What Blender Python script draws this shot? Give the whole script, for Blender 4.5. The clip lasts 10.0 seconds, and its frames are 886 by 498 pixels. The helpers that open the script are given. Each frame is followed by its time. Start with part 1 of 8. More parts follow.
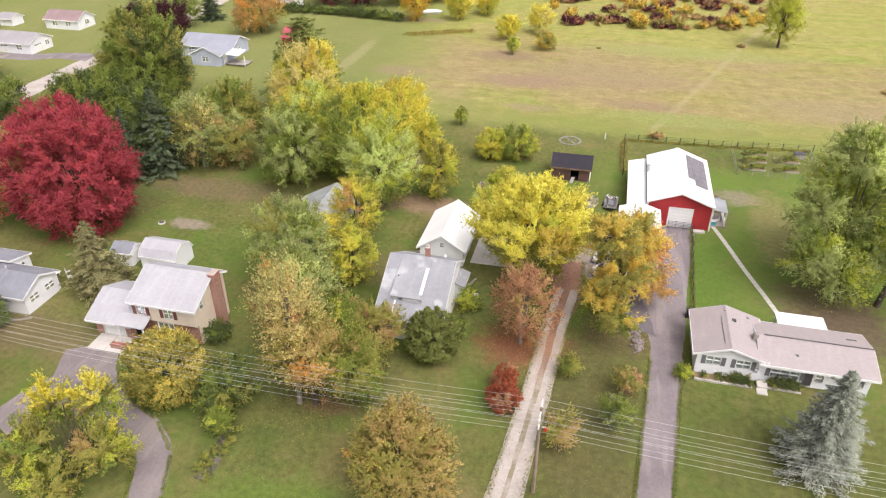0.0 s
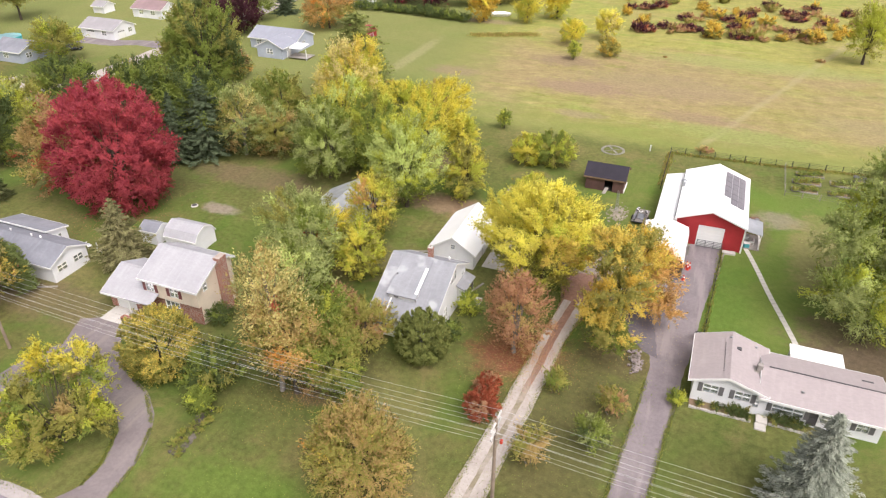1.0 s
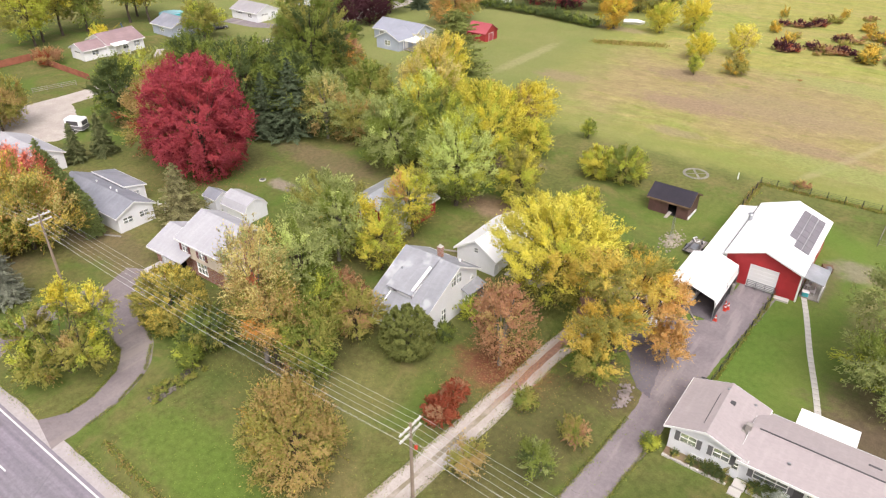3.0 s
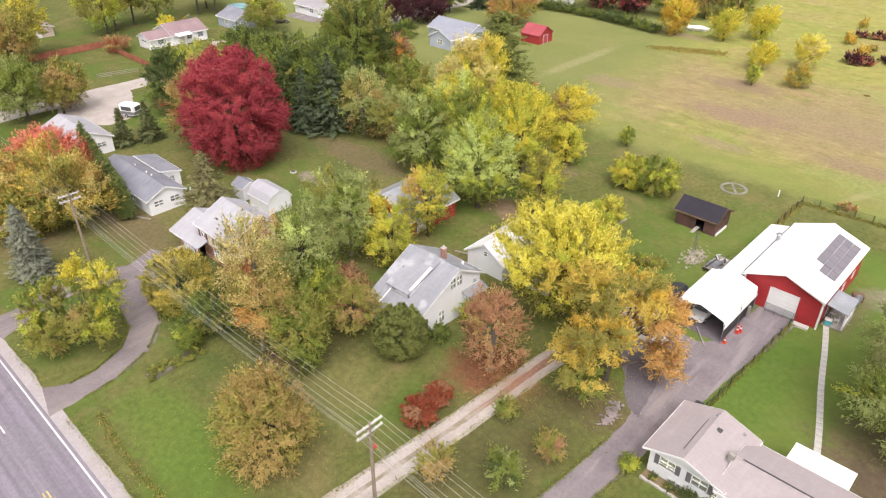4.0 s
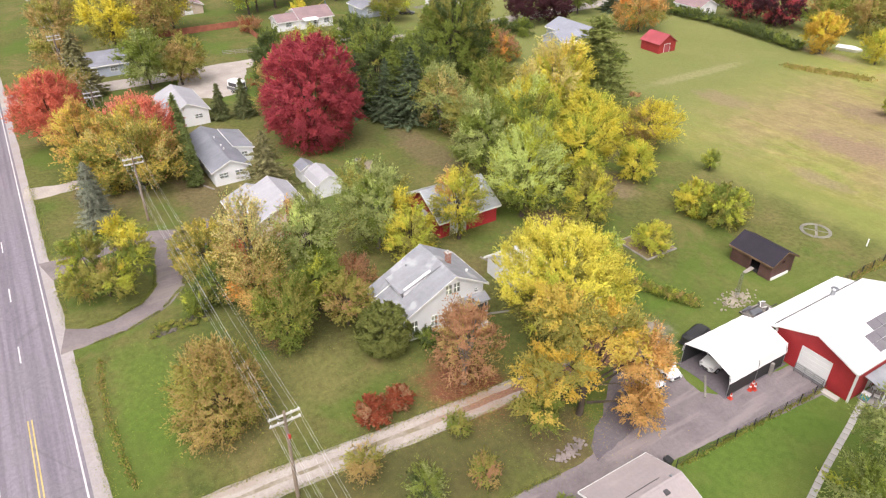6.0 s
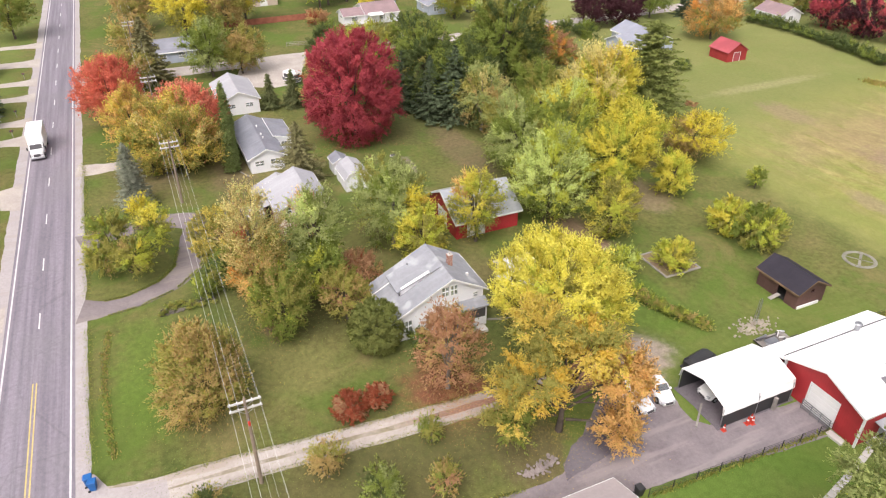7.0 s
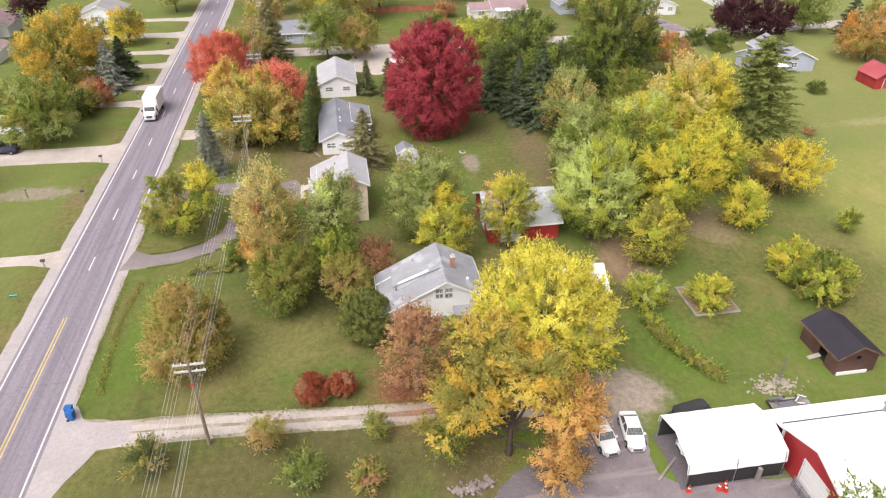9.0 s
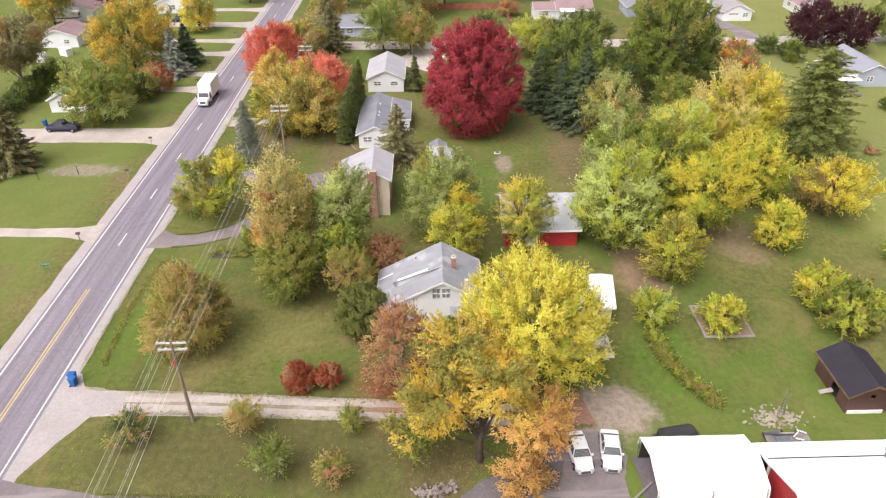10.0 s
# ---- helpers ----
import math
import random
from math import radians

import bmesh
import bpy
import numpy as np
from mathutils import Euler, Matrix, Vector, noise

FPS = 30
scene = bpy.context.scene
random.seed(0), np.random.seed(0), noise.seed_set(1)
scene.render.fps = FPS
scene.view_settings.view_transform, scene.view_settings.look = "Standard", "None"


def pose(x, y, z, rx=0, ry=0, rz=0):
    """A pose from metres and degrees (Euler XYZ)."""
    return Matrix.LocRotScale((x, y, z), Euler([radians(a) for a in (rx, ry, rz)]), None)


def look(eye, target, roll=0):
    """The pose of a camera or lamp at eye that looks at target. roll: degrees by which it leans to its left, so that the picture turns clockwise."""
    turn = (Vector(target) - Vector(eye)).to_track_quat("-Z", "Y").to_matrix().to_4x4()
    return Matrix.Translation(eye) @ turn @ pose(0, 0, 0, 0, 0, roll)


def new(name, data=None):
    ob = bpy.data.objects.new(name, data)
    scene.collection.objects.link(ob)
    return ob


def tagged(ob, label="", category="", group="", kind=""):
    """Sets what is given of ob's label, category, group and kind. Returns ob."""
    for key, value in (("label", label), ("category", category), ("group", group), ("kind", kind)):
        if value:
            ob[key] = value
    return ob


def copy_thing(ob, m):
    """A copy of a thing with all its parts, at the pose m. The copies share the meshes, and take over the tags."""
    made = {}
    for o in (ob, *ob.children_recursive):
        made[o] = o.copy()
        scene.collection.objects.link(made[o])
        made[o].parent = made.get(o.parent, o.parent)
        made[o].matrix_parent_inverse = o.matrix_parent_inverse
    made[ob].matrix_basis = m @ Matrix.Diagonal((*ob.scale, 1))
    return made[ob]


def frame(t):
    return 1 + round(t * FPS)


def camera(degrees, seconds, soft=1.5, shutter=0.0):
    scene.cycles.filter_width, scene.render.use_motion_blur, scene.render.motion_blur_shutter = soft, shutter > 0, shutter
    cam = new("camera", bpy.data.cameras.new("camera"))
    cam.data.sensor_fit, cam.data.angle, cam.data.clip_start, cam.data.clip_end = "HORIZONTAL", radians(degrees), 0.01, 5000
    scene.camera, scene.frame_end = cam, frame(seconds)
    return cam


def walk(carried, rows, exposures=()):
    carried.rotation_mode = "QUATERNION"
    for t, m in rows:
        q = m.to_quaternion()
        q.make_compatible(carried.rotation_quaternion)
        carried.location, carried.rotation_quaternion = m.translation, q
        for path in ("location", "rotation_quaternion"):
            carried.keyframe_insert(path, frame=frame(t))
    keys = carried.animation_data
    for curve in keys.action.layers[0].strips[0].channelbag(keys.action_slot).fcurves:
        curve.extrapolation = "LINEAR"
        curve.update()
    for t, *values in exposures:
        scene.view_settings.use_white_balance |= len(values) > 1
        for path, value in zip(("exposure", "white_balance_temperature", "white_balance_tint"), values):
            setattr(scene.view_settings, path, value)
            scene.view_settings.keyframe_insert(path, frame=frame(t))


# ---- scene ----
cam = camera(65.2, 10.0, soft=1.2)
# seconds, eye, target, roll
PATH = [
    (0.0, (0.06, 0.48, 47.67), (-12.06, 49.85, 15.79), -0.11),
    (0.5, (4.19, 1.91, 47.44), (-11.32, 50.4, 15.69), -0.06),
    (1.0, (8.16, 3.61, 47.25), (-10.71, 50.91, 15.53), -0.03),
    (1.5, (11.91, 5.46, 47.09), (-10.18, 51.36, 15.38), 0.0),
    (2.0, (15.4, 7.41, 46.99), (-9.68, 51.75, 15.29), 0.02),
    (2.5, (18.63, 9.46, 46.93), (-9.21, 52.13, 15.25), 0.04),
    (4.0, (26.98, 16.61, 46.97), (-8.02, 53.6, 15.25), 0.04),
    (4.5, (29.41, 19.47, 47.03), (-7.74, 54.25, 15.24), 0.03),
    (5.0, (31.69, 22.6, 47.08), (-7.51, 54.97, 15.21), 0.02),
    (5.5, (33.82, 26.0, 47.12), (-7.35, 55.73, 15.17), 0.0),
    (7.0, (39.12, 37.38, 47.15), (-7.09, 58.07, 14.96), -0.1),
    (7.5, (40.42, 41.35, 47.13), (-7.07, 58.81, 14.88), -0.14),
    (8.0, (41.44, 45.29, 47.09), (-7.09, 59.5, 14.78), -0.18),
    (8.5, (42.15, 49.17, 47.05), (-7.16, 60.16, 14.67), -0.23),
    (9.0, (42.57, 53.0, 47.0), (-7.28, 60.77, 14.54), -0.28),
    (9.5, (42.76, 56.84, 46.97), (-7.43, 61.36, 14.42), -0.34),
    (10.0, (42.83, 60.88, 46.97), (-7.52, 61.99, 14.35), -0.4),
]
walk(cam, [(t, look(e, g, r)) for t, e, g, r in PATH])

# ---- light: a bright, thinly overcast day ----
world = bpy.data.worlds.new("world")
scene.world = world
world.use_nodes = True
wn = world.node_tree
sky = wn.nodes.new("ShaderNodeTexSky")
sky.sky_type = "NISHITA"
sky.sun_disc = False
SUN_EL, SUN_AZ = 56.0, 132.0
sky.sun_elevation, sky.sun_rotation = radians(SUN_EL), radians(SUN_AZ)
sky.dust_density, sky.air_density, sky.ozone_density = 8.0, 1.0, 1.0
veil = wn.nodes.new("ShaderNodeHueSaturation")
veil.inputs["Saturation"].default_value = 0.32
wn.links.new(sky.outputs[0], veil.inputs["Color"])
warm = wn.nodes.new("ShaderNodeMix")
warm.data_type, warm.blend_type = "RGBA", "MULTIPLY"
warm.inputs[0].default_value = 1.0
warm.inputs[7].default_value = (1.0, 0.965, 0.995, 1)
wn.links.new(veil.outputs[0], warm.inputs[6])
wn.links.new(warm.outputs[2], wn.nodes["Background"].inputs["Color"])
wn.nodes["Background"].inputs["Strength"].default_value = 0.15
sun = new("sun", bpy.data.lights.new("sun", "SUN"))
sun.data.energy, sun.data.angle, sun.data.color = 1.25, radians(70), (1.0, 0.95, 0.93)
saz, sel = radians(SUN_AZ), radians(SUN_EL)
sun.matrix_world = look((math.sin(saz) * math.cos(sel) * 100, math.cos(saz) * math.cos(sel) * 100, math.sin(sel) * 100), (0, 0, 0))
scene.view_settings.exposure = 0.52


# ---- materials ----
class Nodes:
    """A small helper to write node materials briefly."""

    def __init__(self, name):
        self.mat = bpy.data.materials.new(name)
        self.mat.use_nodes = True
        self.t = self.mat.node_tree
        self.bsdf = self.t.nodes["Principled BSDF"]
        self.out = self.t.nodes["Material Output"]

    def put(self, socket, value):
        if isinstance(value, bpy.types.NodeSocket):
            self.t.links.new(value, socket)
        elif isinstance(value, tuple) and len(value) == 3 and socket.type == "RGBA":
            socket.default_value = (*value, 1)
        else:
            socket.default_value = value

    def pos(self):
        return self.t.nodes.new("ShaderNodeNewGeometry").outputs["Position"]

    def obj(self):
        return self.t.nodes.new("ShaderNodeTexCoord").outputs["Object"]

    def island(self):
        return self.t.nodes.new("ShaderNodeNewGeometry").outputs["Random Per Island"]

    def rand(self):
        return self.t.nodes.new("ShaderNodeObjectInfo").outputs["Random"]

    def math(self, op, a, b=0.0, c=None, clamp=False):
        n = self.t.nodes.new("ShaderNodeMath")
        n.operation, n.use_clamp = op, clamp
        self.put(n.inputs[0], a)
        self.put(n.inputs[1], b)
        if c is not None:
            self.put(n.inputs[2], c)
        return n.outputs[0]

    def xyz(self, v):
        n = self.t.nodes.new("ShaderNodeSeparateXYZ")
        self.put(n.inputs[0], v)
        return n.outputs

    def mapping(self, v, loc=(0, 0, 0), scale=(1, 1, 1), rot=(0, 0, 0)):
        n = self.t.nodes.new("ShaderNodeMapping")
        self.put(n.inputs["Vector"], v)
        n.inputs["Location"].default_value = loc
        n.inputs["Scale"].default_value = scale
        n.inputs["Rotation"].default_value = rot
        return n.outputs[0]

    def noise(self, v, scale, detail=4.0, rough=0.55, distort=0.0):
        n = self.t.nodes.new("ShaderNodeTexNoise")
        self.put(n.inputs["Vector"], v)
        n.inputs["Scale"].default_value = scale
        n.inputs["Detail"].default_value = detail
        n.inputs["Roughness"].default_value = rough
        n.inputs["Distortion"].default_value = distort
        return n.outputs["Fac"]

    def voronoi(self, v, scale, what="Color"):
        n = self.t.nodes.new("ShaderNodeTexVoronoi")
        self.put(n.inputs["Vector"], v)
        n.inputs["Scale"].default_value = scale
        return n.outputs[what]

    def wave(self, v, scale, direction="X", distort=0.0):
        n = self.t.nodes.new("ShaderNodeTexWave")
        n.bands_direction = direction
        self.put(n.inputs["Vector"], v)
        n.inputs["Scale"].default_value = scale
        n.inputs["Distortion"].default_value = distort
        return n.outputs["Fac"]

    def smooth(self, v, a, b, lo=0.0, hi=1.0):
        n = self.t.nodes.new("ShaderNodeMapRange")
        n.interpolation_type = "SMOOTHSTEP"
        self.put(n.inputs["Value"], v)
        for i, x in enumerate((a, b, lo, hi)):
            n.inputs[i + 1].default_value = x
        return n.outputs[0]

    def ramp(self, v, *stops):
        n = self.t.nodes.new("ShaderNodeValToRGB")
        e = n.color_ramp.elements
        while len(e) < len(stops):
            e.new(0.5)
        for el, (p, c) in zip(e, stops):
            el.position, el.color = p, (*c, 1)
        self.put(n.inputs[0], v)
        return n.outputs[0]

    def mix(self, f, a, b, blend="MIX"):
        n = self.t.nodes.new("ShaderNodeMix")
        n.data_type, n.blend_type = "RGBA", blend
        self.put(n.inputs[0], f)
        self.put(n.inputs[6], a)
        self.put(n.inputs[7], b)
        return n.outputs[2]

    def hsv(self, c, h=0.5, s=1.0, v=1.0):
        n = self.t.nodes.new("ShaderNodeHueSaturation")
        for k, x in (("Color", c), ("Hue", h), ("Saturation", s), ("Value", v)):
            self.put(n.inputs[k], x)
        return n.outputs[0]

    def bump(self, height, strength=0.3, dist=0.02):
        n = self.t.nodes.new("ShaderNodeBump")
        n.inputs["Strength"].default_value = strength
        n.inputs["Distance"].default_value = dist
        self.put(n.inputs["Height"], height)
        self.put(self.bsdf.inputs["Normal"], n.outputs[0])

    def done(self, color, rough=0.8, metal=0.0, spec=0.3):
        self.put(self.bsdf.inputs["Base Color"], color)
        self.put(self.bsdf.inputs["Roughness"], rough)
        self.bsdf.inputs["Metallic"].default_value = metal
        self.bsdf.inputs["Specular IOR Level"].default_value = spec
        return self.mat


def worn(name, color, rough=0.7, metal=0.0, stain=0.25, scale=1.2, spec=0.3, bump=0.1):
    """A painted, weathered or plain surface with stains at two scales."""
    n = Nodes(name)
    p = n.obj()
    big, fine = n.noise(p, scale * 0.35, 5), n.noise(p, scale * 9, 3)
    dark = tuple(c * (1 - stain) for c in color)
    c = n.mix(n.smooth(big, 0.35, 0.7), dark, color)
    c = n.mix(n.math("MULTIPLY", fine, stain * 0.7), c, tuple(x * 0.6 for x in color))
    n.bump(fine, bump, 0.01)
    return n.done(c, rough, metal, spec)


def siding(name, color, gap=0.18, vertical=False, stain=0.12):
    """Lapped boards or ribbed sheet, finer than can be told apart."""
    n = Nodes(name)
    p = n.obj()
    x, y, z = n.xyz(p)
    run = n.math("ADD", x, y) if vertical else z
    saw = n.math("FRACT", n.math("DIVIDE", run, gap))
    line = n.smooth(saw, 0.0, 0.14, 0.0, 1.0)
    big = n.noise(p, 0.5, 5)
    streak = n.noise(n.mapping(p, scale=(3, 3, 0.3)), 1.0, 4)
    c = n.mix(n.smooth(big, 0.35, 0.7), tuple(v * (1 - stain) for v in color), color)
    c = n.mix(n.math("MULTIPLY", n.smooth(streak, 0.5, 0.8), stain * 1.5), c, tuple(v * 0.65 for v in color))
    c = n.mix(n.smooth(line, 0.0, 1.0, 0.22, 0.0), c, tuple(v * 0.5 for v in color))
    n.bump(saw, 0.35, 0.02)
    return n.done(c, 0.6, 0, 0.35)


def shingle(name, color, streaks=0.3, patch=None):
    n = Nodes(name)
    p = n.obj()
    big = n.noise(p, 0.35, 5, 0.6)
    down = n.noise(n.mapping(p, scale=(2.2, 0.35, 0.35)), 1.0, 4)
    tab = n.voronoi(n.mapping(p, scale=(3.2, 6.5, 6.5)), 1.0)
    c = n.mix(n.smooth(big, 0.3, 0.75), tuple(v * (1 - streaks) for v in color), color)
    c = n.mix(n.math("MULTIPLY", n.smooth(down, 0.45, 0.75), 0.35), c, tuple(min(1, v * 1.18) for v in color))
    c = n.hsv(c, 0.5, 1.0, n.smooth(n.xyz(tab)[0], 0, 1, 0.97, 1.03))
    if patch:
        pn = n.noise(p, 0.55, 2, 0.4)
        c = n.mix(n.smooth(pn, 0.55, 0.70, 0, 0.6), c, patch)
    n.bump(n.xyz(tab)[1], 0.15, 0.02)
    return n.done(c, 0.85, 0, 0.25)


def leaf(name, color, vary=0.12, hue=0.005, glow=0.47):
    """Foliage: diffuse leaves that let some light through, each a little different."""
    n = Nodes(name)
    p = n.pos()
    r = n.island()
    big = n.noise(p, 0.45, 3)
    v = n.math("ADD", n.smooth(r, 0, 1, 1 - vary, 1 + vary * 0.8), n.smooth(big, 0.25, 0.75, -0.12, 0.14))
    h = n.math("ADD", n.smooth(n.math("FRACT", n.math("MULTIPLY", r, 37.0)), 0, 1, 0.5 - hue, 0.5 + hue), n.smooth(big, 0.3, 0.7, -hue * 0.6, hue * 0.6))
    c = n.hsv(color, h, 1.0, v)
    d = n.t.nodes.new("ShaderNodeBsdfDiffuse")
    tr = n.t.nodes.new("ShaderNodeBsdfTranslucent")
    n.put(d.inputs[0], c)
    n.put(tr.inputs[0], n.hsv(c, 0.5, 1.0, 1.12))
    m = n.t.nodes.new("ShaderNodeMixShader")
    m.inputs[0].default_value = glow
    n.t.links.new(d.outputs[0], m.inputs[1])
    n.t.links.new(tr.outputs[0], m.inputs[2])
    n.t.links.new(m.outputs[0], n.out.inputs[0])
    return n.mat


LEAF = {
    "green": leaf("leaf_green", (0.245, 0.295, 0.068)),
    "dark": leaf("leaf_dark_green", (0.130, 0.165, 0.060)),
    "silver": leaf("leaf_silver_green", (0.385, 0.425, 0.165)),
    "pale": leaf("leaf_pale_green", (0.57, 0.635, 0.225)),
    "lime": leaf("leaf_lime", (0.50, 0.525, 0.09)),
    "yellow": leaf("leaf_yellow", (0.69, 0.60, 0.09)),
    "lemon": leaf("leaf_lemon", (0.76, 0.70, 0.145)),
    "straw": leaf("leaf_straw", (0.63, 0.545, 0.225)),
    "citron": leaf("leaf_citron", (0.655, 0.585, 0.105)),
    "gold": leaf("leaf_gold", (0.655, 0.465, 0.090)),
    "olive": leaf("leaf_olive", (0.355, 0.335, 0.093)),
    "amber": leaf("leaf_amber", (0.67, 0.43, 0.165)),
    "honey": leaf("leaf_honey", (0.66, 0.525, 0.125)),
    "orange": leaf("leaf_orange", (0.72, 0.365, 0.10)),
    "tan": leaf("leaf_tan", (0.465, 0.340, 0.142)),
    "rust": leaf("leaf_rust", (0.455, 0.262, 0.150)),
    "crimson": leaf("leaf_crimson", (0.445, 0.088, 0.106), 0.18),
    "scarlet": leaf("leaf_scarlet", (0.62, 0.185, 0.125)),
    "brick": leaf("leaf_brick_red", (0.365, 0.108, 0.058), 0.2),
    "coral": leaf("leaf_coral", (0.70, 0.265, 0.185)),
    "cedar": leaf("leaf_cedar", (0.205, 0.25, 0.085), 0.2, 0.006, 0.35),
    "purple": leaf("leaf_purple", (0.095, 0.040, 0.048)),
    "needle": leaf("needle_green", (0.158, 0.175, 0.076), 0.25, 0.008, 0.3),
    "pine": leaf("needle_pine", (0.245, 0.275, 0.085), 0.2, 0.008, 0.35),
    "needle_dark": leaf("needle_dark", (0.112, 0.142, 0.080), 0.25, 0.008, 0.3),
    "needle_blue": leaf("needle_blue", (0.34, 0.362, 0.295), 0.25, 0.008, 0.3),
    "needle_grey": leaf("needle_grey", (0.265, 0.28, 0.21), 0.2, 0.008, 0.3),
    "needle_brown": leaf("needle_brown", (0.27, 0.252, 0.122), 0.25, 0.008, 0.3),
    "juniper": leaf("leaf_juniper", (0.195, 0.215, 0.064), 0.2, 0.008, 0.35),
}
BARK = worn("bark", (0.13, 0.105, 0.085), 0.9, 0, 0.45, 3.0, 0.1, 0.6)
BARK_PALE = worn("bark_pale", (0.30, 0.27, 0.24), 0.9, 0, 0.4, 3.0, 0.1, 0.6)

WHITE_SIDING = siding("white_siding", (0.77, 0.775, 0.80), stain=0.07)
CREAM_SIDING = siding("cream_siding", (0.72, 0.62, 0.50))
GREY_SIDING = siding("grey_blue_siding", (0.42, 0.46, 0.55))
TAN_SIDING = siding("tan_siding", (0.55, 0.45, 0.38))
RED_METAL = siding("red_ribbed_metal", (0.42, 0.035, 0.04), 0.25, True, 0.18)
BROWN_BOARD = siding("brown_board", (0.135, 0.072, 0.066), 0.22, True, 0.4)
ROOF_GREY = shingle("grey_shingle", (0.295, 0.300, 0.322), 0.22, (0.47, 0.475, 0.49))
ROOF_PALE = shingle("pale_grey_shingle", (0.385, 0.38, 0.40), 0.12)
ROOF_MID = shingle("mid_grey_shingle", (0.315, 0.30, 0.31), 0.12)
ROOF_TAN = shingle("tan_shingle", (0.345, 0.300, 0.299), 0.06)
ROOF_DARK = shingle("dark_grey_shingle", (0.25, 0.255, 0.29), 0.22)
ROOF_BLACK = shingle("black_shingle", (0.034, 0.030, 0.040), 0.2)
ROOF_MAUVE = shingle("mauve_shingle", (0.29, 0.205, 0.21), 0.2)
ROOF_RED = worn("red_roof", (0.40, 0.085, 0.10), 0.6, 0, 0.2)
ROOF_WHITE = worn("white_metal_roof", (0.86, 0.86, 0.85), 0.45, 0, 0.05, 0.6, 0.3, 0.02)
ROOF_TIN = worn("galvanised_roof", (0.55, 0.57, 0.60), 0.4, 0.35, 0.3, 1.5)
WHITE_PAINT = worn("white_paint", (0.80, 0.80, 0.79), 0.5, 0, 0.08)
WHITE_TARP = worn("white_tarpaulin", (0.86, 0.85, 0.84), 0.5, 0, 0.05, 0.6, 0.3, 0.05)
DARK_TRIM = worn("dark_trim", (0.09, 0.085, 0.09), 0.6, 0, 0.2)
SHUTTER = worn("grey_shutter", (0.16, 0.155, 0.16), 0.6, 0, 0.15)
SHUTTER_RED = worn("maroon_shutter", (0.17, 0.06, 0.055), 0.6, 0, 0.15)
STEEL = worn("galvanised_steel", (0.45, 0.46, 0.48), 0.4, 0.8, 0.25)
BLACK_STEEL = worn("black_steel", (0.05, 0.05, 0.052), 0.55, 0.2, 0.2)
RUBBER = worn("rubber", (0.03, 0.03, 0.031), 0.85, 0, 0.2)
DARK_INSIDE = worn("dark_interior", (0.05, 0.048, 0.046), 0.95, 0, 0.2)
WOOD_GREY = worn("weathered_wood", (0.36, 0.33, 0.30), 0.9, 0, 0.4, 2.0)
WOOD_BROWN = worn("brown_wood", (0.20, 0.13, 0.08), 0.85, 0, 0.35, 2.0)
POLE_WOOD = worn("pole_wood", (0.30, 0.235, 0.18), 0.9, 0, 0.3, 2.5)
ARM_WOOD = worn("crossarm_wood", (0.62, 0.60, 0.56), 0.85, 0, 0.2, 2.5)
CONCRETE = worn("concrete", (0.56, 0.53, 0.49), 0.9, 0, 0.2, 1.0)
STONE = worn("field_stone", (0.38, 0.35, 0.34), 0.9, 0, 0.4, 2.0, 0.2, 0.5)
WIRE = worn("wire", (0.66, 0.66, 0.65), 0.5, 0.3, 0.1)
CAR_WHITE = worn("white_car_paint", (0.78, 0.78, 0.78), 0.25, 0, 0.03, 1, 0.5, 0.0)
CAR_NAVY = worn("navy_car_paint", (0.03, 0.035, 0.07), 0.3, 0, 0.1, 1, 0.5, 0.0)
CAR_BLACK = worn("black_car_paint", (0.02, 0.02, 0.024), 0.3, 0, 0.1, 1, 0.5, 0.0)
PLASTIC_BLUE = worn("blue_plastic", (0.02, 0.12, 0.36), 0.45, 0, 0.15)
PLASTIC_RED = worn("red_plastic", (0.55, 0.05, 0.03), 0.45, 0, 0.15)
TURQUOISE = worn("turquoise_plastic", (0.08, 0.42, 0.46), 0.4, 0, 0.15)
LAMP_GLASS = worn("headlamp", (0.55, 0.56, 0.58), 0.15, 0.2, 0.05, 1, 0.5, 0.0)
TAIL_GLASS = worn("tail_lamp", (0.35, 0.02, 0.02), 0.2, 0, 0.05, 1, 0.5, 0.0)


def make_brick():
    n = Nodes("brick_masonry")
    p = n.obj()
    b = n.t.nodes.new("ShaderNodeTexBrick")
    x, y, z = n.xyz(p)
    cb = n.t.nodes.new("ShaderNodeCombineXYZ")
    n.put(cb.inputs[0], n.math("ADD", x, y))
    n.put(cb.inputs[1], z)
    n.put(b.inputs["Vector"], cb.outputs[0])
    for k, v in (("Scale", 1.0), ("Mortar Size", 0.012), ("Brick Width", 0.22), ("Row Height", 0.075)):
        b.inputs[k].default_value = v
    b.inputs["Color1"].default_value = (0.34, 0.115, 0.07, 1)
    b.inputs["Color2"].default_value = (0.25, 0.085, 0.055, 1)
    b.inputs["Mortar"].default_value = (0.42, 0.36, 0.31, 1)
    c = n.mix(n.smooth(n.noise(p, 1.2), 0.4, 0.7, 0, 0.35), b.outputs[0], (0.16, 0.07, 0.05))
    return n.done(c, 0.9)


def make_glass():
    n = Nodes("window_glass")
    n.bsdf.inputs["Transmission Weight"].default_value = 0.85
    n.bsdf.inputs["IOR"].default_value = 1.45
    return n.done((0.75, 0.8, 0.82), 0.04, 0, 0.5)


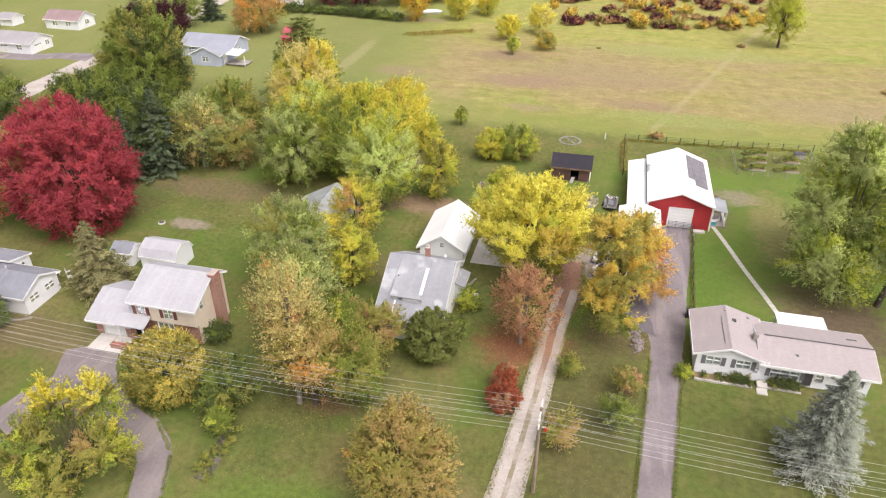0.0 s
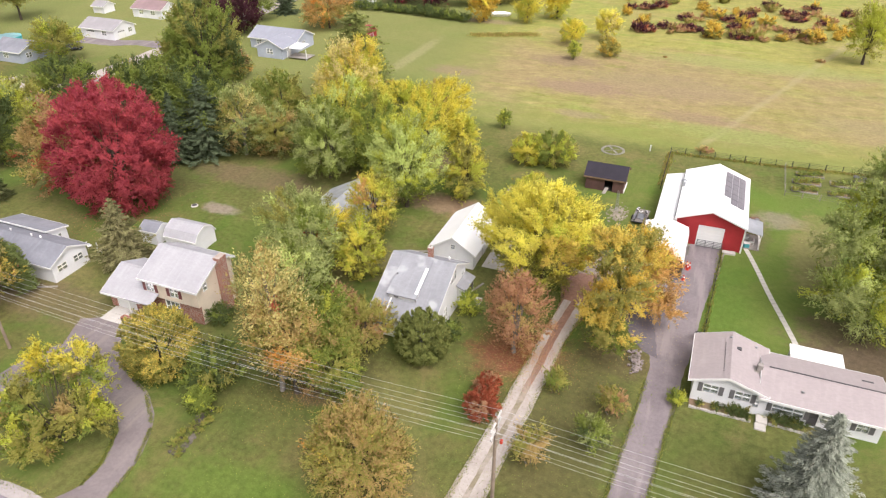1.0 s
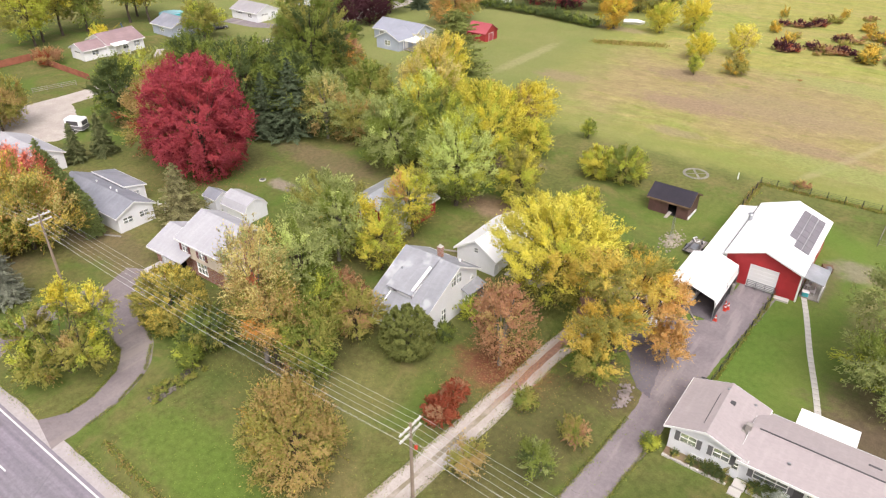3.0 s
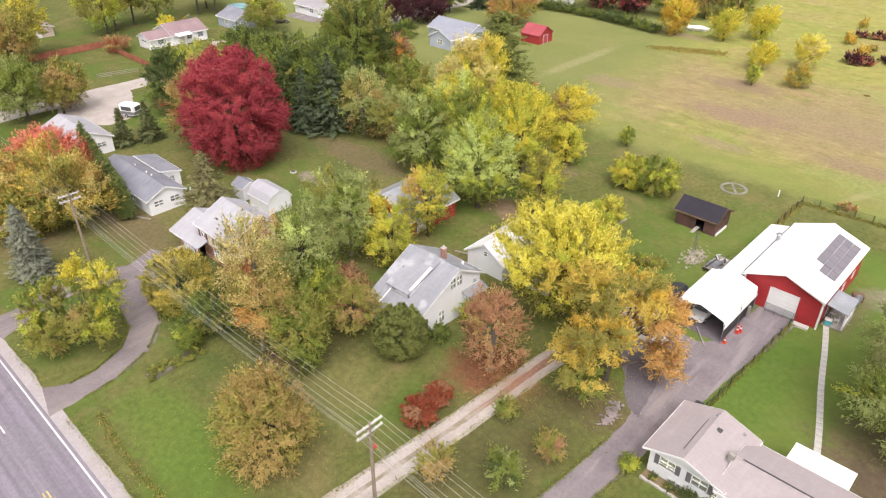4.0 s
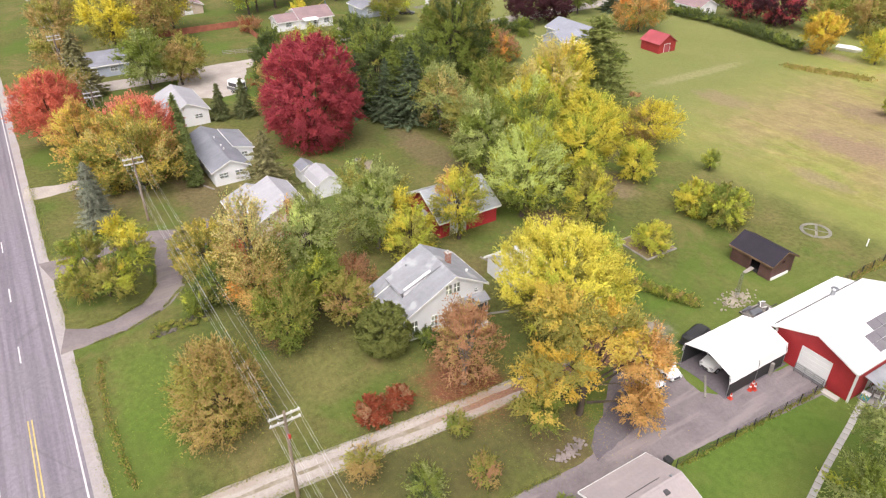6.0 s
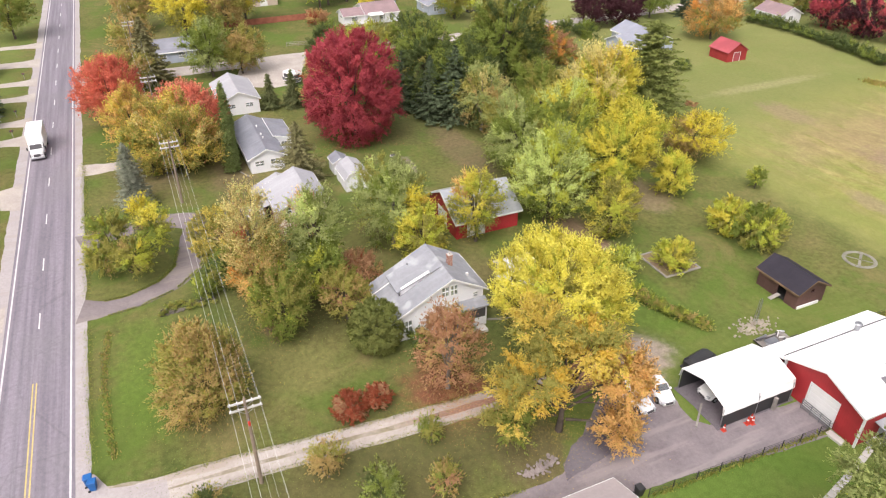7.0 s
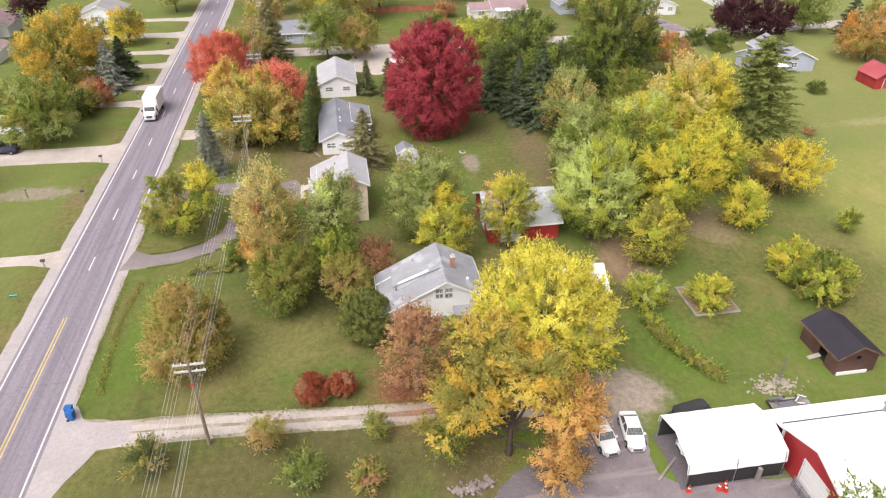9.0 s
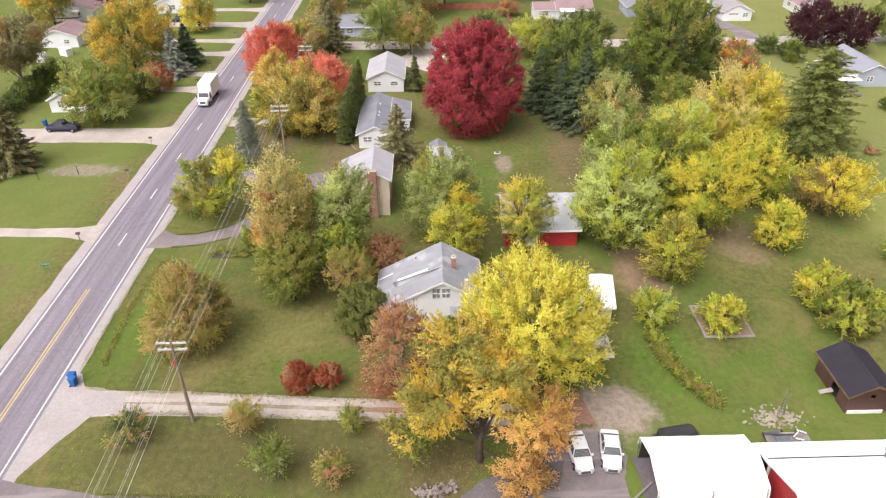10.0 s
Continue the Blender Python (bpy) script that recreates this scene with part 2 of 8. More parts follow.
def make_solar():
    n = Nodes("solar_cells")
    p = n.obj()
    x, y, z = n.xyz(p)
    gx = n.smooth(n.math("ABSOLUTE", n.math("SUBTRACT", n.math("FRACT", n.math("DIVIDE", y, 0.16)), 0.5)), 0.44, 0.48)
    c = n.mix(n.math("MULTIPLY", gx, 0.5), (0.17, 0.155, 0.17), (0.34, 0.33, 0.35))
    c = n.mix(n.smooth(n.noise(p, 0.8), 0.4, 0.7, 0, 0.4), c, (0.25, 0.23, 0.24))
    return n.done(c, 0.35, 0, 0.5)


BRICK, GLASS, SOLAR = make_brick(), make_glass(), make_solar()

# bare, worn, littered, greener or darker patches: x, y, half-lengths, colour, strength
SOIL, PALE_SOIL, LITTER, SAND = (0.152, 0.108, 0.068), (0.264, 0.216, 0.176), (0.192, 0.080, 0.048), (0.320, 0.256, 0.192)
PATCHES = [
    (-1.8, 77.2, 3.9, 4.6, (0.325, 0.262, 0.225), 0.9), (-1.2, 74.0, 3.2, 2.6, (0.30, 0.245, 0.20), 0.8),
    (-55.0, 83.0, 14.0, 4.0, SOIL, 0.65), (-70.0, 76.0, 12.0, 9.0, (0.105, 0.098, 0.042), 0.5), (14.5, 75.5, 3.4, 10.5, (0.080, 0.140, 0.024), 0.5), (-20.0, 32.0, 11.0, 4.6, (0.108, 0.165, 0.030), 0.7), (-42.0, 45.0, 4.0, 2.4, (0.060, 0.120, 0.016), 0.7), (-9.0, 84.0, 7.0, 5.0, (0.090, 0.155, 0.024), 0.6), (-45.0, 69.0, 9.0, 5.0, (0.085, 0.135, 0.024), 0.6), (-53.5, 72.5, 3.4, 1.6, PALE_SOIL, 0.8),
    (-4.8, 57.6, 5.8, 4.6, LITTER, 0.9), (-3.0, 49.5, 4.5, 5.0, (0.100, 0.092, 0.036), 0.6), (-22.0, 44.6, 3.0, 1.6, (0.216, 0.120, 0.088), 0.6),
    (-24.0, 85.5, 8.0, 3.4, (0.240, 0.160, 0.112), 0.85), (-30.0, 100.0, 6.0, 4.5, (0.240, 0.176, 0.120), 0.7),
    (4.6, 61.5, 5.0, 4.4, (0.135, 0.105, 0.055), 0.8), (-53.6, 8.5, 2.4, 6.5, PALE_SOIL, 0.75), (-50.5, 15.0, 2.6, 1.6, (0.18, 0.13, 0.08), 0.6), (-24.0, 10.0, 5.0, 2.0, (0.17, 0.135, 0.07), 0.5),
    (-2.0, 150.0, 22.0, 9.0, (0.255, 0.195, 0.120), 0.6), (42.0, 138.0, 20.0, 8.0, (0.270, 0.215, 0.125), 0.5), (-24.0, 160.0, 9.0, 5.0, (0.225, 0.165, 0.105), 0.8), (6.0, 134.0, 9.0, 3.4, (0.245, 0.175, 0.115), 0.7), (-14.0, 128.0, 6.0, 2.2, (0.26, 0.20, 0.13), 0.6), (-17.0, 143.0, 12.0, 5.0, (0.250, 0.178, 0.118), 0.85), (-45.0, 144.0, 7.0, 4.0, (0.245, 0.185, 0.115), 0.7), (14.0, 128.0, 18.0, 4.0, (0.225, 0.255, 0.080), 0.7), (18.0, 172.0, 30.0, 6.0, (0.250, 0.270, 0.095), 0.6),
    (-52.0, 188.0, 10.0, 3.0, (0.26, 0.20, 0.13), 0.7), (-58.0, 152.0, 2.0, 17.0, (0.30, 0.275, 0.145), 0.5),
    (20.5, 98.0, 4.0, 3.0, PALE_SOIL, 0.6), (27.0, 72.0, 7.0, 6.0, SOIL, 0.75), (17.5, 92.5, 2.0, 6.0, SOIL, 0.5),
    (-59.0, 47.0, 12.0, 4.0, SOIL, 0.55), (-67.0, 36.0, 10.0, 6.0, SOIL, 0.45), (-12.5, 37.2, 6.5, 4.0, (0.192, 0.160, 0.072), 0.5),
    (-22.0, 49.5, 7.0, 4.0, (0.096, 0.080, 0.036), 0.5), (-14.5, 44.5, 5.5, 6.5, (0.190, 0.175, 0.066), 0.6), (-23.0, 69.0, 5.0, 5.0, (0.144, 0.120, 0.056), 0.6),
    # brown patch behind the long house (29.0, 68.5): litter with tree shade painted in
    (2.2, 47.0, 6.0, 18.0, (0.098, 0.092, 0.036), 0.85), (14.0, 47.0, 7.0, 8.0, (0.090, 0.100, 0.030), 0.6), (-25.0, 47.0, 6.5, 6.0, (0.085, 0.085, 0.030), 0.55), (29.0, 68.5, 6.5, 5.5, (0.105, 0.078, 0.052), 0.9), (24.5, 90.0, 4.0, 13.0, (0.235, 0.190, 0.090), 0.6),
]


def make_ground():
    n = Nodes("grass_ground")
    p = n.pos()
    x, y, z = n.xyz(p)
    big, mid, fine, grain = n.noise(p, 0.035, 4), n.noise(p, 0.22, 5, 0.6), n.noise(p, 1.6, 5, 0.65), n.noise(p, 9.0, 3, 0.7)
    lawn = n.ramp(n.math("ADD", n.math("MULTIPLY", big, 0.5), n.math("MULTIPLY", mid, 0.5)),
                  (0.34, (0.078, 0.102, 0.023)), (0.5, (0.118, 0.124, 0.034)), (0.64, (0.165, 0.142, 0.052)))
    mow = n.wave(n.mapping(p, rot=(0, 0, radians(7))), 0.24, "X", 6.0)
    lawn = n.hsv(lawn, 0.5, 1.0, n.smooth(mow, 0.2, 0.8, 0.985, 1.015))
    lawn = n.hsv(lawn, 0.5, 0.95, n.smooth(fine, 0.25, 0.75, 0.76, 1.24))
    lush = n.noise(n.mapping(p, loc=(31, 7, 0)), 0.085, 5, 0.6, 0.5)
    dry = n.noise(n.mapping(p, loc=(-12, 44, 0)), 0.14, 6, 0.65, 0.8)
    lawn = n.mix(n.smooth(lush, 0.48, 0.62, 0, 0.8), lawn, n.mix(fine, (0.072, 0.118, 0.020), (0.108, 0.154, 0.032)))
    lawn = n.mix(n.smooth(dry, 0.54, 0.68, 0, 0.65), lawn, n.mix(fine, (0.150, 0.125, 0.048), (0.215, 0.178, 0.080)))
    lawn = n.mix(n.smooth(n.math("ADD", y, n.math("MULTIPLY", n.math("SUBTRACT", mid, 0.5), 14.0)), 17, 11, 0, 0.7), lawn, n.mix(n.math("ADD", n.math("MULTIPLY", fine, 0.4), n.math("MULTIPLY", mid, 0.6)), (0.092, 0.145, 0.028), (0.190, 0.200, 0.066)))
    # fresher grass round the barn and the long house
    rich = n.math("MULTIPLY", n.smooth(x, -12, 8), n.math("MULTIPLY", n.smooth(y, 60, 68), n.smooth(y, 112, 104)))
    lawn = n.mix(n.math("MULTIPLY", rich, 0.55), lawn, n.mix(mid, (0.088, 0.168, 0.023), (0.165, 0.230, 0.047)))
    lawn = n.mix(n.math("MULTIPLY", n.smooth(y, 108, 135), 0.75), lawn, n.mix(n.math("ADD", n.math("MULTIPLY", fine, 0.5), n.math("MULTIPLY", n.noise(p, 0.07, 6, 0.65, 0.6), 0.5)), (0.110, 0.165, 0.036), (0.300, 0.275, 0.115)))
    # rough field beyond the mown line
    wob = n.math("MULTIPLY", n.math("SUBTRACT", mid, 0.5), 5.0)
    edge = n.math("MINIMUM", n.math("SUBTRACT", y, 117.0), n.math("ADD", n.math("ADD", x, 46.0), n.math("MULTIPLY", n.math("SUBTRACT", y, 120.0), 0.12)))
    infield = n.smooth(n.math("ADD", edge, n.math("MULTIPLY", wob, 2.0)), -2.5, 4.0)
    streak = n.noise(n.mapping(p, scale=(0.05, 0.16, 1), rot=(0, 0, radians(-8))), 1.0, 6, 0.65, 0.6)
    patch = n.noise(p, 0.022, 5, 0.6)
    field = n.ramp(streak, (0.3, (0.205, 0.200, 0.070)), (0.48, (0.275, 0.250, 0.098)), (0.62, (0.235, 0.228, 0.082)), (0.75, (0.330, 0.290, 0.130)))
    field = n.mix(n.smooth(n.noise(p, 0.045, 5, 0.6, 0.8), 0.52, 0.68, 0, 0.7), field, (0.205, 0.235, 0.070))
    field = n.mix(n.smooth(patch, 0.5, 0.62, 0, 0.8), field, n.mix(fine, (0.225, 0.165, 0.100), (0.300, 0.225, 0.140)))
    field = n.mix(n.smooth(y, 165, 182, 0, 0.5), field, (0.300, 0.290, 0.105))
    swath = n.noise(n.mapping(p, scale=(0.03, 0.11, 1), rot=(0, 0, radians(-12))), 1.0, 4, 0.6, 1.2)
    field = n.mix(n.smooth(swath, 0.5, 0.66, 0, 0.7), field, (0.215, 0.255, 0.075))
    field = n.mix(n.smooth(swath, 0.44, 0.32, 0, 0.55), field, (0.330, 0.262, 0.150))
    # a broad dry stretch across its middle
    dryness = n.math("MULTIPLY", n.smooth(n.math("ADD", y, n.math("MULTIPLY", wob, 2.0)), 122, 137), n.smooth(n.math("ADD", y, n.math("MULTIPLY", wob, 2.0)), 178, 164))
    dryness = n.math("MULTIPLY", dryness, n.smooth(n.noise(n.mapping(p, scale=(0.6, 1.3, 1)), 0.05, 5, 0.6, 0.7), 0.34, 0.6, 0.25, 0.8))
    field = n.mix(dryness, field, n.mix(n.noise(p, 0.3, 4), (0.255, 0.192, 0.118), (0.300, 0.240, 0.140)))
    blades = n.noise(n.mapping(p, scale=(0.16, 0.75, 1), rot=(0, 0, radians(-10))), 1.0, 5, 0.65, 0.9)
    field = n.mix(n.smooth(blades, 0.54, 0.68, 0, 0.55), field, (0.345, 0.300, 0.150))
    field = n.mix(n.smooth(blades, 0.44, 0.32, 0, 0.55), field, (0.165, 0.190, 0.050))
    field = n.hsv(field, 0.5, 1.1, n.smooth(n.noise(p, 0.35, 5, 0.7), 0.3, 0.7, 0.86, 1.14))
    field = n.hsv(field, 0.5, 1.0, n.smooth(fine, 0.25, 0.75, 0.9, 1.1))
    verge = n.mix(fine, (0.150, 0.185, 0.048), (0.225, 0.235, 0.075))
    field = n.mix(n.smooth(n.math("ADD", edge, n.math("MULTIPLY", wob, 3.0)), 17, 3, 0, 0.75), field, verge)
    c = n.mix(infield, lawn, field)
    trail = n.math("ABSOLUTE", n.math("SUBTRACT", x, n.math("ADD", n.math("MULTIPLY", n.math("SUBTRACT", y, 123.0), 0.37), 9.3)))
    trail = n.math("MULTIPLY", n.smooth(n.math("ADD", trail, n.math("MULTIPLY", wob, 0.45)), 1.3, 0.2), n.smooth(y, 119, 124))
    c = n.mix(n.math("MULTIPLY", trail, 0.4), c, (0.368, 0.314, 0.186))
    jag = n.math("MULTIPLY", n.math("SUBTRACT", n.noise(p, 0.55, 5, 0.65), 0.5), 1.5)
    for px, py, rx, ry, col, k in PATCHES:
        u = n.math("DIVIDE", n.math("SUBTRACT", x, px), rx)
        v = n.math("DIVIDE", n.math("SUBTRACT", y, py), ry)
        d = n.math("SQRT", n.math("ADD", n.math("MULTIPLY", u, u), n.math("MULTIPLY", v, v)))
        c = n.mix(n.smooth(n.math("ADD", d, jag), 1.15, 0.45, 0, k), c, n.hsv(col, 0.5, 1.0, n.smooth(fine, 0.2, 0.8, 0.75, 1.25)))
    # scattered fallen leaves and straw
    fleck = n.smooth(grain, 0.66, 0.74, 0, 0.5)
    c = n.mix(n.math("MULTIPLY", fleck, n.smooth(mid, 0.45, 0.6)), c, (0.336, 0.256, 0.112))
    c = n.hsv(c, 0.5, 1.0, n.smooth(grain, 0.25, 0.75, 0.8, 1.2))
    n.bump(n.math("ADD", fine, n.math("MULTIPLY", grain, 0.6)), 0.6, 0.12)
    return n.done(c, 0.95, 0, 0.1)


def gravel(name, a, b, track=None, rough=0.92):
    n = Nodes(name)
    p = n.pos()
    big, fine, grain = n.noise(p, 0.3, 5, 0.6), n.noise(p, 3.0, 4, 0.6), n.noise(p, 14.0, 3, 0.7)
    c = n.mix(n.smooth(big, 0.3, 0.7), a, b)
    c = n.hsv(c, 0.5, 1.0, n.smooth(fine, 0.25, 0.75, 0.91, 1.09))
    c = n.hsv(c, 0.5, 1.0, n.smooth(grain, 0.25, 0.75, 0.9, 1.1))
    if track:
        c = n.mix(n.smooth(n.noise(n.mapping(p, scale=(1, 0.12, 1)), 0.8, 4), 0.5, 0.65, 0, 0.7), c, track)
    n.bump(grain, 0.4, 0.03)
    return n.done(c, rough, 0, 0.2)


def make_asphalt():
    n = Nodes("road_asphalt")
    p = n.pos()
    x, y, z = n.xyz(p)
    run = n.noise(n.mapping(p, scale=(0.03, 1.6, 1)), 1.0, 5, 0.6)
    big, fine, grain = n.noise(p, 0.15, 5), n.noise(p, 2.5, 4), n.noise(p, 16, 3)
    c = n.mix(n.smooth(run, 0.35, 0.65), (0.165, 0.146, 0.172), (0.235, 0.210, 0.24))
    c = n.mix(n.smooth(big, 0.4, 0.7, 0, 0.5), c, (0.20, 0.185, 0.20))
    # sealed cracks along and across
    cr = n.t.nodes.new("ShaderNodeTexVoronoi")
    cr.feature = "DISTANCE_TO_EDGE"
    n.put(cr.inputs["Vector"], n.mapping(p, scale=(0.09, 0.28, 1)))
    cr.inputs["Scale"].default_value = 1.0
    c = n.mix(n.smooth(cr.outputs["Distance"], 0.008, 0.002, 0, 0.25), c, (0.10, 0.095, 0.10))
    c = n.hsv(c, 0.5, 1.0, n.smooth(fine, 0.25, 0.75, 0.9, 1.1))
    c = n.hsv(c, 0.5, 1.0, n.smooth(grain, 0.25, 0.75, 0.88, 1.12))
    n.bump(grain, 0.25, 0.01)
    return n.done(c, 0.85, 0, 0.3)


GRASS = make_ground()
ASPHALT = make_asphalt()
SHOULDER = gravel("shoulder_gravel", (0.345, 0.312, 0.308), (0.385, 0.350, 0.342), (0.345, 0.306, 0.285))
DRIVE_PAVED = gravel("worn_drive", (0.172, 0.146, 0.154), (0.232, 0.201, 0.206), (0.285, 0.250, 0.246))
DRIVE_LOOP = gravel("loop_drive", (0.175, 0.147, 0.150), (0.23, 0.198, 0.196), (0.255, 0.222, 0.205))
DRIVE_PALE = gravel("pale_gravel", (0.357, 0.315, 0.285), (0.442, 0.395, 0.353))
TRACK = gravel("dirt_track", (0.37, 0.325, 0.290), (0.44, 0.395, 0.36), (0.33, 0.275, 0.225))
TRACK_MID = gravel("leafy_track_middle", (0.175, 0.150, 0.072), (0.245, 0.165, 0.115))


def make_lane():
    """Trodden gravel with a thin grassy middle that runs out into red leaf litter."""
    n = Nodes("lane_middle")
    p = n.pos()
    x, y, z = n.xyz(p)
    big, fine, grain = n.noise(p, 0.5, 5, 0.6), n.noise(p, 3.0, 4, 0.6), n.noise(p, 14.0, 3, 0.7)
    c = n.mix(n.smooth(big, 0.35, 0.65), (0.235, 0.205, 0.140), (0.345, 0.305, 0.255))
    drift = n.math("ADD", y, n.math("MULTIPLY", n.math("SUBTRACT", big, 0.5), 14.0))
    c = n.mix(n.smooth(drift, 51.0, 59.0, 0, 0.8), c, n.mix(fine, (0.215, 0.092, 0.060), (0.300, 0.165, 0.120)))
    c = n.hsv(c, 0.5, 1.0, n.smooth(fine, 0.25, 0.75, 0.86, 1.14))
    c = n.hsv(c, 0.5, 1.0, n.smooth(grain, 0.25, 0.75, 0.88, 1.12))
    n.bump(grain, 0.4, 0.03)
    return n.done(c, 0.92, 0, 0.2)


LANE_MIDDLE = make_lane()
DARK_TAR = gravel("dark_patched_tar", (0.115, 0.10, 0.115), (0.155, 0.138, 0.15))
LINE_WHITE = gravel("white_line", (0.527, 0.510, 0.510), (0.629, 0.620, 0.612))
LINE_YELLOW = gravel("yellow_line", (0.46, 0.36, 0.13), (0.54, 0.43, 0.18))


# ---- building blocks ----
class Geo:
    """Gathers faces of one mesh; off: the place that counts as its own zero."""

    def __init__(self, off=(0, 0, 0), weld=False):
        self.v, self.f, self.off, self.weld = [], [], off, weld

    def face(self, *pts):
        k = len(self.v)
        self.v += [(p[0] - self.off[0], p[1] - self.off[1], p[2] - self.off[2]) for p in pts]
        self.f.append(tuple(range(k, k + len(pts))))
        return self

    def loft(self, a, b):
        """A closed solid between two outlines of equal length (a is wound so that it faces away from b)."""
        k, m = len(self.v), len(a)
        self.v += [(p[0] - self.off[0], p[1] - self.off[1], p[2] - self.off[2]) for p in (*a, *b)]
        self.f.append(tuple(range(k, k + m)))
        self.f.append(tuple(reversed(range(k + m, k + 2 * m))))
        for i in range(m):
            j = (i + 1) % m
            self.f.append((k + i, k + m + i, k + m + j, k + j))
        return self

    def box(self, x0, x1, y0, y1, z0, z1):
        return self.loft([(x0, y0, z0), (x0, y1, z0), (x1, y1, z0), (x1, y0, z0)], [(x0, y0, z1), (x0, y1, z1), (x1, y1, z1), (x1, y0, z1)])

    def soft_box(self, x0, x1, y0, y1, z0, z1, c=0.04):
        """A box with its upright and upper edges cut off."""
        def ring(d, z):
            return [(x0 + d, y0 + d + c, z), (x0 + d, y1 - d - c, z), (x0 + d + c, y1 - d, z), (x1 - d - c, y1 - d, z),
                    (x1 - d, y1 - d - c, z), (x1 - d, y0 + d + c, z), (x1 - d - c, y0 + d, z), (x0 + d + c, y0 + d, z)]
        self.loft(ring(0, z0), ring(0, z1 - c))
        return self.loft(ring(0, z1 - c), ring(c, z1))

    def tube(self, p, q, r0, r1=None, n=6):
        r1 = r0 if r1 is None else r1
        p, q = Vector(p), Vector(q)
        d = (q - p).normalized()
        s = d.orthogonal().normalized()
        t = d.cross(s)
        ring = lambda c, r: [tuple(c + (s * math.cos(a) + t * math.sin(a)) * r) for a in [-2 * math.pi * i / n for i in range(n)]]
        return self.loft(ring(p, r0), ring(q, r1))

    def mesh(self, name, material):
        me = bpy.data.meshes.new(name)
        me.from_pydata(self.v, [], self.f)
        if self.weld:
            bm = bmesh.new()
            bm.from_mesh(me)
            bmesh.ops.remove_doubles(bm, verts=bm.verts, dist=0.001)
            bm.to_mesh(me)
            bm.free()
        me.materials.append(material)
        return me


def thing(name, x, y, z=0.0, rz=0.0, label="", category="", group="", kind=""):
    ob = new(name)
    ob.empty_display_size = 0.3
    ob.matrix_basis = pose(x, y, z, 0, 0, rz)
    return tagged(ob, label, category, group, kind)


def part(name, geo, material, parent=None, label=""):
    ob = new(name, geo.mesh(name, material))
    ob.parent = parent
    return tagged(ob, label)


def wobble(x, y, seed):
    """A soft unevenness of a few hand's widths, for edges worn by use."""
    return noise.noise(Vector((x * 0.22, y * 0.22, seed * 3.7))) + 0.6 * noise.noise(Vector((x * 0.9, y * 0.9, seed * 1.3))) + 0.3 * noise.noise(Vector((x * 2.7, y * 2.7, seed)))


def rough_strip(name, pts, widths, material, z, label, category, jitter=0.18, seed=0, kind="structure"):
    """A ribbon of ground along a bent line, with a ragged edge and a little thickness."""
    pts = [Vector((*p, 0)) for p in pts]
    line = []
    for i in range(len(pts) - 1):
        p0, p1, p2, p3 = pts[max(i - 1, 0)], pts[i], pts[i + 1], pts[min(i + 2, len(pts) - 1)]
        w1, w2 = widths[i], widths[i + 1]
        k = max(2, int((p2 - p1).length / 0.6))
        for j in range(k):
            t = j / k
            c = 0.5 * ((2 * p1) + (p2 - p0) * t + (2 * p0 - 5 * p1 + 4 * p2 - p3) * t * t + (3 * p1 - p0 - 3 * p2 + p3) * t ** 3)
            line.append((c, w1 + (w2 - w1) * t))
    line.append((pts[-1], widths[-1]))
    g = Geo()
    left, right = [], []
    for i, (c, w) in enumerate(line):
        d = (line[min(i + 1, len(line) - 1)][0] - line[max(i - 1, 0)][0]).normalized()
        s = Vector((-d.y, d.x, 0))
        left.append(c + s * (w / 2 + wobble(c.x, c.y, seed) * jitter * 2.4))
        right.append(c - s * (w / 2 + wobble(c.x, c.y, seed + 50) * jitter * 2.4))
    for i in range(len(line) - 1):
        a, b, c, d = left[i], right[i], right[i + 1], left[i + 1]
        g.face((a.x, a.y, z), (b.x, b.y, z), (c.x, c.y, z), (d.x, d.y, z))
        for p, q in ((a, d), (c, b)):
            g.face((p.x, p.y, z), (q.x, q.y, z), (q.x, q.y, -0.05), (p.x, p.y, -0.05))
    return tagged(part(name, g, material), label, category, kind=kind)


def rough_area(name, pts, material, z, label, category, jitter=0.2, seed=0):
    ring = []
    for i, p in enumerate(pts):
        q = pts[(i + 1) % len(pts)]
        k = max(1, int(math.dist(p, q) / 0.5))
        for j in range(k):
            t = j / k
            x, y = p[0] + (q[0] - p[0]) * t, p[1] + (q[1] - p[1]) * t
            ring.append((x + wobble(x, y, seed) * jitter * 2, y + wobble(x, y, seed + 50) * jitter * 2))
    bm = bmesh.new()
    f = bm.faces.new([bm.verts.new((x, y, z)) for x, y in ring])
    f.normal_update()
    if f.normal.z < 0:
        f.normal_flip()
    low = [bm.verts.new((x, y, -0.05)) for x, y in ring]
    top = list(bm.verts)[:len(ring)]
    for i in range(len(ring)):
        bm.faces.new((top[i - 1], top[i], low[i], low[i - 1]))
    bmesh.ops.triangulate(bm, faces=[f])
    me = bpy.data.meshes.new(name)
    bm.to_mesh(me)
    bm.free()
    me.materials.append(material)
    return tagged(new(name, me), label, category, kind="structure")


# ---- ground, road and drives ----
g = Geo()
N, S = 40, 900.0
cell = 2 * S / N
for i in range(N):
    for j in range(N):
        x, y = -S + i * cell, 80 - S + j * cell
        g.face((x, y, 0), (x + cell, y, 0), (x + cell, y + cell, 0), (x, y + cell, 0))
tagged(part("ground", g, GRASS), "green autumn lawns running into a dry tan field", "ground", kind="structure")

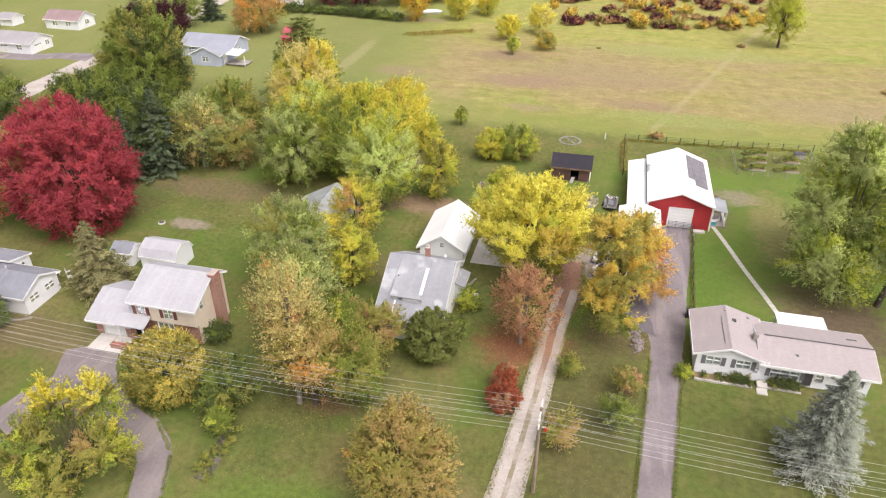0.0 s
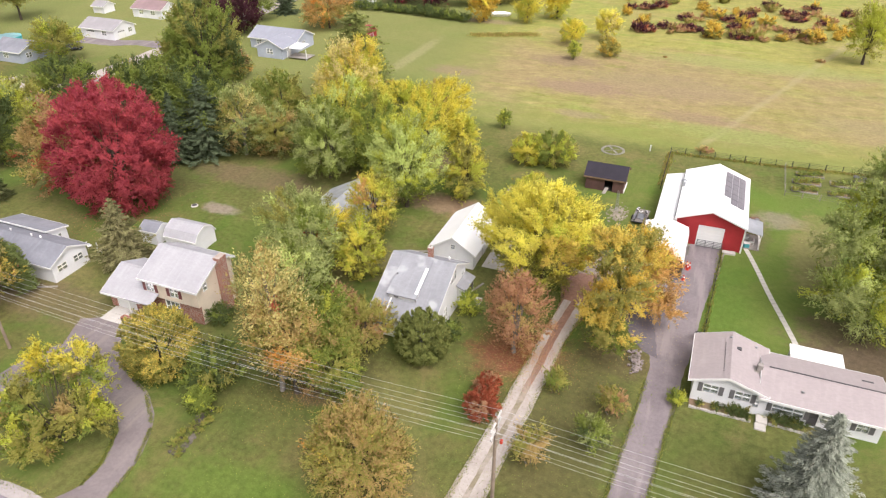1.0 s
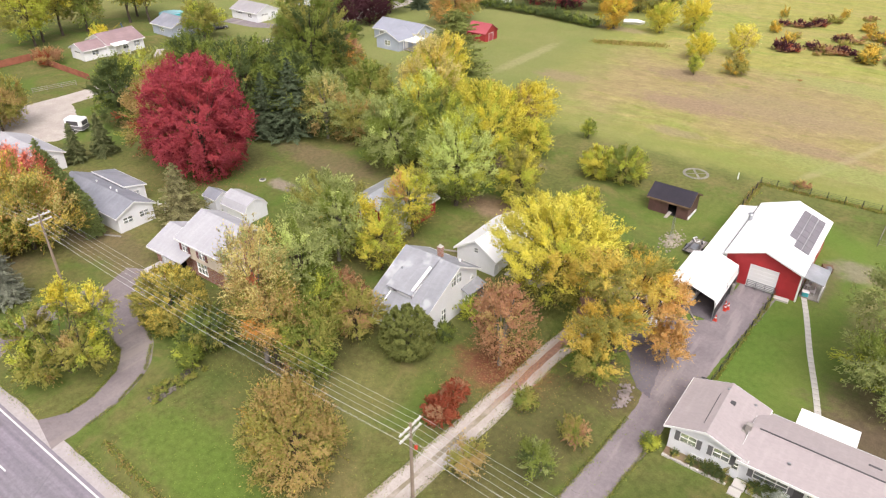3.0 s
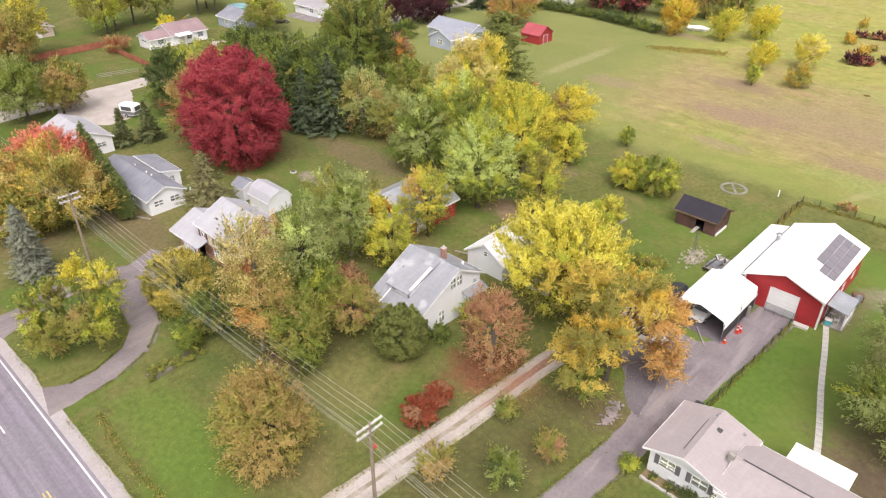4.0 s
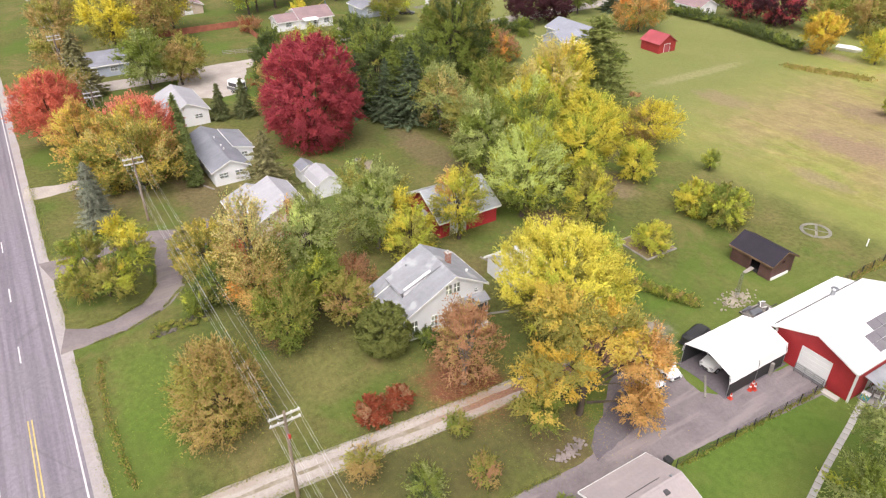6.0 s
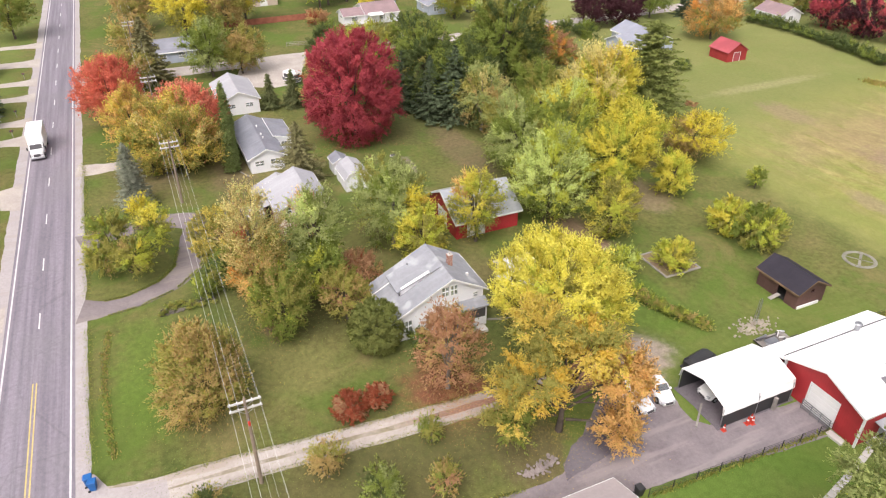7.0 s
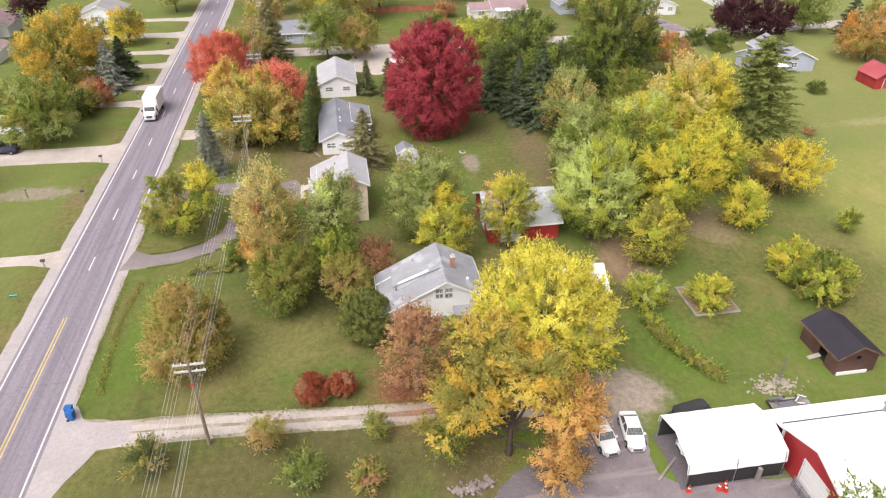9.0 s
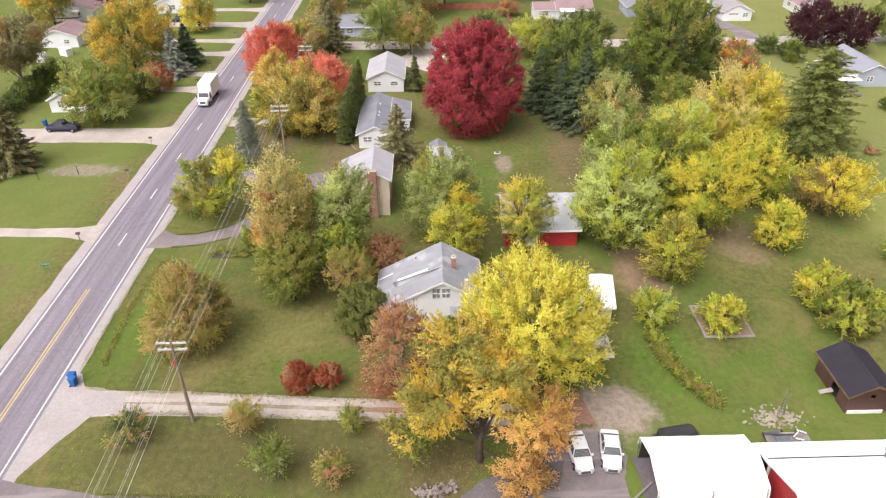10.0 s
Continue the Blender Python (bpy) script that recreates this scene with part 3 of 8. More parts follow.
ROAD_Y = 21.65
rough_strip("shoulder", [(x, 21.5) for x in range(-420, 421, 20)], [9.5] * 43, SHOULDER, 0.012,
            "pale grey gravel shoulders along the road", "shoulder", 0.08, 1)
g = Geo().box(-420, 420, ROAD_Y - 3.45, ROAD_Y + 3.45, -0.05, 0.03)
road = tagged(part("road", g, ASPHALT), "grey two-lane asphalt road with worn lines", "road", kind="structure")


def road_line(x0, x1, y, w, mat):
    part("road_line", Geo().box(x0, x1, y - w / 2, y + w / 2, 0.02, 0.036), mat, road)


road_line(-420, 420, ROAD_Y + 3.08, 0.16, LINE_WHITE)
road_line(-420, 420, ROAD_Y - 3.08, 0.16, LINE_WHITE)
road_line(-22.6, 420, ROAD_Y + 0.02, 0.12, LINE_YELLOW)
road_line(-22.6, 420, ROAD_Y - 0.30, 0.12, LINE_YELLOW)
for i in range(26):
    road_line(-33.3 - 12.2 * i - 1.5, -33.3 - 12.2 * i + 1.5, ROAD_Y - 0.1, 0.14, LINE_WHITE)

# dirt lane with two wheel tracks
LANE = [(-4.5, 26.5), (-4.3, 32), (-4.1, 37.5), (-3.4, 46), (-2.75, 54.5), (-2.3, 62), (-1.6, 69), (-2.6, 75)]
rough_strip("dirt_lane", LANE, [4.8, 3.0, 2.7, 2.6, 2.6, 2.6, 3.2, 5.0], LANE_MIDDLE, 0.014, "leaf-strewn grassy middle of a dirt lane", "lane", 0.12, 2)
for s, seed in ((-0.86, 3), (0.86, 4)):
    rough_strip("wheel_track", [(x + s, y) for x, y in LANE[:-1]], [1.7, 1.45, 1.35, 1.2, 1.05, 0.95, 0.9], TRACK, 0.019, "pale gravel wheel track of a dirt lane", "wheel track", 0.06, seed)
rough_area("lane_mouth", [(-8.5, 26.5), (-6.4, 27.6), (-5.8, 29.5), (-5.4, 32), (-3.2, 32), (-2.6, 29.6), (0.5, 27.8), (4, 26.3), (4, 25.2), (-8.5, 25.2)], SHOULDER, 0.021, "pale gravel mouth of the dirt lane", "lane", 0.06, 5)
# long drive to the barn
rough_strip("long_drive", [(7.6, 24.8), (7.7, 34), (8.0, 41), (8.7, 50), (9.4, 58.5), (10.1, 71), (11.0, 80), (11.8, 87.3)], [7.0, 3.4, 3.0, 3.1, 3.2, 3.9, 4.4, 4.6],
            DRIVE_PAVED, 0.016, "worn grey drive running up to the barn", "drive", 0.08, 6)
rough_area("parking_apron", [(8.6, 58.5), (7.6, 62.4), (5.6, 65.6), (3.4, 67.6), (1.6, 69.8), (0.5, 72.2), (0.7, 77.0), (3.4, 77.4), (5.6, 76.5), (7.4, 76.4), (8.7, 77.6), (9.4, 84), (11, 80), (9.6, 66)],
           DRIVE_PAVED, 0.023, "worn grey parking apron beside the drive", "apron", 0.2, 7)
rough_area("carport_floor", [(3.4, 77.7), (9.3, 77.7), (9.3, 87.0), (3.4, 87.0)], DARK_TAR, 0.031, "dark packed gravel floor under the carport", "gravel floor", 0.08, 24)
rough_area("tar_patch", [(5.0, 65.8), (3.0, 69.5), (3.6, 72.0), (6.2, 71.0), (7.6, 67.5), (8.3, 62.2), (7.0, 62.8)], DARK_TAR, 0.030, "dark patched tar on the parking apron", "tar patch", 0.2, 8)
# loop drive before the two-storey house
rough_strip("loop_drive", [(-33.2, 25.6), (-32.7, 28.3), (-33.0, 31.3), (-34.6, 34.9), (-37.7, 37.6), (-42.0, 39.0), (-46.6, 41.4), (-49.6, 46.8)], [4.6, 3.0, 2.9, 3.0, 3.2, 4.0, 6.2, 5.4],
            DRIVE_LOOP, 0.016, "grey-pink loop drive curving across a lawn", "drive", 0.1, 9)
rough_strip("loop_drive_west", [(-47.0, 42.3), (-50.0, 38), (-50.6, 33), (-49.4, 29), (-48.6, 25.6)], [5, 4.0, 3.2, 3.2, 5.0], DRIVE_LOOP, 0.019, "western arm of the grey loop drive", "drive", 0.1, 10)
g = Geo()
for i in range(2):
    for j in range(2):
        g.soft_box(-50.0 + 2.05 * i, -48.0 + 2.05 * i, 46.4 + 1.35 * j, 47.72 + 1.35 * j, -0.05, 0.035, 0.01)
tagged(part("concrete_pad", g, CONCRETE), "pale concrete slab before a garage door", "concrete slab", kind="structure")
rough_strip("house_drive", [(-72.2, 25.2), (-71.6, 30), (-72.5, 36), (-76, 44)], [5, 3.2, 3.0, 3.0], DRIVE_PALE, 0.016, "pale gravel drive beside tall maples", "drive", 0.15, 11)
for i, (x, w, y1) in enumerate(((-35.2, 2.0, -14.0), (-66.4, 5.8, -12.0), (-88.6, 2.6, 3.0), (-97.4, 2.2, 3.0), (-111.2, 2.4, -2.0), (-121.0, 2.6, -4.0), (-135.0, 4.2, -8.0), (-149.8, 3.0, -8.0))):
    rough_strip("side_drive", [(x, 18.0), (x, 14.5), (x - 0.3, 9.0), (x - 1.0, y1)], [w + 3.2, w + 0.5, w, w], DRIVE_PALE, 0.017 + 0.0004 * i, "pale gravel drive across the road", "drive", 0.07, 12 + i)
# side street
rough_strip("side_street", [(-117.5, 24), (-116.0, 40), (-115.6, 80), (-115.2, 120), (-116, 150), (-118, 200), (-122, 260)], [7.5, 6, 6, 6, 6, 6, 6], DRIVE_PALE, 0.016, "pale side street between houses", "street", 0.15, 20)
rough_area("turning_area", [(-113.5, 58), (-113, 72), (-104, 69), (-98.5, 66.5), (-97, 61), (-100, 57), (-106, 55)], DRIVE_PALE, 0.02, "pale gravel turning area by a caravan", "gravel area", 0.25, 21)
rough_strip("far_drive", [(-117, 136.6), (-125, 136), (-132, 133.6), (-142, 132.6)], [6, 4.4, 4.6, 4.6], DRIVE_PAVED, 0.021, "grey drive of a far white house", "drive", 0.15, 22)
rough_strip("far_drive", [(-118, 100), (-126, 101), (-132, 104)], [4, 3.0, 3.6], DRIVE_PALE, 0.021, "pale drive of a far house", "drive", 0.15, 23)

# narrow concrete walk from the barn to the back porch, flag by flag
walk_line = thing("garden_path", 16.4, 88.3, label="narrow pale concrete garden path over grass", category="path", kind="structure")
flag = Geo().soft_box(-0.29, 0.29, -0.375, 0.375, -0.03, 0.035, 0.012).mesh("flag", CONCRETE)
for i in range(28):
    t = i / 24
    ob = new("flag", flag)
    ob.parent = walk_line
    ob.matrix_basis = pose(5.4 * t + 0.05 * math.sin(9 * t), -18.6 * t, 0, 0, 0, 16.2 + random.uniform(-1.5, 1.5))


# ---- trees ----
def leaf_cards(rng, at, along, out, length, width, loose=0.45, lift=0.7):
    """Three corners for each leaf spray: it lies along its shoot and faces outwards and up."""
    n = len(at)
    a = along + rng.normal(0, loose, (n, 3))
    a /= np.linalg.norm(a, axis=1)[:, None] + 1e-9
    c = out * 0.55 + np.array([0, 0, lift]) + rng.normal(0, 0.5, (n, 3))
    b = np.cross(c, a)
    b /= np.linalg.norm(b, axis=1)[:, None] + 1e-9
    c = np.cross(a, b)
    k = rng.uniform(0.65, 1.35, n)[:, None]
    ln, wd = length * k, width * k
    return np.stack([at - a * ln * 0.42 + b * wd / 2, at + a * ln * 0.58, at - a * ln * 0.42 - b * wd / 2], 1)


def quads(name, v, slots, mats, lean=None):
    """One mesh of loose leaves, each a face of its own. lean: the way out of the crown at each leaf, to which its normals bend."""
    n, m = v.shape[:2]
    if lean is not None:
        nat = np.cross(v[:, 1] - v[:, 0], v[:, 2] - v[:, 0])
        nat /= np.linalg.norm(nat, axis=1)[:, None] + 1e-9
        back = (nat * lean).sum(1) < 0
        v[back] = v[back][:, ::-1]
        nat[back] *= -1
        soft = nat * 0.45 + lean * 0.7
        soft /= np.linalg.norm(soft, axis=1)[:, None] + 1e-9
    me = bpy.data.meshes.new(name)
    me.vertices.add(m * n)
    me.vertices.foreach_set("co", v.reshape(-1).astype(np.float32))
    me.loops.add(m * n)
    me.loops.foreach_set("vertex_index", np.arange(m * n, dtype=np.int32))
    me.polygons.add(n)
    me.polygons.foreach_set("loop_start", np.arange(0, m * n, m, dtype=np.int32))
    me.polygons.foreach_set("loop_total", np.full(n, m, dtype=np.int32))
    for one in mats:
        me.materials.append(one)
    me.polygons.foreach_set("material_index", slots.astype(np.int32))
    me.update(calc_edges=True)
    if lean is not None:
        me.polygons.foreach_set("use_smooth", np.ones(n, dtype=bool))
        me.normals_split_custom_set_from_vertices(np.repeat(soft, m, 0).tolist())
    return me


def limb(g, pts, r0, r1, n=6):
    for i in range(len(pts) - 1):
        k = len(pts) - 1
        g.tube(pts[i], pts[i + 1], r0 + (r1 - r0) * i / k, r0 + (r1 - r0) * (i + 1) / k, n)


def broadleaf(name, x, y, h, r, palette, label, inner=None, base=0.18, seed=1, spray=0.42, thick=1.0, clumps=90, lobes=0.3, up=0.5, bark=BARK, group="", category="tree",
              accents=(), stems=1, top=1.0, ragged=0.5, sx=1.0, sy=1.0, boughs=(), belly=0.47, feather=1.0, stray=0.07, core=0.22, wood=1.0):
    """A leafy tree or bush: trunk, limbs and a crown of many leaf sprays in uneven clumps.
    palette: (leaf, weight) pairs; accents: (leaf, x, y, z, radius) boughs of another colour, from the crown's middle in crown radii.
    boughs: (x, y, z, width, height) of the separate masses of an open crown, in the same measure; belly: the height at which the crown is widest."""
    rng = np.random.default_rng(seed)
    if y < 95 and x > -50 and spray > 0.4:
        spray *= 0.55
    elif spray > 0.4:
        spray *= 0.67
    else:
        spray *= 0.75
    if h > 5:
        clumps, lobes = int(clumps * 1.6), min(0.6, lobes * 1.05)
    root = thing(name, x, y, label=label, category=category, group=group)
    z0 = h * base
    hz, zc = (h - z0) / 2, z0 + (h - z0) * belly
    masses = np.array(boughs or [(0, 0, 0, 1, 1)], float)
    weight = masses[:, 3] * (masses[:, 3] + masses[:, 4])
    lots = np.maximum(4, (clumps * weight / weight.sum()).round().astype(int))
    clumps = int(lots.sum())
    d = []
    for m in lots:
        i = np.arange(m) + 0.5
        ph, th = np.arccos(1 - 2 * i / m), np.pi * (1 + 5 ** 0.5) * i + rng.uniform(0, 6)
        d.append(np.stack([np.cos(th) * np.sin(ph), np.sin(th) * np.sin(ph), np.cos(ph)], 1))
    d = np.concatenate(d) + rng.normal(0, 0.12, (clumps, 3))
    d /= np.linalg.norm(d, axis=1)[:, None]
    mass = np.repeat(np.arange(len(masses)), lots)
    hub, girth = masses[mass][:, :3], masses[mass][:, [3, 3, 4]]
    q = rng.normal(0, 1, (7, 3))
    q /= np.linalg.norm(q, axis=1)[:, None]
    bulge = sum(np.maximum(0, d @ w) ** 6 for w in q)
    f = (1 - lobes) + lobes * np.minimum(1, bulge * 0.9) + rng.normal(0, 0.07, clumps) * ragged * 2
    f = np.clip(f, 0.45, 1.08)
    deep = rng.random(clumps) < 0.14
    f[deep] *= rng.uniform(0.45, 0.75, deep.sum())
    taper = 1 - (1 - top) * np.clip(d[:, 2], 0, 1) ** 1.2
    size = (r * r * hz) ** (1 / 3) * float((masses[:, 3] ** 2 * masses[:, 4]).sum() ** (1 / 3))
    rc = 1.55 * size / clumps ** 0.5 * rng.uniform(0.75, 1.3, clumps)
    shrink = 1 - 1.25 / lots[mass] ** 0.5
    cen = d * f[:, None] * girth * shrink[:, None]
    cen[:, :2] *= taper[:, None]
    low = cen[:, 2] < 0
    cen[low, 2] *= 2 * belly / 0.94
    cen = (cen + hub) * np.array([r, r, hz])
    area = 4 * math.pi * ((r * r) ** 0.8 * 0.34 + 2 * (r * hz) ** 0.8 * 0.33) ** 1.25 * 0.95 * float(weight.sum() / 2) ** 0.9
    total = int(1.9 * thick * area / (0.5 * spray * spray * 0.56))
    share = rc ** 2 * (1 + 0.35 * d[:, 2])
    per = np.maximum(4, (total * share / share.sum()).astype(int))
    own = np.repeat(np.arange(clumps), per)
    n = len(own)
    fan = 12
    sd = rng.normal(0, 0.5, (clumps, fan, 3)) + d[:, None, :] * 0.9 + np.array([0, 0, up])
    sd /= np.linalg.norm(sd, axis=2)[:, :, None]
    reach = rng.uniform(0.55, 1.6, (clumps, fan)) * feather
    sh = rng.integers(0, fan, n)
    along = sd[own, sh]
    go = (rng.random(n) ** 0.65 * 2.35 - 0.65) * reach[own, sh] * rc[own]
    at = cen[own] + along * go[:, None] + rng.normal(0, 1, (n, 3)) * (0.17 * rc[own])[:, None]
    deeper = rng.random(n) < core
    mid = hub[own[deeper]] * np.array([r, r, hz])
    at[deeper] = mid + (at[deeper] - mid) * rng.uniform(0.5, 0.85, deeper.sum())[:, None]
    out = at / np.array([r, r, hz]) - hub[own] * 0.75
    out /= np.linalg.norm(out, axis=1)[:, None] + 1e-9
    v = leaf_cards(rng, at, along, out, spray, spray * 0.5)
    local = at - cen[own]
    local /= np.linalg.norm(local, axis=1)[:, None] + 1e-9
    puff = out * 0.7 + local * 0.5 + np.array([0, 0, 0.45])
    puff /= np.linalg.norm(puff, axis=1)[:, None] + 1e-9
    v[:, :, 0] *= sx
    v[:, :, 1] *= sy
    v[:, :, 2] += zc
    low = 0.25 + 0.1 * rng.random(n)[:, None]
    v[:, :, 2] = np.maximum(v[:, :, 2], low)
    names = [k for k, _ in palette] + [k for k, _ in (inner or [])] + [a[0] for a in accents]
    kinds = list(dict.fromkeys(names))
    wts = np.array([b for _, b in palette], float)
    cum = np.cumsum(wts / wts.sum())
    field = np.array([noise.noise(Vector((c[0] / r * 1.6 + seed, c[1] / r * 1.6, c[2] / hz * 1.6))) for c in cen])
    rank = np.argsort(np.argsort(field + rng.normal(0, 0.16, clumps))) / clumps
    pick = np.searchsorted(cum, rank)
    slot = np.array([kinds.index(palette[min(p, len(palette) - 1)][0]) for p in pick])
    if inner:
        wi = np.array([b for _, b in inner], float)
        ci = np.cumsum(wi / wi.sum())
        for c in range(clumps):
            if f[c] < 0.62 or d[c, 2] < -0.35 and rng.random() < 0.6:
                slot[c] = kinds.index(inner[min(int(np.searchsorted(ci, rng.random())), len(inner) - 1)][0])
    for a in accents:
        near = np.linalg.norm(cen / np.array([r, r, hz]) - np.array(a[1:4]), axis=1) < a[4] * rng.uniform(0.8, 1.15, clumps)
        slot[near] = kinds.index(a[0])
    ls = slot[own].copy()
    odd = rng.random(n) < stray
    ls[odd] = slot[rng.integers(0, clumps, odd.sum())]
    crown = new("crown", quads("crown", v, ls, [LEAF[k] for k in kinds], puff))
    crown.parent = root
    tg = Geo()
    tr = max(0.05, 0.021 * h * (1 if stems == 1 else 0.6)) * wood
    limbs = sorted(range(clumps), key=lambda c: -per[c])[:16 if h > 5 else 8]
    for s in range(stems):
        a = 6.28 * s / stems + 0.7
        lean = (0 if stems == 1 else r * 0.25)
        foot = (0.3 * lean * math.cos(a), 0.3 * lean * math.sin(a), -0.1)
        fork = (lean * math.cos(a) + rng.normal(0, 0.1), lean * math.sin(a) + rng.normal(0, 0.1), z0 + hz * 0.35)
        tip = (fork[0] * 1.3 + rng.normal(0, 0.3), fork[1] * 1.3 + rng.normal(0, 0.3), zc + hz * 0.5)
        mid = tuple((foot[k] + fork[k]) / 2 + (rng.normal(0, 0.1) if k < 2 else 0) for k in range(3))
        limb(tg, [foot, mid, fork, tip], tr * 1.15, tr * 0.25, 8)
        for c in limbs[s::stems]:
            e = cen[c] + np.array([0, 0, zc])
            b0 = np.array(foot) + (np.array(fork) - np.array(foot)) * rng.uniform(0.55, 1.0)
            m = b0 * 0.45 + e * 0.55 + np.array([0, 0, 0.08 * r])
            limb(tg, [tuple(b0), tuple(m), tuple(e)], tr * 0.3, tr * 0.05, 5)
    for bx, by, bz, bw, bh in boughs:
        e = np.array([bx * r, by * r, zc + bz * hz])
        b0 = np.array([0.1 * e[0], 0.1 * e[1], max(0.6, min(e[2] * 0.55, z0 + hz * 0.5))])
        m = b0 * 0.5 + e * 0.5 + np.array([0, 0, 0.05 * r])
        limb(tg, [tuple(b0), tuple(m), tuple(e)], tr * 0.45, tr * 0.1, 6)
    part("trunk", tg, bark, root)
    return root


def conifer(name, x, y, h, r, kind, label, seed=1, base=0.06, droop=0.25, power=0.85, spray=0.55, group="", category="conifer", step=0.42, full=1.0, wild=0.24):
    """A conifer: an upright trunk with whorls of drooping boughs, clothed in needle sprays."""
    rng = np.random.default_rng(seed)
    root = thing(name, x, y, label=label, category=category, group=group)
    tg = Geo()
    limb(tg, [(0, 0, -0.1), (0, 0, h * 0.5), (0, 0, h * 0.97)], 0.02 * h, 0.02, 7)
    at, out = [], []
    z = h * base
    while z < h * 0.99:
        t = (z - h * base) / (h * (1 - base))
        reach = r * (1 - t) ** power * rng.uniform(0.82, 1.1) + 0.12
        m = max(5, int((6 + 7 * (1 - t)) * full))
        a0 = rng.uniform(0, 6.28)
        for j in range(m):
            a = a0 + 6.28 * j / m + rng.normal(0, 0.12)
            ln = reach * rng.uniform(1.02 - 1.5 * wild, 1.02 + 0.6 * wild)
            dv = np.array([math.cos(a), math.sin(a), 0])
            zz = z + rng.normal(0, 0.12)
            k = max(2, int(ln / (spray * 0.42)))
            for s in range(k):
                u = (s + 0.6) / k
                p = dv * ln * u + np.array([0, 0, zz - droop * ln * u + 0.28 * droop * ln * u * u * 2])
                side = np.array([-dv[1], dv[0], 0]) * (1.15 - u) * ln * 0.28
                for w in (-1, -0.5, 0, 0.5, 1):
                    at.append(p + side * w * rng.uniform(0.5, 1) + rng.normal(0, 0.06, 3))
                    out.append(dv + side * w * 0.8 + np.array([0, 0, -droop * 0.6]))
            if j % 2 == 0 and t < 0.8:
                tg.tube((0, 0, zz), tuple(dv * ln * 0.8 + np.array([0, 0, zz - droop * ln * 0.6])), 0.035, 0.012, 4)
        z += step * (0.7 + 0.5 * (1 - t)) * rng.uniform(0.85, 1.15)
    at, out = np.array(at), np.array(out)
    out /= np.linalg.norm(out, axis=1)[:, None]
    v = leaf_cards(rng, at, out, out, spray * 0.9, spray * 0.4, 0.3, 0.9)
    v[:, :, 2] = np.maximum(v[:, :, 2], 0.12)
    crown = new("crown", quads("crown", v, np.zeros(len(v)), [LEAF[kind]], out * 0.8 + np.array([0, 0, 0.5])))
    crown.parent = root
    part("trunk", tg, BARK, root)
    return root

# the great crimson maple and what stands about it
broadleaf("maple_tree", -66.6, 68.5, 19.2, 8.5, [("crimson", 1)], "huge ovate maple in full crimson leaf", base=0.02, seed=11, clumps=280, spray=0.38, up=0.3, lobes=0.15, thick=1.5, top=0.84, belly=0.41, feather=1.0, ragged=0.45)
broadleaf("maple_tree", -76.8, 68.0, 15.0, 5.4, [("tan", 3), ("rust", 2), ("olive", 2), ("brick", 1)], "reddish-olive tree half hidden behind a crimson maple", base=0.06, seed=12, spray=0.5, thick=0.8, top=0.7)
broadleaf("maple_tree", -95.0, 72.0, 13.6, 4.4, [("dark", 4), ("green", 2)], "dense dark green ovate tree by the street", base=0.04, seed=13, spray=0.46, thick=1.2, top=0.7, belly=0.42, lobes=0.2)
conifer("spruce_tree", -55.2, 56.2, 9.2, 4.0, "needle_brown", "brownish green spruce beside a white house", seed=21, full=1.35, spray=0.36, droop=0.16, power=0.72, step=0.55, wild=0.34)
conifer("spruce_tree", -86.4, 58.6, 6.6, 1.9, "needle", "small dark spruce behind a low house", seed=22)
conifer("spruce_tree", -85.4, 62.6, 7.0, 2.4, "needle", "small dark spruce behind a low house", seed=23)
for k in range(9):
    conifer("arborvitae", -61.6 - 1.75 * k, 47.3 + 0.2 * k, 6.6 + 0.4 * k - 0.6 * (k % 3 == 1), 1.3, "cedar", "narrow green arborvitae in a tall row", seed=30 + k, power=0.42, droop=-0.5, spray=0.32, group="arborvitae row", full=1.2, wild=0.1)

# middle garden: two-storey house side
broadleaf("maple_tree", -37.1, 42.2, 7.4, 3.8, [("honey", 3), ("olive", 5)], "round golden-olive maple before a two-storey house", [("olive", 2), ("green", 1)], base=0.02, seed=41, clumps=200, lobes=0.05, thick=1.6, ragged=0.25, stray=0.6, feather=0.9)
broadleaf("shrub", -31.2, 42.0, 5.4, 2.9, [("green", 2), ("dark", 2), ("olive", 1)], "green leafy shrub under wires", base=0.03, seed=42, stems=3, category="shrub")
broadleaf("shrub", -30.0, 38.9, 3.6, 1.3, [("green", 3), ("lime", 1)], "small green shrub under wires", base=0.03, seed=43, stems=3, category="shrub", clumps=40)
broadleaf("locust_tree", -39.4, 31.8, 8.9, 5.7, [("lime", 3), ("green", 3), ("olive", 4)], "yellow-green spreading tree on a grass island", [("olive", 2), ("tan", 1), ("green", 1)], base=0.05, seed=44, stems=4, clumps=110, thick=0.72, up=0.3,
          boughs=((-0.42, -0.35, 0.1, 0.5, 0.6), (0.5, 0.05, -0.15, 0.46, 0.55), (0.15, 0.55, 0.35, 0.42, 0.55), (-0.5, 0.4, 0.2, 0.42, 0.6), (0.05, -0.55, -0.4, 0.42, 0.45)),
          accents=(("yellow", -0.45, 0.3, 0.75, 0.42), ("citron", 0.2, 0.6, 0.85, 0.4), ("yellow", 0.75, 0.35, 0.2, 0.3), ("tan", 0.0, 0.0, 0.1, 0.32)))
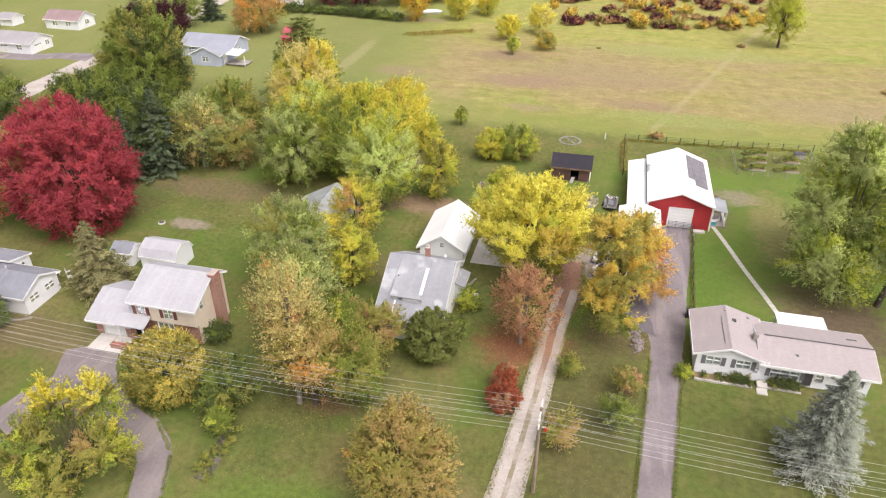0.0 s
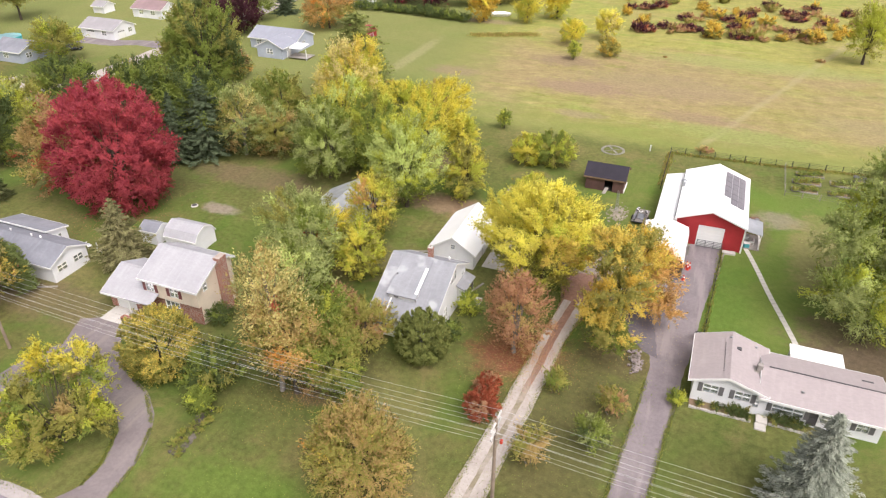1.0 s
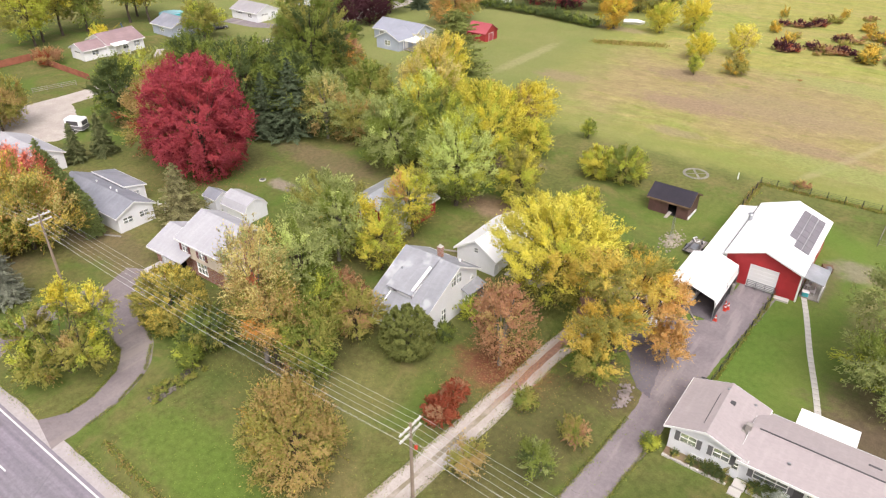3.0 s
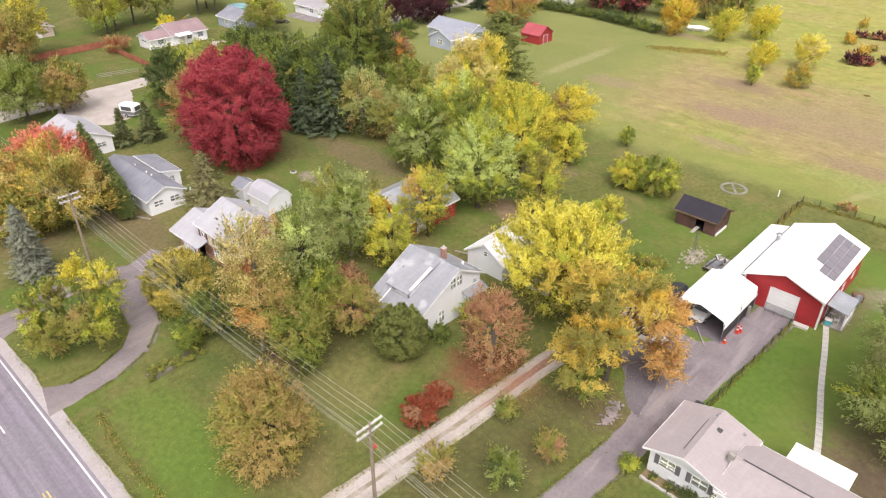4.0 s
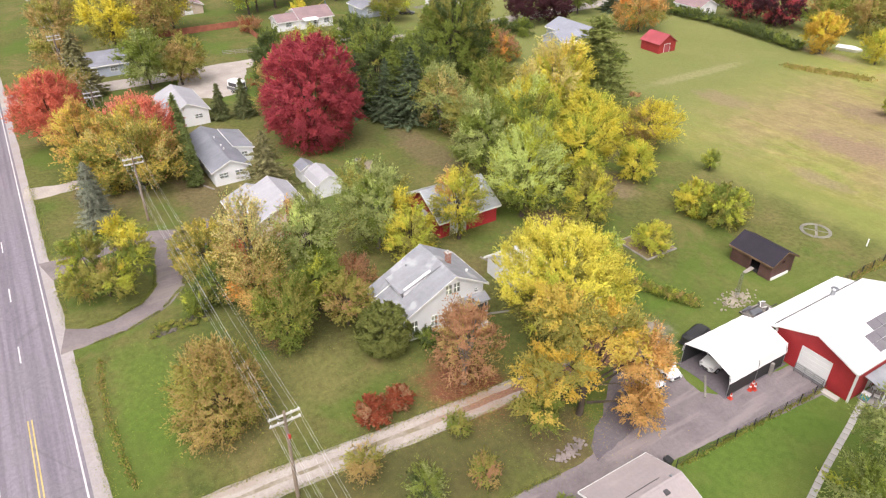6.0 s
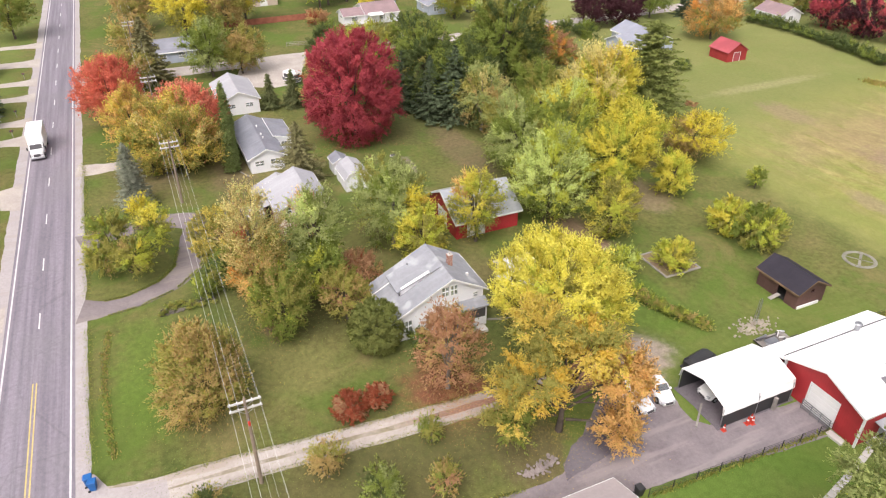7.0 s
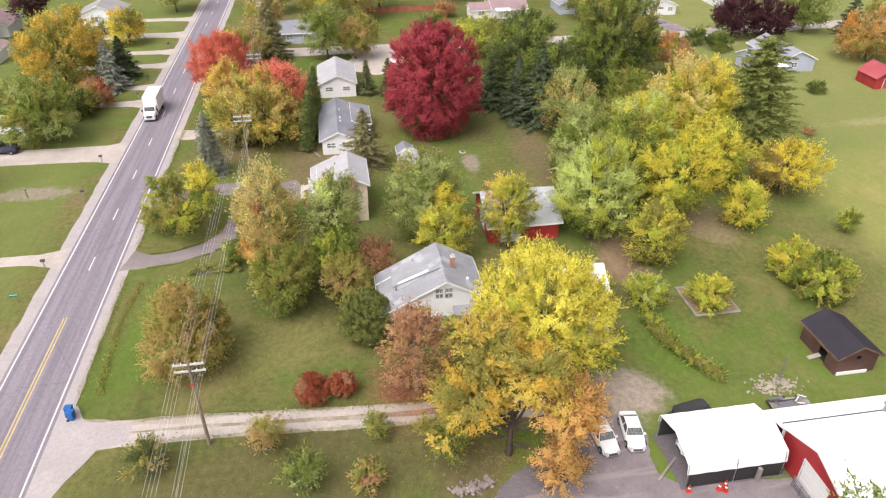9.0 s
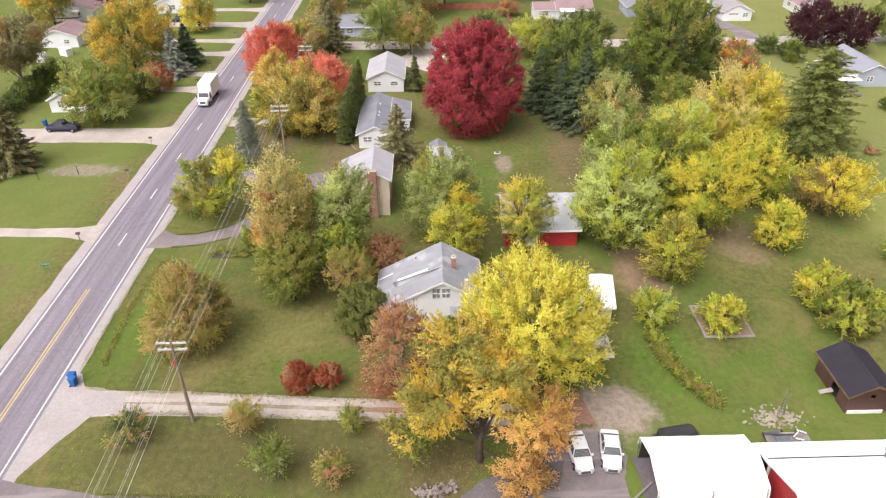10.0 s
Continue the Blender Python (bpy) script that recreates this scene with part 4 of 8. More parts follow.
broadleaf("maple_tree", -12.4, 36.7, 9.9, 5.0, [("tan", 6), ("olive", 4), ("honey", 1)], "round maple turning orange-brown on a lawn", [("olive", 2), ("tan", 1)], base=0.02, seed=45, thick=0.95, clumps=170, lobes=0.3, up=0.5, top=0.68, belly=0.42, feather=1.2, stray=0.4,
          accents=(("orange", -0.85, -0.2, 0.3, 0.26), ("olive", -0.6, 0.5, 0.2, 0.5), ("tan", 0.5, -0.4, -0.3, 0.4)))
broadleaf("maple_tree", -24.8, 44.2, 16.2, 3.3, [("straw", 5), ("silver", 2), ("tan", 2)], "pale straw-coloured maple thinning at the top", [("tan", 1), ("straw", 1)], base=0.42, seed=46, thick=0.42, stray=0.4, feather=1.4, clumps=90, bark=BARK_PALE, up=0.9, top=0.75, wood=0.7)
broadleaf("maple_tree", -23.3, 44.4, 11.6, 3.7, [("tan", 5), ("olive", 4), ("straw", 2)], "tan and olive maple with orange boughs", [("olive", 2), ("tan", 1)], base=0.2, seed=47, clumps=120, thick=0.85, stray=0.35, feather=1.25,
          accents=(("orange", 0.1, -0.8, 0.0, 0.3), ("scarlet", -0.1, -0.3, 0.95, 0.25), ("amber", 0.5, -0.5, -0.3, 0.35), ("green", 0.0, 0.2, 0.5, 0.3)))
broadleaf("maple_tree", -19.7, 45.6, 9.2, 3.2, [("olive", 4), ("green", 3), ("lime", 1)], "green-olive tree with an orange creeper", [("green", 1)], base=0.06, seed=48, clumps=110, feather=1.2, stray=0.2,
          accents=(("orange", -0.15, -0.85, -0.45, 0.3), ("amber", -0.1, -0.7, -0.15, 0.2), ("tan", 0.4, -0.2, 0.8, 0.3)))
broadleaf("maple_tree", -23.9, 50.8, 8.6, 3.0, [("green", 3), ("lime", 1)], "bright green small tree in a thicket", base=0.08, seed=49, clumps=80)
broadleaf("hawthorn_tree", -19.9, 52.3, 7.2, 2.9, [("olive", 5), ("tan", 2), ("rust", 1)], "brownish olive fruit tree beside the grey-roofed house", base=0.12, seed=50, clumps=90, thick=0.85)
broadleaf("shrub", -25.2, 55.2, 5.2, 2.8, [("rust", 3), ("tan", 1), ("brick", 1)], "rusty brown shrub in shade", base=0.03, seed=51, stems=3, thick=0.7, category="shrub")
broadleaf("maple_tree", -26.8, 51.4, 13.4, 3.6, [("silver", 4), ("green", 1), ("pale", 1)], "silver-green tree with an orange flank beside a brick house", [("green", 1)], base=0.25, seed=52, clumps=110, thick=0.8, feather=1.25,
          accents=(("amber", -0.75, -0.4, 0.3, 0.35), ("rust", -0.7, -0.5, -0.2, 0.3)))
broadleaf("silver_maple", -32.2, 62.4, 12.8, 5.4, [("silver", 5), ("pale", 2), ("olive", 1)], "tall silver-green maple with open boughs", [("green", 1), ("silver", 1)], base=0.07, seed=53, clumps=150, lobes=0.35, bark=BARK_PALE,
          accents=(("yellow", 0.75, 0.5, 0.2, 0.5), ("gold", 0.6, 0.7, -0.2, 0.4)))
broadleaf("maple_tree", -26.6, 64.0, 8.5, 3.4, [("olive", 2), ("lime", 2), ("citron", 2)], "yellow-green tree behind the grey-roofed house", base=0.1, seed=54, clumps=80)
broadleaf("maple_tree", -28.6, 72.3, 11.2, 3.4, [("citron", 3), ("lime", 2), ("olive", 2)], "slim yellow tree with orange leaves before a red barn", [("olive", 1), ("green", 1)], base=0.1, seed=55, thick=0.8, clumps=80, accents=(("amber", -0.2, -0.5, 0.45, 0.3), ("rust", 0.1, -0.6, 0.1, 0.2)))
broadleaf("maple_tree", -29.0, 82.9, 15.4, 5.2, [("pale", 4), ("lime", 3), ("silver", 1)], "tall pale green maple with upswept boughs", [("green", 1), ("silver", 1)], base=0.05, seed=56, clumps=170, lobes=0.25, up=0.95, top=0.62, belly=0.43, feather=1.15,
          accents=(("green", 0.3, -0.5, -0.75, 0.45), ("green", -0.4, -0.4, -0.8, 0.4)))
broadleaf("maple_tree", -22.2, 88.3, 10.6, 3.3, [("lime", 2), ("citron", 2), ("olive", 2)], "olive-yellow tree at the edge of a thicket", [("olive", 1)], base=0.03, seed=57, clumps=90, up=0.8, top=0.7, belly=0.44)
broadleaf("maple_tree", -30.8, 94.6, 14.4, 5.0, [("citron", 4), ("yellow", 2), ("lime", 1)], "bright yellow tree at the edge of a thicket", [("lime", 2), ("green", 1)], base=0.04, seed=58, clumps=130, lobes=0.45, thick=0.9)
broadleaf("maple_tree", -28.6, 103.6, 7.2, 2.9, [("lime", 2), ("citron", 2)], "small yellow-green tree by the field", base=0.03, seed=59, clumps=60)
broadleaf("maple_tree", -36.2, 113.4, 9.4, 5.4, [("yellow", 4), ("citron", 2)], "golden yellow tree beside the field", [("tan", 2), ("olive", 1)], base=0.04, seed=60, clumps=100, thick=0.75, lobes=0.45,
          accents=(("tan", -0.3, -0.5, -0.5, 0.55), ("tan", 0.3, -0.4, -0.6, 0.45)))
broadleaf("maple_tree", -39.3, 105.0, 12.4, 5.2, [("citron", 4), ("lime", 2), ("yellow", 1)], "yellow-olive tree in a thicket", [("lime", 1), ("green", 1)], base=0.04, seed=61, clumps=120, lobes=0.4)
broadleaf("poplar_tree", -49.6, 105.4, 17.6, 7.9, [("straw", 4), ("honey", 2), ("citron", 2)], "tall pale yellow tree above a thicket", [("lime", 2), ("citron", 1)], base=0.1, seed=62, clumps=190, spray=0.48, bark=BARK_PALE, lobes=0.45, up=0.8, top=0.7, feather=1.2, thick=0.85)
broadleaf("maple_tree", -44.0, 87.2, 12.2, 5.4, [("silver", 3), ("pale", 1), ("green", 2)], "silver-green tree in a thicket", [("green", 1)], base=0.05, seed=63, clumps=120)
broadleaf("maple_tree", -39.0, 92.0, 12.6, 5.0, [("green", 3), ("lime", 2), ("olive", 1)], "green tree in a thicket", [("green", 1), ("dark", 1)], base=0.04, seed=64, clumps=110)
broadleaf("maple_tree", -34.4, 88.0, 11.0, 4.4, [("green", 3), ("lime", 1), ("citron", 1)], "green tree turning yellow in a thicket", [("green", 1)], base=0.04, seed=65, clumps=90)
broadleaf("maple_tree", -46.0, 95.5, 13.4, 5.6, [("lime", 2), ("pale", 2), ("citron", 2)], "yellow-green tree in a thicket", [("green", 1)], base=0.05, seed=66, clumps=110)
broadleaf("maple_tree", -51.0, 107.0, 12.5, 5.2, [("citron", 2), ("lime", 2), ("olive", 1)], "yellow tree in a thicket", [("green", 1)], base=0.05, seed=67, clumps=90, spray=0.48)
broadleaf("willow_tree", -61.0, 89.5, 12.6, 4.8, [("silver", 4), ("olive", 2), ("straw", 1)], "greyish olive tree losing its leaves", [("tan", 1), ("dark", 1)], base=0.05, seed=68, clumps=90, thick=0.6, bark=BARK_PALE)
broadleaf("maple_tree", -56.0, 91.0, 9.5, 4.4, [("olive", 2), ("silver", 2), ("tan", 1)], "olive tree at the edge of a wood", base=0.04, seed=69, clumps=80)
broadleaf("maple_tree", -77.0, 85.5, 16.4, 6.8, [("green", 3), ("dark", 3), ("olive", 1)], "tall green tree behind the crimson maple", [("dark", 1)], base=0.05, seed=70, clumps=130, spray=0.5)
broadleaf("maple_tree", -70.0, 90.0, 14.6, 5.8, [("dark", 3), ("green", 2)], "dark green tree in a wood", base=0.05, seed=71, clumps=110, spray=0.5)
conifer("pine_tree", -66.5, 87.0, 13.6, 5.4, "needle_dark", "dark green pine with level boughs", seed=72, droop=0.05, step=0.7, spray=0.65)
conifer("fir_tree", -69.6, 83.6, 11.4, 3.4, "needle_dark", "grey-green fir at the edge of a wood", seed=73, spray=0.5)
conifer("spruce_tree", -76.0, 81.0, 11.0, 3.8, "needle_dark", "dark spruce behind the crimson maple", seed=74)
conifer("pine_tree", -55.8, 120.0, 16.8, 7.8, "pine", "large olive-green pine beside a mown field", base=0.03, seed=75, droop=-0.16, power=0.48, step=0.6, spray=0.5, wild=0.42, full=1.5)
broadleaf("oak_tree", -78.5, 103.5, 21.5, 8.6, [("green", 4), ("olive", 2), ("dark", 2)], "tall dark green oak by the side street", [("dark", 2), ("green", 1)], base=0.05, seed=76, clumps=170, spray=0.5, lobes=0.3, thick=1.15)
broadleaf("shrub", -87.0, 122.0, 6.5, 4.0, [("rust", 2), ("olive", 2), ("orange", 1)], "rusty olive bush near a grey house", base=0.03, seed=77, clumps=60, spray=0.5, category="shrub")
broadleaf("maple_tree", -93.0, 104.0, 9.0, 4.5, [("dark", 2), ("green", 2)], "dark green tree in a wood", base=0.03, seed=78, clumps=80, spray=0.5)
broadleaf("maple_tree", -88.5, 112.0, 13.5, 6.5, [("dark", 2), ("green", 2), ("olive", 1)], "green tree in a wood", base=0.03, seed=79, clumps=100, spray=0.5)
broadleaf("maple_tree", -61.0, 101.0, 11.0, 5.4, [("green", 2), ("olive", 2)], "green tree in a thicket", base=0.03, seed=80, clumps=90, spray=0.5)

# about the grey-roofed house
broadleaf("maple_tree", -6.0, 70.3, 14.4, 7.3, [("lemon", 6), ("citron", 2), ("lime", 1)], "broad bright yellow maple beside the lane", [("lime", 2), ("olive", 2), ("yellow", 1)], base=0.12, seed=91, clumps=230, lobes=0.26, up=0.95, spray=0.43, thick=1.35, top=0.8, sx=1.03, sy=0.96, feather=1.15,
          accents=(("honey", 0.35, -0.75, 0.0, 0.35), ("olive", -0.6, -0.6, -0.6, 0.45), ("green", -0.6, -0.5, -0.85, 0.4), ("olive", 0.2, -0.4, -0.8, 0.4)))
broadleaf("maple_tree", 3.4, 64.7, 15.2, 7.1, [("honey", 6), ("olive", 3), ("gold", 2)], "large open maple in gold and green with orange boughs", [("olive", 2), ("gold", 1)], base=0.08, seed=92, clumps=220, lobes=0.4, up=0.35, thick=0.75, feather=1.2,
          boughs=((-0.14, -0.28, 0.55, 0.42, 0.4), (0.08, -0.42, 0.02, 0.5, 0.42), (0.05, -0.72, -0.55, 0.36, 0.3), (0.38, 0.6, -0.12, 0.5, 0.42), (0.6, 0.45, -0.68, 0.34, 0.26), (0.2, 0.2, 0.4, 0.44, 0.36), (-0.2, -0.6, -0.3, 0.32, 0.3)),
          accents=(("amber", 0.4, 0.75, -0.1, 0.6), ("amber", 0.7, 0.4, -0.6, 0.55), ("gold", 0.5, -0.4, -0.2, 0.3), ("honey", 0.3, 0.4, 0.2, 0.3), ("green", 0.05, -0.7, -0.75, 0.3), ("green", -0.4, -0.5, -0.5, 0.26), ("olive", 0.1, -0.85, 0.0, 0.26), ("orange", 0.75, 0.8, -0.3, 0.25)))
broadleaf("oak_tree", -5.6, 57.9, 10.9, 3.8, [("rust", 3), ("tan", 1)], "rust-brown tree shedding leaves beside the lane", base=0.1, seed=93, clumps=120, thick=0.5, spray=0.34, bark=BARK_PALE, up=0.6, top=0.75)
broadleaf("juniper_bush", -14.1, 53.7, 5.9, 2.75, [("juniper", 1)], "dense dark green rounded juniper at a house corner", base=0.0, seed=94, clumps=260, lobes=0.0, spray=0.34, up=0.7, thick=3.2, ragged=0.08, feather=0.8, belly=0.42, category="bush")
broadleaf("juniper_bush", -12.6, 57.8, 2.2, 1.2, [("dark", 1), ("green", 1)], "low dark bush against a white wall", base=0.0, seed=95, clumps=40, spray=0.3, category="bush")
broadleaf("shrub", -12.3, 62.4, 3.0, 1.4, [("lime", 2), ("green", 2)], "light green shrub against a white wall", base=0.0, seed=96, clumps=40, spray=0.32, category="shrub", stems=3)
broadleaf("burning_bush", -5.8, 48.2, 2.7, 1.6, [("brick", 3), ("rust", 1)], "dark red rounded bush on a lawn", base=0.0, thick=1.8, seed=97, clumps=90, spray=0.3, lobes=0.12, category="bush", group="red bushes", stems=3)
broadleaf("burning_bush", -6.2, 50.9, 2.5, 1.3, [("brick", 3), ("rust", 2)], "dark red rounded bush on a lawn", base=0.0, thick=1.8, seed=98, clumps=80, spray=0.3, lobes=0.12, category="bush", group="red bushes", stems=3)
APPLES = ((-0.2, 53.6, 2.9, 1.4, 5), (4.4, 47.8, 4.0, 1.9, 6), (5.3, 52.7, 3.2, 1.7, 7), (-0.2, 44.3, 4.0, 1.8, 8), (0.4, 34.6, 3.4, 2.0, 9))
for k, (x, y, h, r, s) in enumerate(APPLES):
    pal = ([("olive", 2), ("green", 2)], [("silver", 1), ("green", 2), ("dark", 1)], [("tan", 1), ("olive", 2), ("green", 1), ("rust", 1)], [("tan", 3), ("olive", 2)], [("olive", 2), ("dark", 2), ("tan", 1)])[k]
    broadleaf("apple_tree", x, y, h, r, pal, ("small olive-green fruit tree beside the lane", "small grey-green fruit tree in rough grass", "small brownish fruit tree in rough grass",
              "small bare tan fruit tree by the lane", "low olive-brown fruit tree by the road")[k], base=0.15, seed=100 + s, clumps=45, thick=0.55, spray=0.3, category="fruit tree", group="fruit trees", stems=2, bark=BARK_PALE, lobes=0.45)

# by the shed and the field's edge
broadleaf("shrub", -17.0, 103.4, 4.8, 2.5, [("citron", 2), ("lime", 2), ("olive", 1)], "yellow shrub behind a dark shed", thick=1.5, lobes=0.0, ragged=0.2, feather=0.9, base=0.0, seed=111, clumps=70, category="shrub", stems=4)
broadleaf("shrub", -13.0, 104.4, 5.0, 3.3, [("lime", 2), ("olive", 2), ("green", 3)], "broad green shrub behind a dark shed", thick=1.5, lobes=0.0, ragged=0.2, feather=0.9, base=0.0, seed=112, clumps=90, category="shrub", stems=4)
broadleaf("shrub", -13.2, 91.2, 4.0, 2.7, [("lime", 3), ("citron", 1), ("olive", 1)], "yellow-green bush in a timber-edged bed", base=0.02, seed=113, clumps=70, category="shrub", stems=4, up=0.8)
broadleaf("shrub", -14.4, 84.2, 4.4, 2.1, [("lime", 3), ("pale", 1), ("green", 1)], "light green bush at the end of a hedge", base=0.02, seed=114, clumps=60, category="shrub", stems=4, up=0.8)
for k in range(9):
    t = k / 8
    broadleaf("hedge_plant", -11.6 + 9.0 * t, 83.6 + 3.2 * t - 0.8 * math.sin(3.1 * t), 1.2 + 0.3 * math.sin(k * 2.3), 0.95, [("olive", 2), ("green", 2), ("lime", 1), ("tan", 1)][k % 2:], "scruffy green plant in a low hedge row",
              base=0.0, seed=120 + k, clumps=22, spray=0.28, category="hedge", group="low hedge row", thick=0.8, stems=2)
broadleaf("sapling", -24.9, 116.2, 3.6, 1.2, [("green", 2), ("lime", 1)], "small green sapling at the field's edge", base=0.1, seed=131, clumps=30, spray=0.35)

# the tall trees by the long house
broadleaf("boxelder_tree", 28.6, 77.0, 21.4, 6.8, [("silver", 4), ("green", 2), ("pale", 2), ("lime", 1)], "tall open green tree behind the long house", base=0.06, seed=141, clumps=220, lobes=0.5, thick=0.66, up=0.3, wood=0.55, feather=1.35, core=0.1,
          boughs=((-0.15, -0.05, 0.6, 0.52, 0.4), (0.45, 0.15, 0.3, 0.5, 0.36), (-0.6, -0.25, 0.02, 0.45, 0.32), (-0.5, -0.6, -0.5, 0.5, 0.28), (0.3, -0.3, -0.4, 0.55, 0.34), (-0.3, 0.3, 0.2, 0.45, 0.3), (0.0, 0.0, -0.15, 0.5, 0.35)))
broadleaf("boxelder_tree", 28.0, 73.0, 8.4, 3.4, [("silver", 3), ("green", 2), ("lime", 2)], "open green tree near the garden path", base=0.08, seed=142, clumps=90, lobes=0.5, thick=0.7, wood=0.6, feather=1.3)
broadleaf("boxelder_tree", 33.0, 74.0, 17.0, 5.0, [("green", 3), ("lime", 2), ("pale", 1)], "tall open green tree behind the long house", base=0.08, seed=143, clumps=70, lobes=0.6, thick=0.55)
broadleaf("boxelder_tree", 30.0, 84.0, 14.0, 4.8, [("green", 3), ("lime", 2), ("pale", 1)], "open green tree at the yard's edge", base=0.08, seed=144, clumps=80, lobes=0.55, thick=0.7)
conifer("blue_spruce", 21.4, 47.4, 11.2, 3.8, "needle_blue", "silvery blue spruce before the long house", seed=145, spray=0.26, droop=0.14, step=0.36, power=0.78, full=1.35, wild=0.26)
broadleaf("shrub", 10.8, 56.6, 1.3, 1.0, [("lime", 1), ("green", 1)], "small yellow-green shrub at a house corner", base=0.0, seed=146, clumps=25, spray=0.25, category="shrub", stems=3)

# along the road
conifer("blue_spruce", -56.2, 33.2, 9.8, 2.7, "needle_grey", "slim greyish spruce near the road", seed=151, full=1.3, spray=0.28, droop=0.25, wild=0.2, power=0.7, step=0.34)
broadleaf("maple_tree", -88.0, 32.4, 12.0, 6.6, [("scarlet", 1)], "scarlet maple beside the road", base=0.08, seed=152, clumps=150, up=0.8, spray=0.48, top=0.75, feather=1.2, lobes=0.4)
broadleaf("maple_tree", -75.6, 34.6, 11.6, 4.4, [("honey", 3), ("amber", 3), ("olive", 2)], "golden maple beside the road", base=0.08, seed=153, stray=0.4, clumps=110, up=0.9, spray=0.46, top=0.6, feather=1.2)
broadleaf("maple_tree", -73.6, 43.4, 12.8, 5.4, [("scarlet", 1), ("coral", 2)], "coral red maple before a low house", [("coral", 1)], base=0.08, seed=154, clumps=120, up=1.0, spray=0.46, top=0.65, feather=1.3, lobes=0.4)
broadleaf("maple_tree", -65.4, 41.0, 11.6, 7.2, [("honey", 4), ("olive", 4), ("amber", 2), ("straw", 2)], "gold and olive maple before a low house", [("olive", 2), ("green", 1)], base=0.03, seed=155, clumps=170, up=0.8, spray=0.46, top=0.75, feather=1.2, lobes=0.3, stray=0.4, thick=1.15, accents=(("coral", -0.5, 0.3, 0.7, 0.4), ("amber", -0.6, -0.3, 0.5, 0.4)))
broadleaf("maple_tree", -67.0, 36.2, 9.0, 4.8, [("olive", 4), ("honey", 2), ("green", 1)], "olive-green maple near the road", base=0.03, seed=156, clumps=110, spray=0.45, stray=0.35)
broadleaf("maple_tree", -104.0, 34.2, 9.6, 6.6, [("olive", 4), ("tan", 2), ("honey", 1)], "broad olive tree by the side street", base=0.06, seed=157, clumps=90, spray=0.5)
broadleaf("maple_tree", -99.0, 0.8, 15.0, 9.4, [("gold", 4), ("olive", 4), ("amber", 1)], "large golden-orange maple across the road", [("green", 1), ("olive", 1)], base=0.08, seed=161, clumps=140, stray=0.3, spray=0.5)
broadleaf("maple_tree", -72.6, 4.6, 10.6, 7.4, [("green", 3), ("olive", 2), ("silver", 2)], "broad green tree across the road", base=0.06, seed=162, clumps=120, spray=0.5, lobes=0.4)
conifer("blue_spruce", -97.0, 9.6, 9.6, 3.6, "needle_blue", "blue-grey spruce across the road", seed=163, spray=0.6)
conifer("spruce_tree", -104.0, 10.4, 8.6, 3.8, "needle_dark", "dark spruce across the road", seed=164, spray=0.6)
broadleaf("shrub", -88.0, 9.0, 5.0, 3.4, [("rust", 2), ("brick", 2), ("tan", 1)], "dull red small tree across the road", base=0.05, seed=165, clumps=60, spray=0.45)
broadleaf("maple_tree", -83.0, 7.5, 6.0, 3.6, [("olive", 2), ("dark", 2)], "olive shrub across the road", base=0.03, seed=166, clumps=60, spray=0.45)
conifer("spruce_tree", -54.6, -2.6, 12.0, 5.0, "needle_brown", "grey-brown spruce across the road", seed=167, spray=0.65, droop=0.2)
broadleaf("oak_tree", -86.8, -15.8, 16.5, 7.4, [("needle_brown", 3), ("tan", 1)], "large greyish brown tree across the road", base=0.15, seed=168, clumps=110, thick=0.8, spray=0.5, bark=BARK_PALE, lobes=0.5)
broadleaf("maple_tree", -129.0, 6.0, 8.0, 4.6, [("yellow", 2), ("gold", 2), ("olive", 3)], "yellow tree before a far house", base=0.08, seed=169, clumps=60, spray=0.55)
broadleaf("maple_tree", -27.8, 5.0, 2.2, 1.6, [("lime", 1), ("yellow", 1)], "small yellow-green bush across the road", base=0.0, seed=170, clumps=30, spray=0.35)
for k in range(6):
    broadleaf("hedge_plant", -96.0 + 4.4 * k, -14.0, 3.6, 2.6, [("dark", 2), ("green", 1)], "dark green clipped hedge plant", base=0.0, seed=171 + k, clumps=30, spray=0.45, category="hedge", group="dark hedge")

# about the side street
conifer("spruce_tree", -112.0, 39.5, 13.0, 5.0, "needle_brown", "large brownish spruce by the side street", seed=181, spray=0.75, step=0.55)
broadleaf("maple_tree", -109.4, 51.6, 12.6, 5.0, [("green", 3), ("silver", 2)], "fresh green maple by the side street", base=0.08, seed=182, clumps=80, spray=0.52)
broadleaf("maple_tree", -109.0, 57.5, 10.0, 5.4, [("tan", 2), ("olive", 3)], "tan and olive tree by the side street", base=0.08, seed=183, clumps=80, spray=0.52)
broadleaf("maple_tree", -107.0, 84.5, 9.0, 6.4, [("olive", 2), ("lime", 2), ("silver", 1)], "yellow-green broad tree by the side street", base=0.05, seed=184, clumps=90, spray=0.52)
broadleaf("maple_tree", -104.5, 94.5, 10.5, 5.8, [("dark", 2), ("green", 2)], "dark green tree by the side street", base=0.05, seed=185, clumps=80, spray=0.52)
broadleaf("maple_tree", -131.0, 117.0, 9.5, 5.2, [("lime", 1), ("olive", 2), ("green", 1)], "yellow-green tree between far houses", base=0.1, seed=186, clumps=70, spray=0.6)
broadleaf("maple_tree", -143.0, 96.5, 6.0, 2.4, [("yellow", 2), ("lime", 1)], "small yellow tree beside a far house", base=0.1, seed=187, clumps=40, spray=0.6)
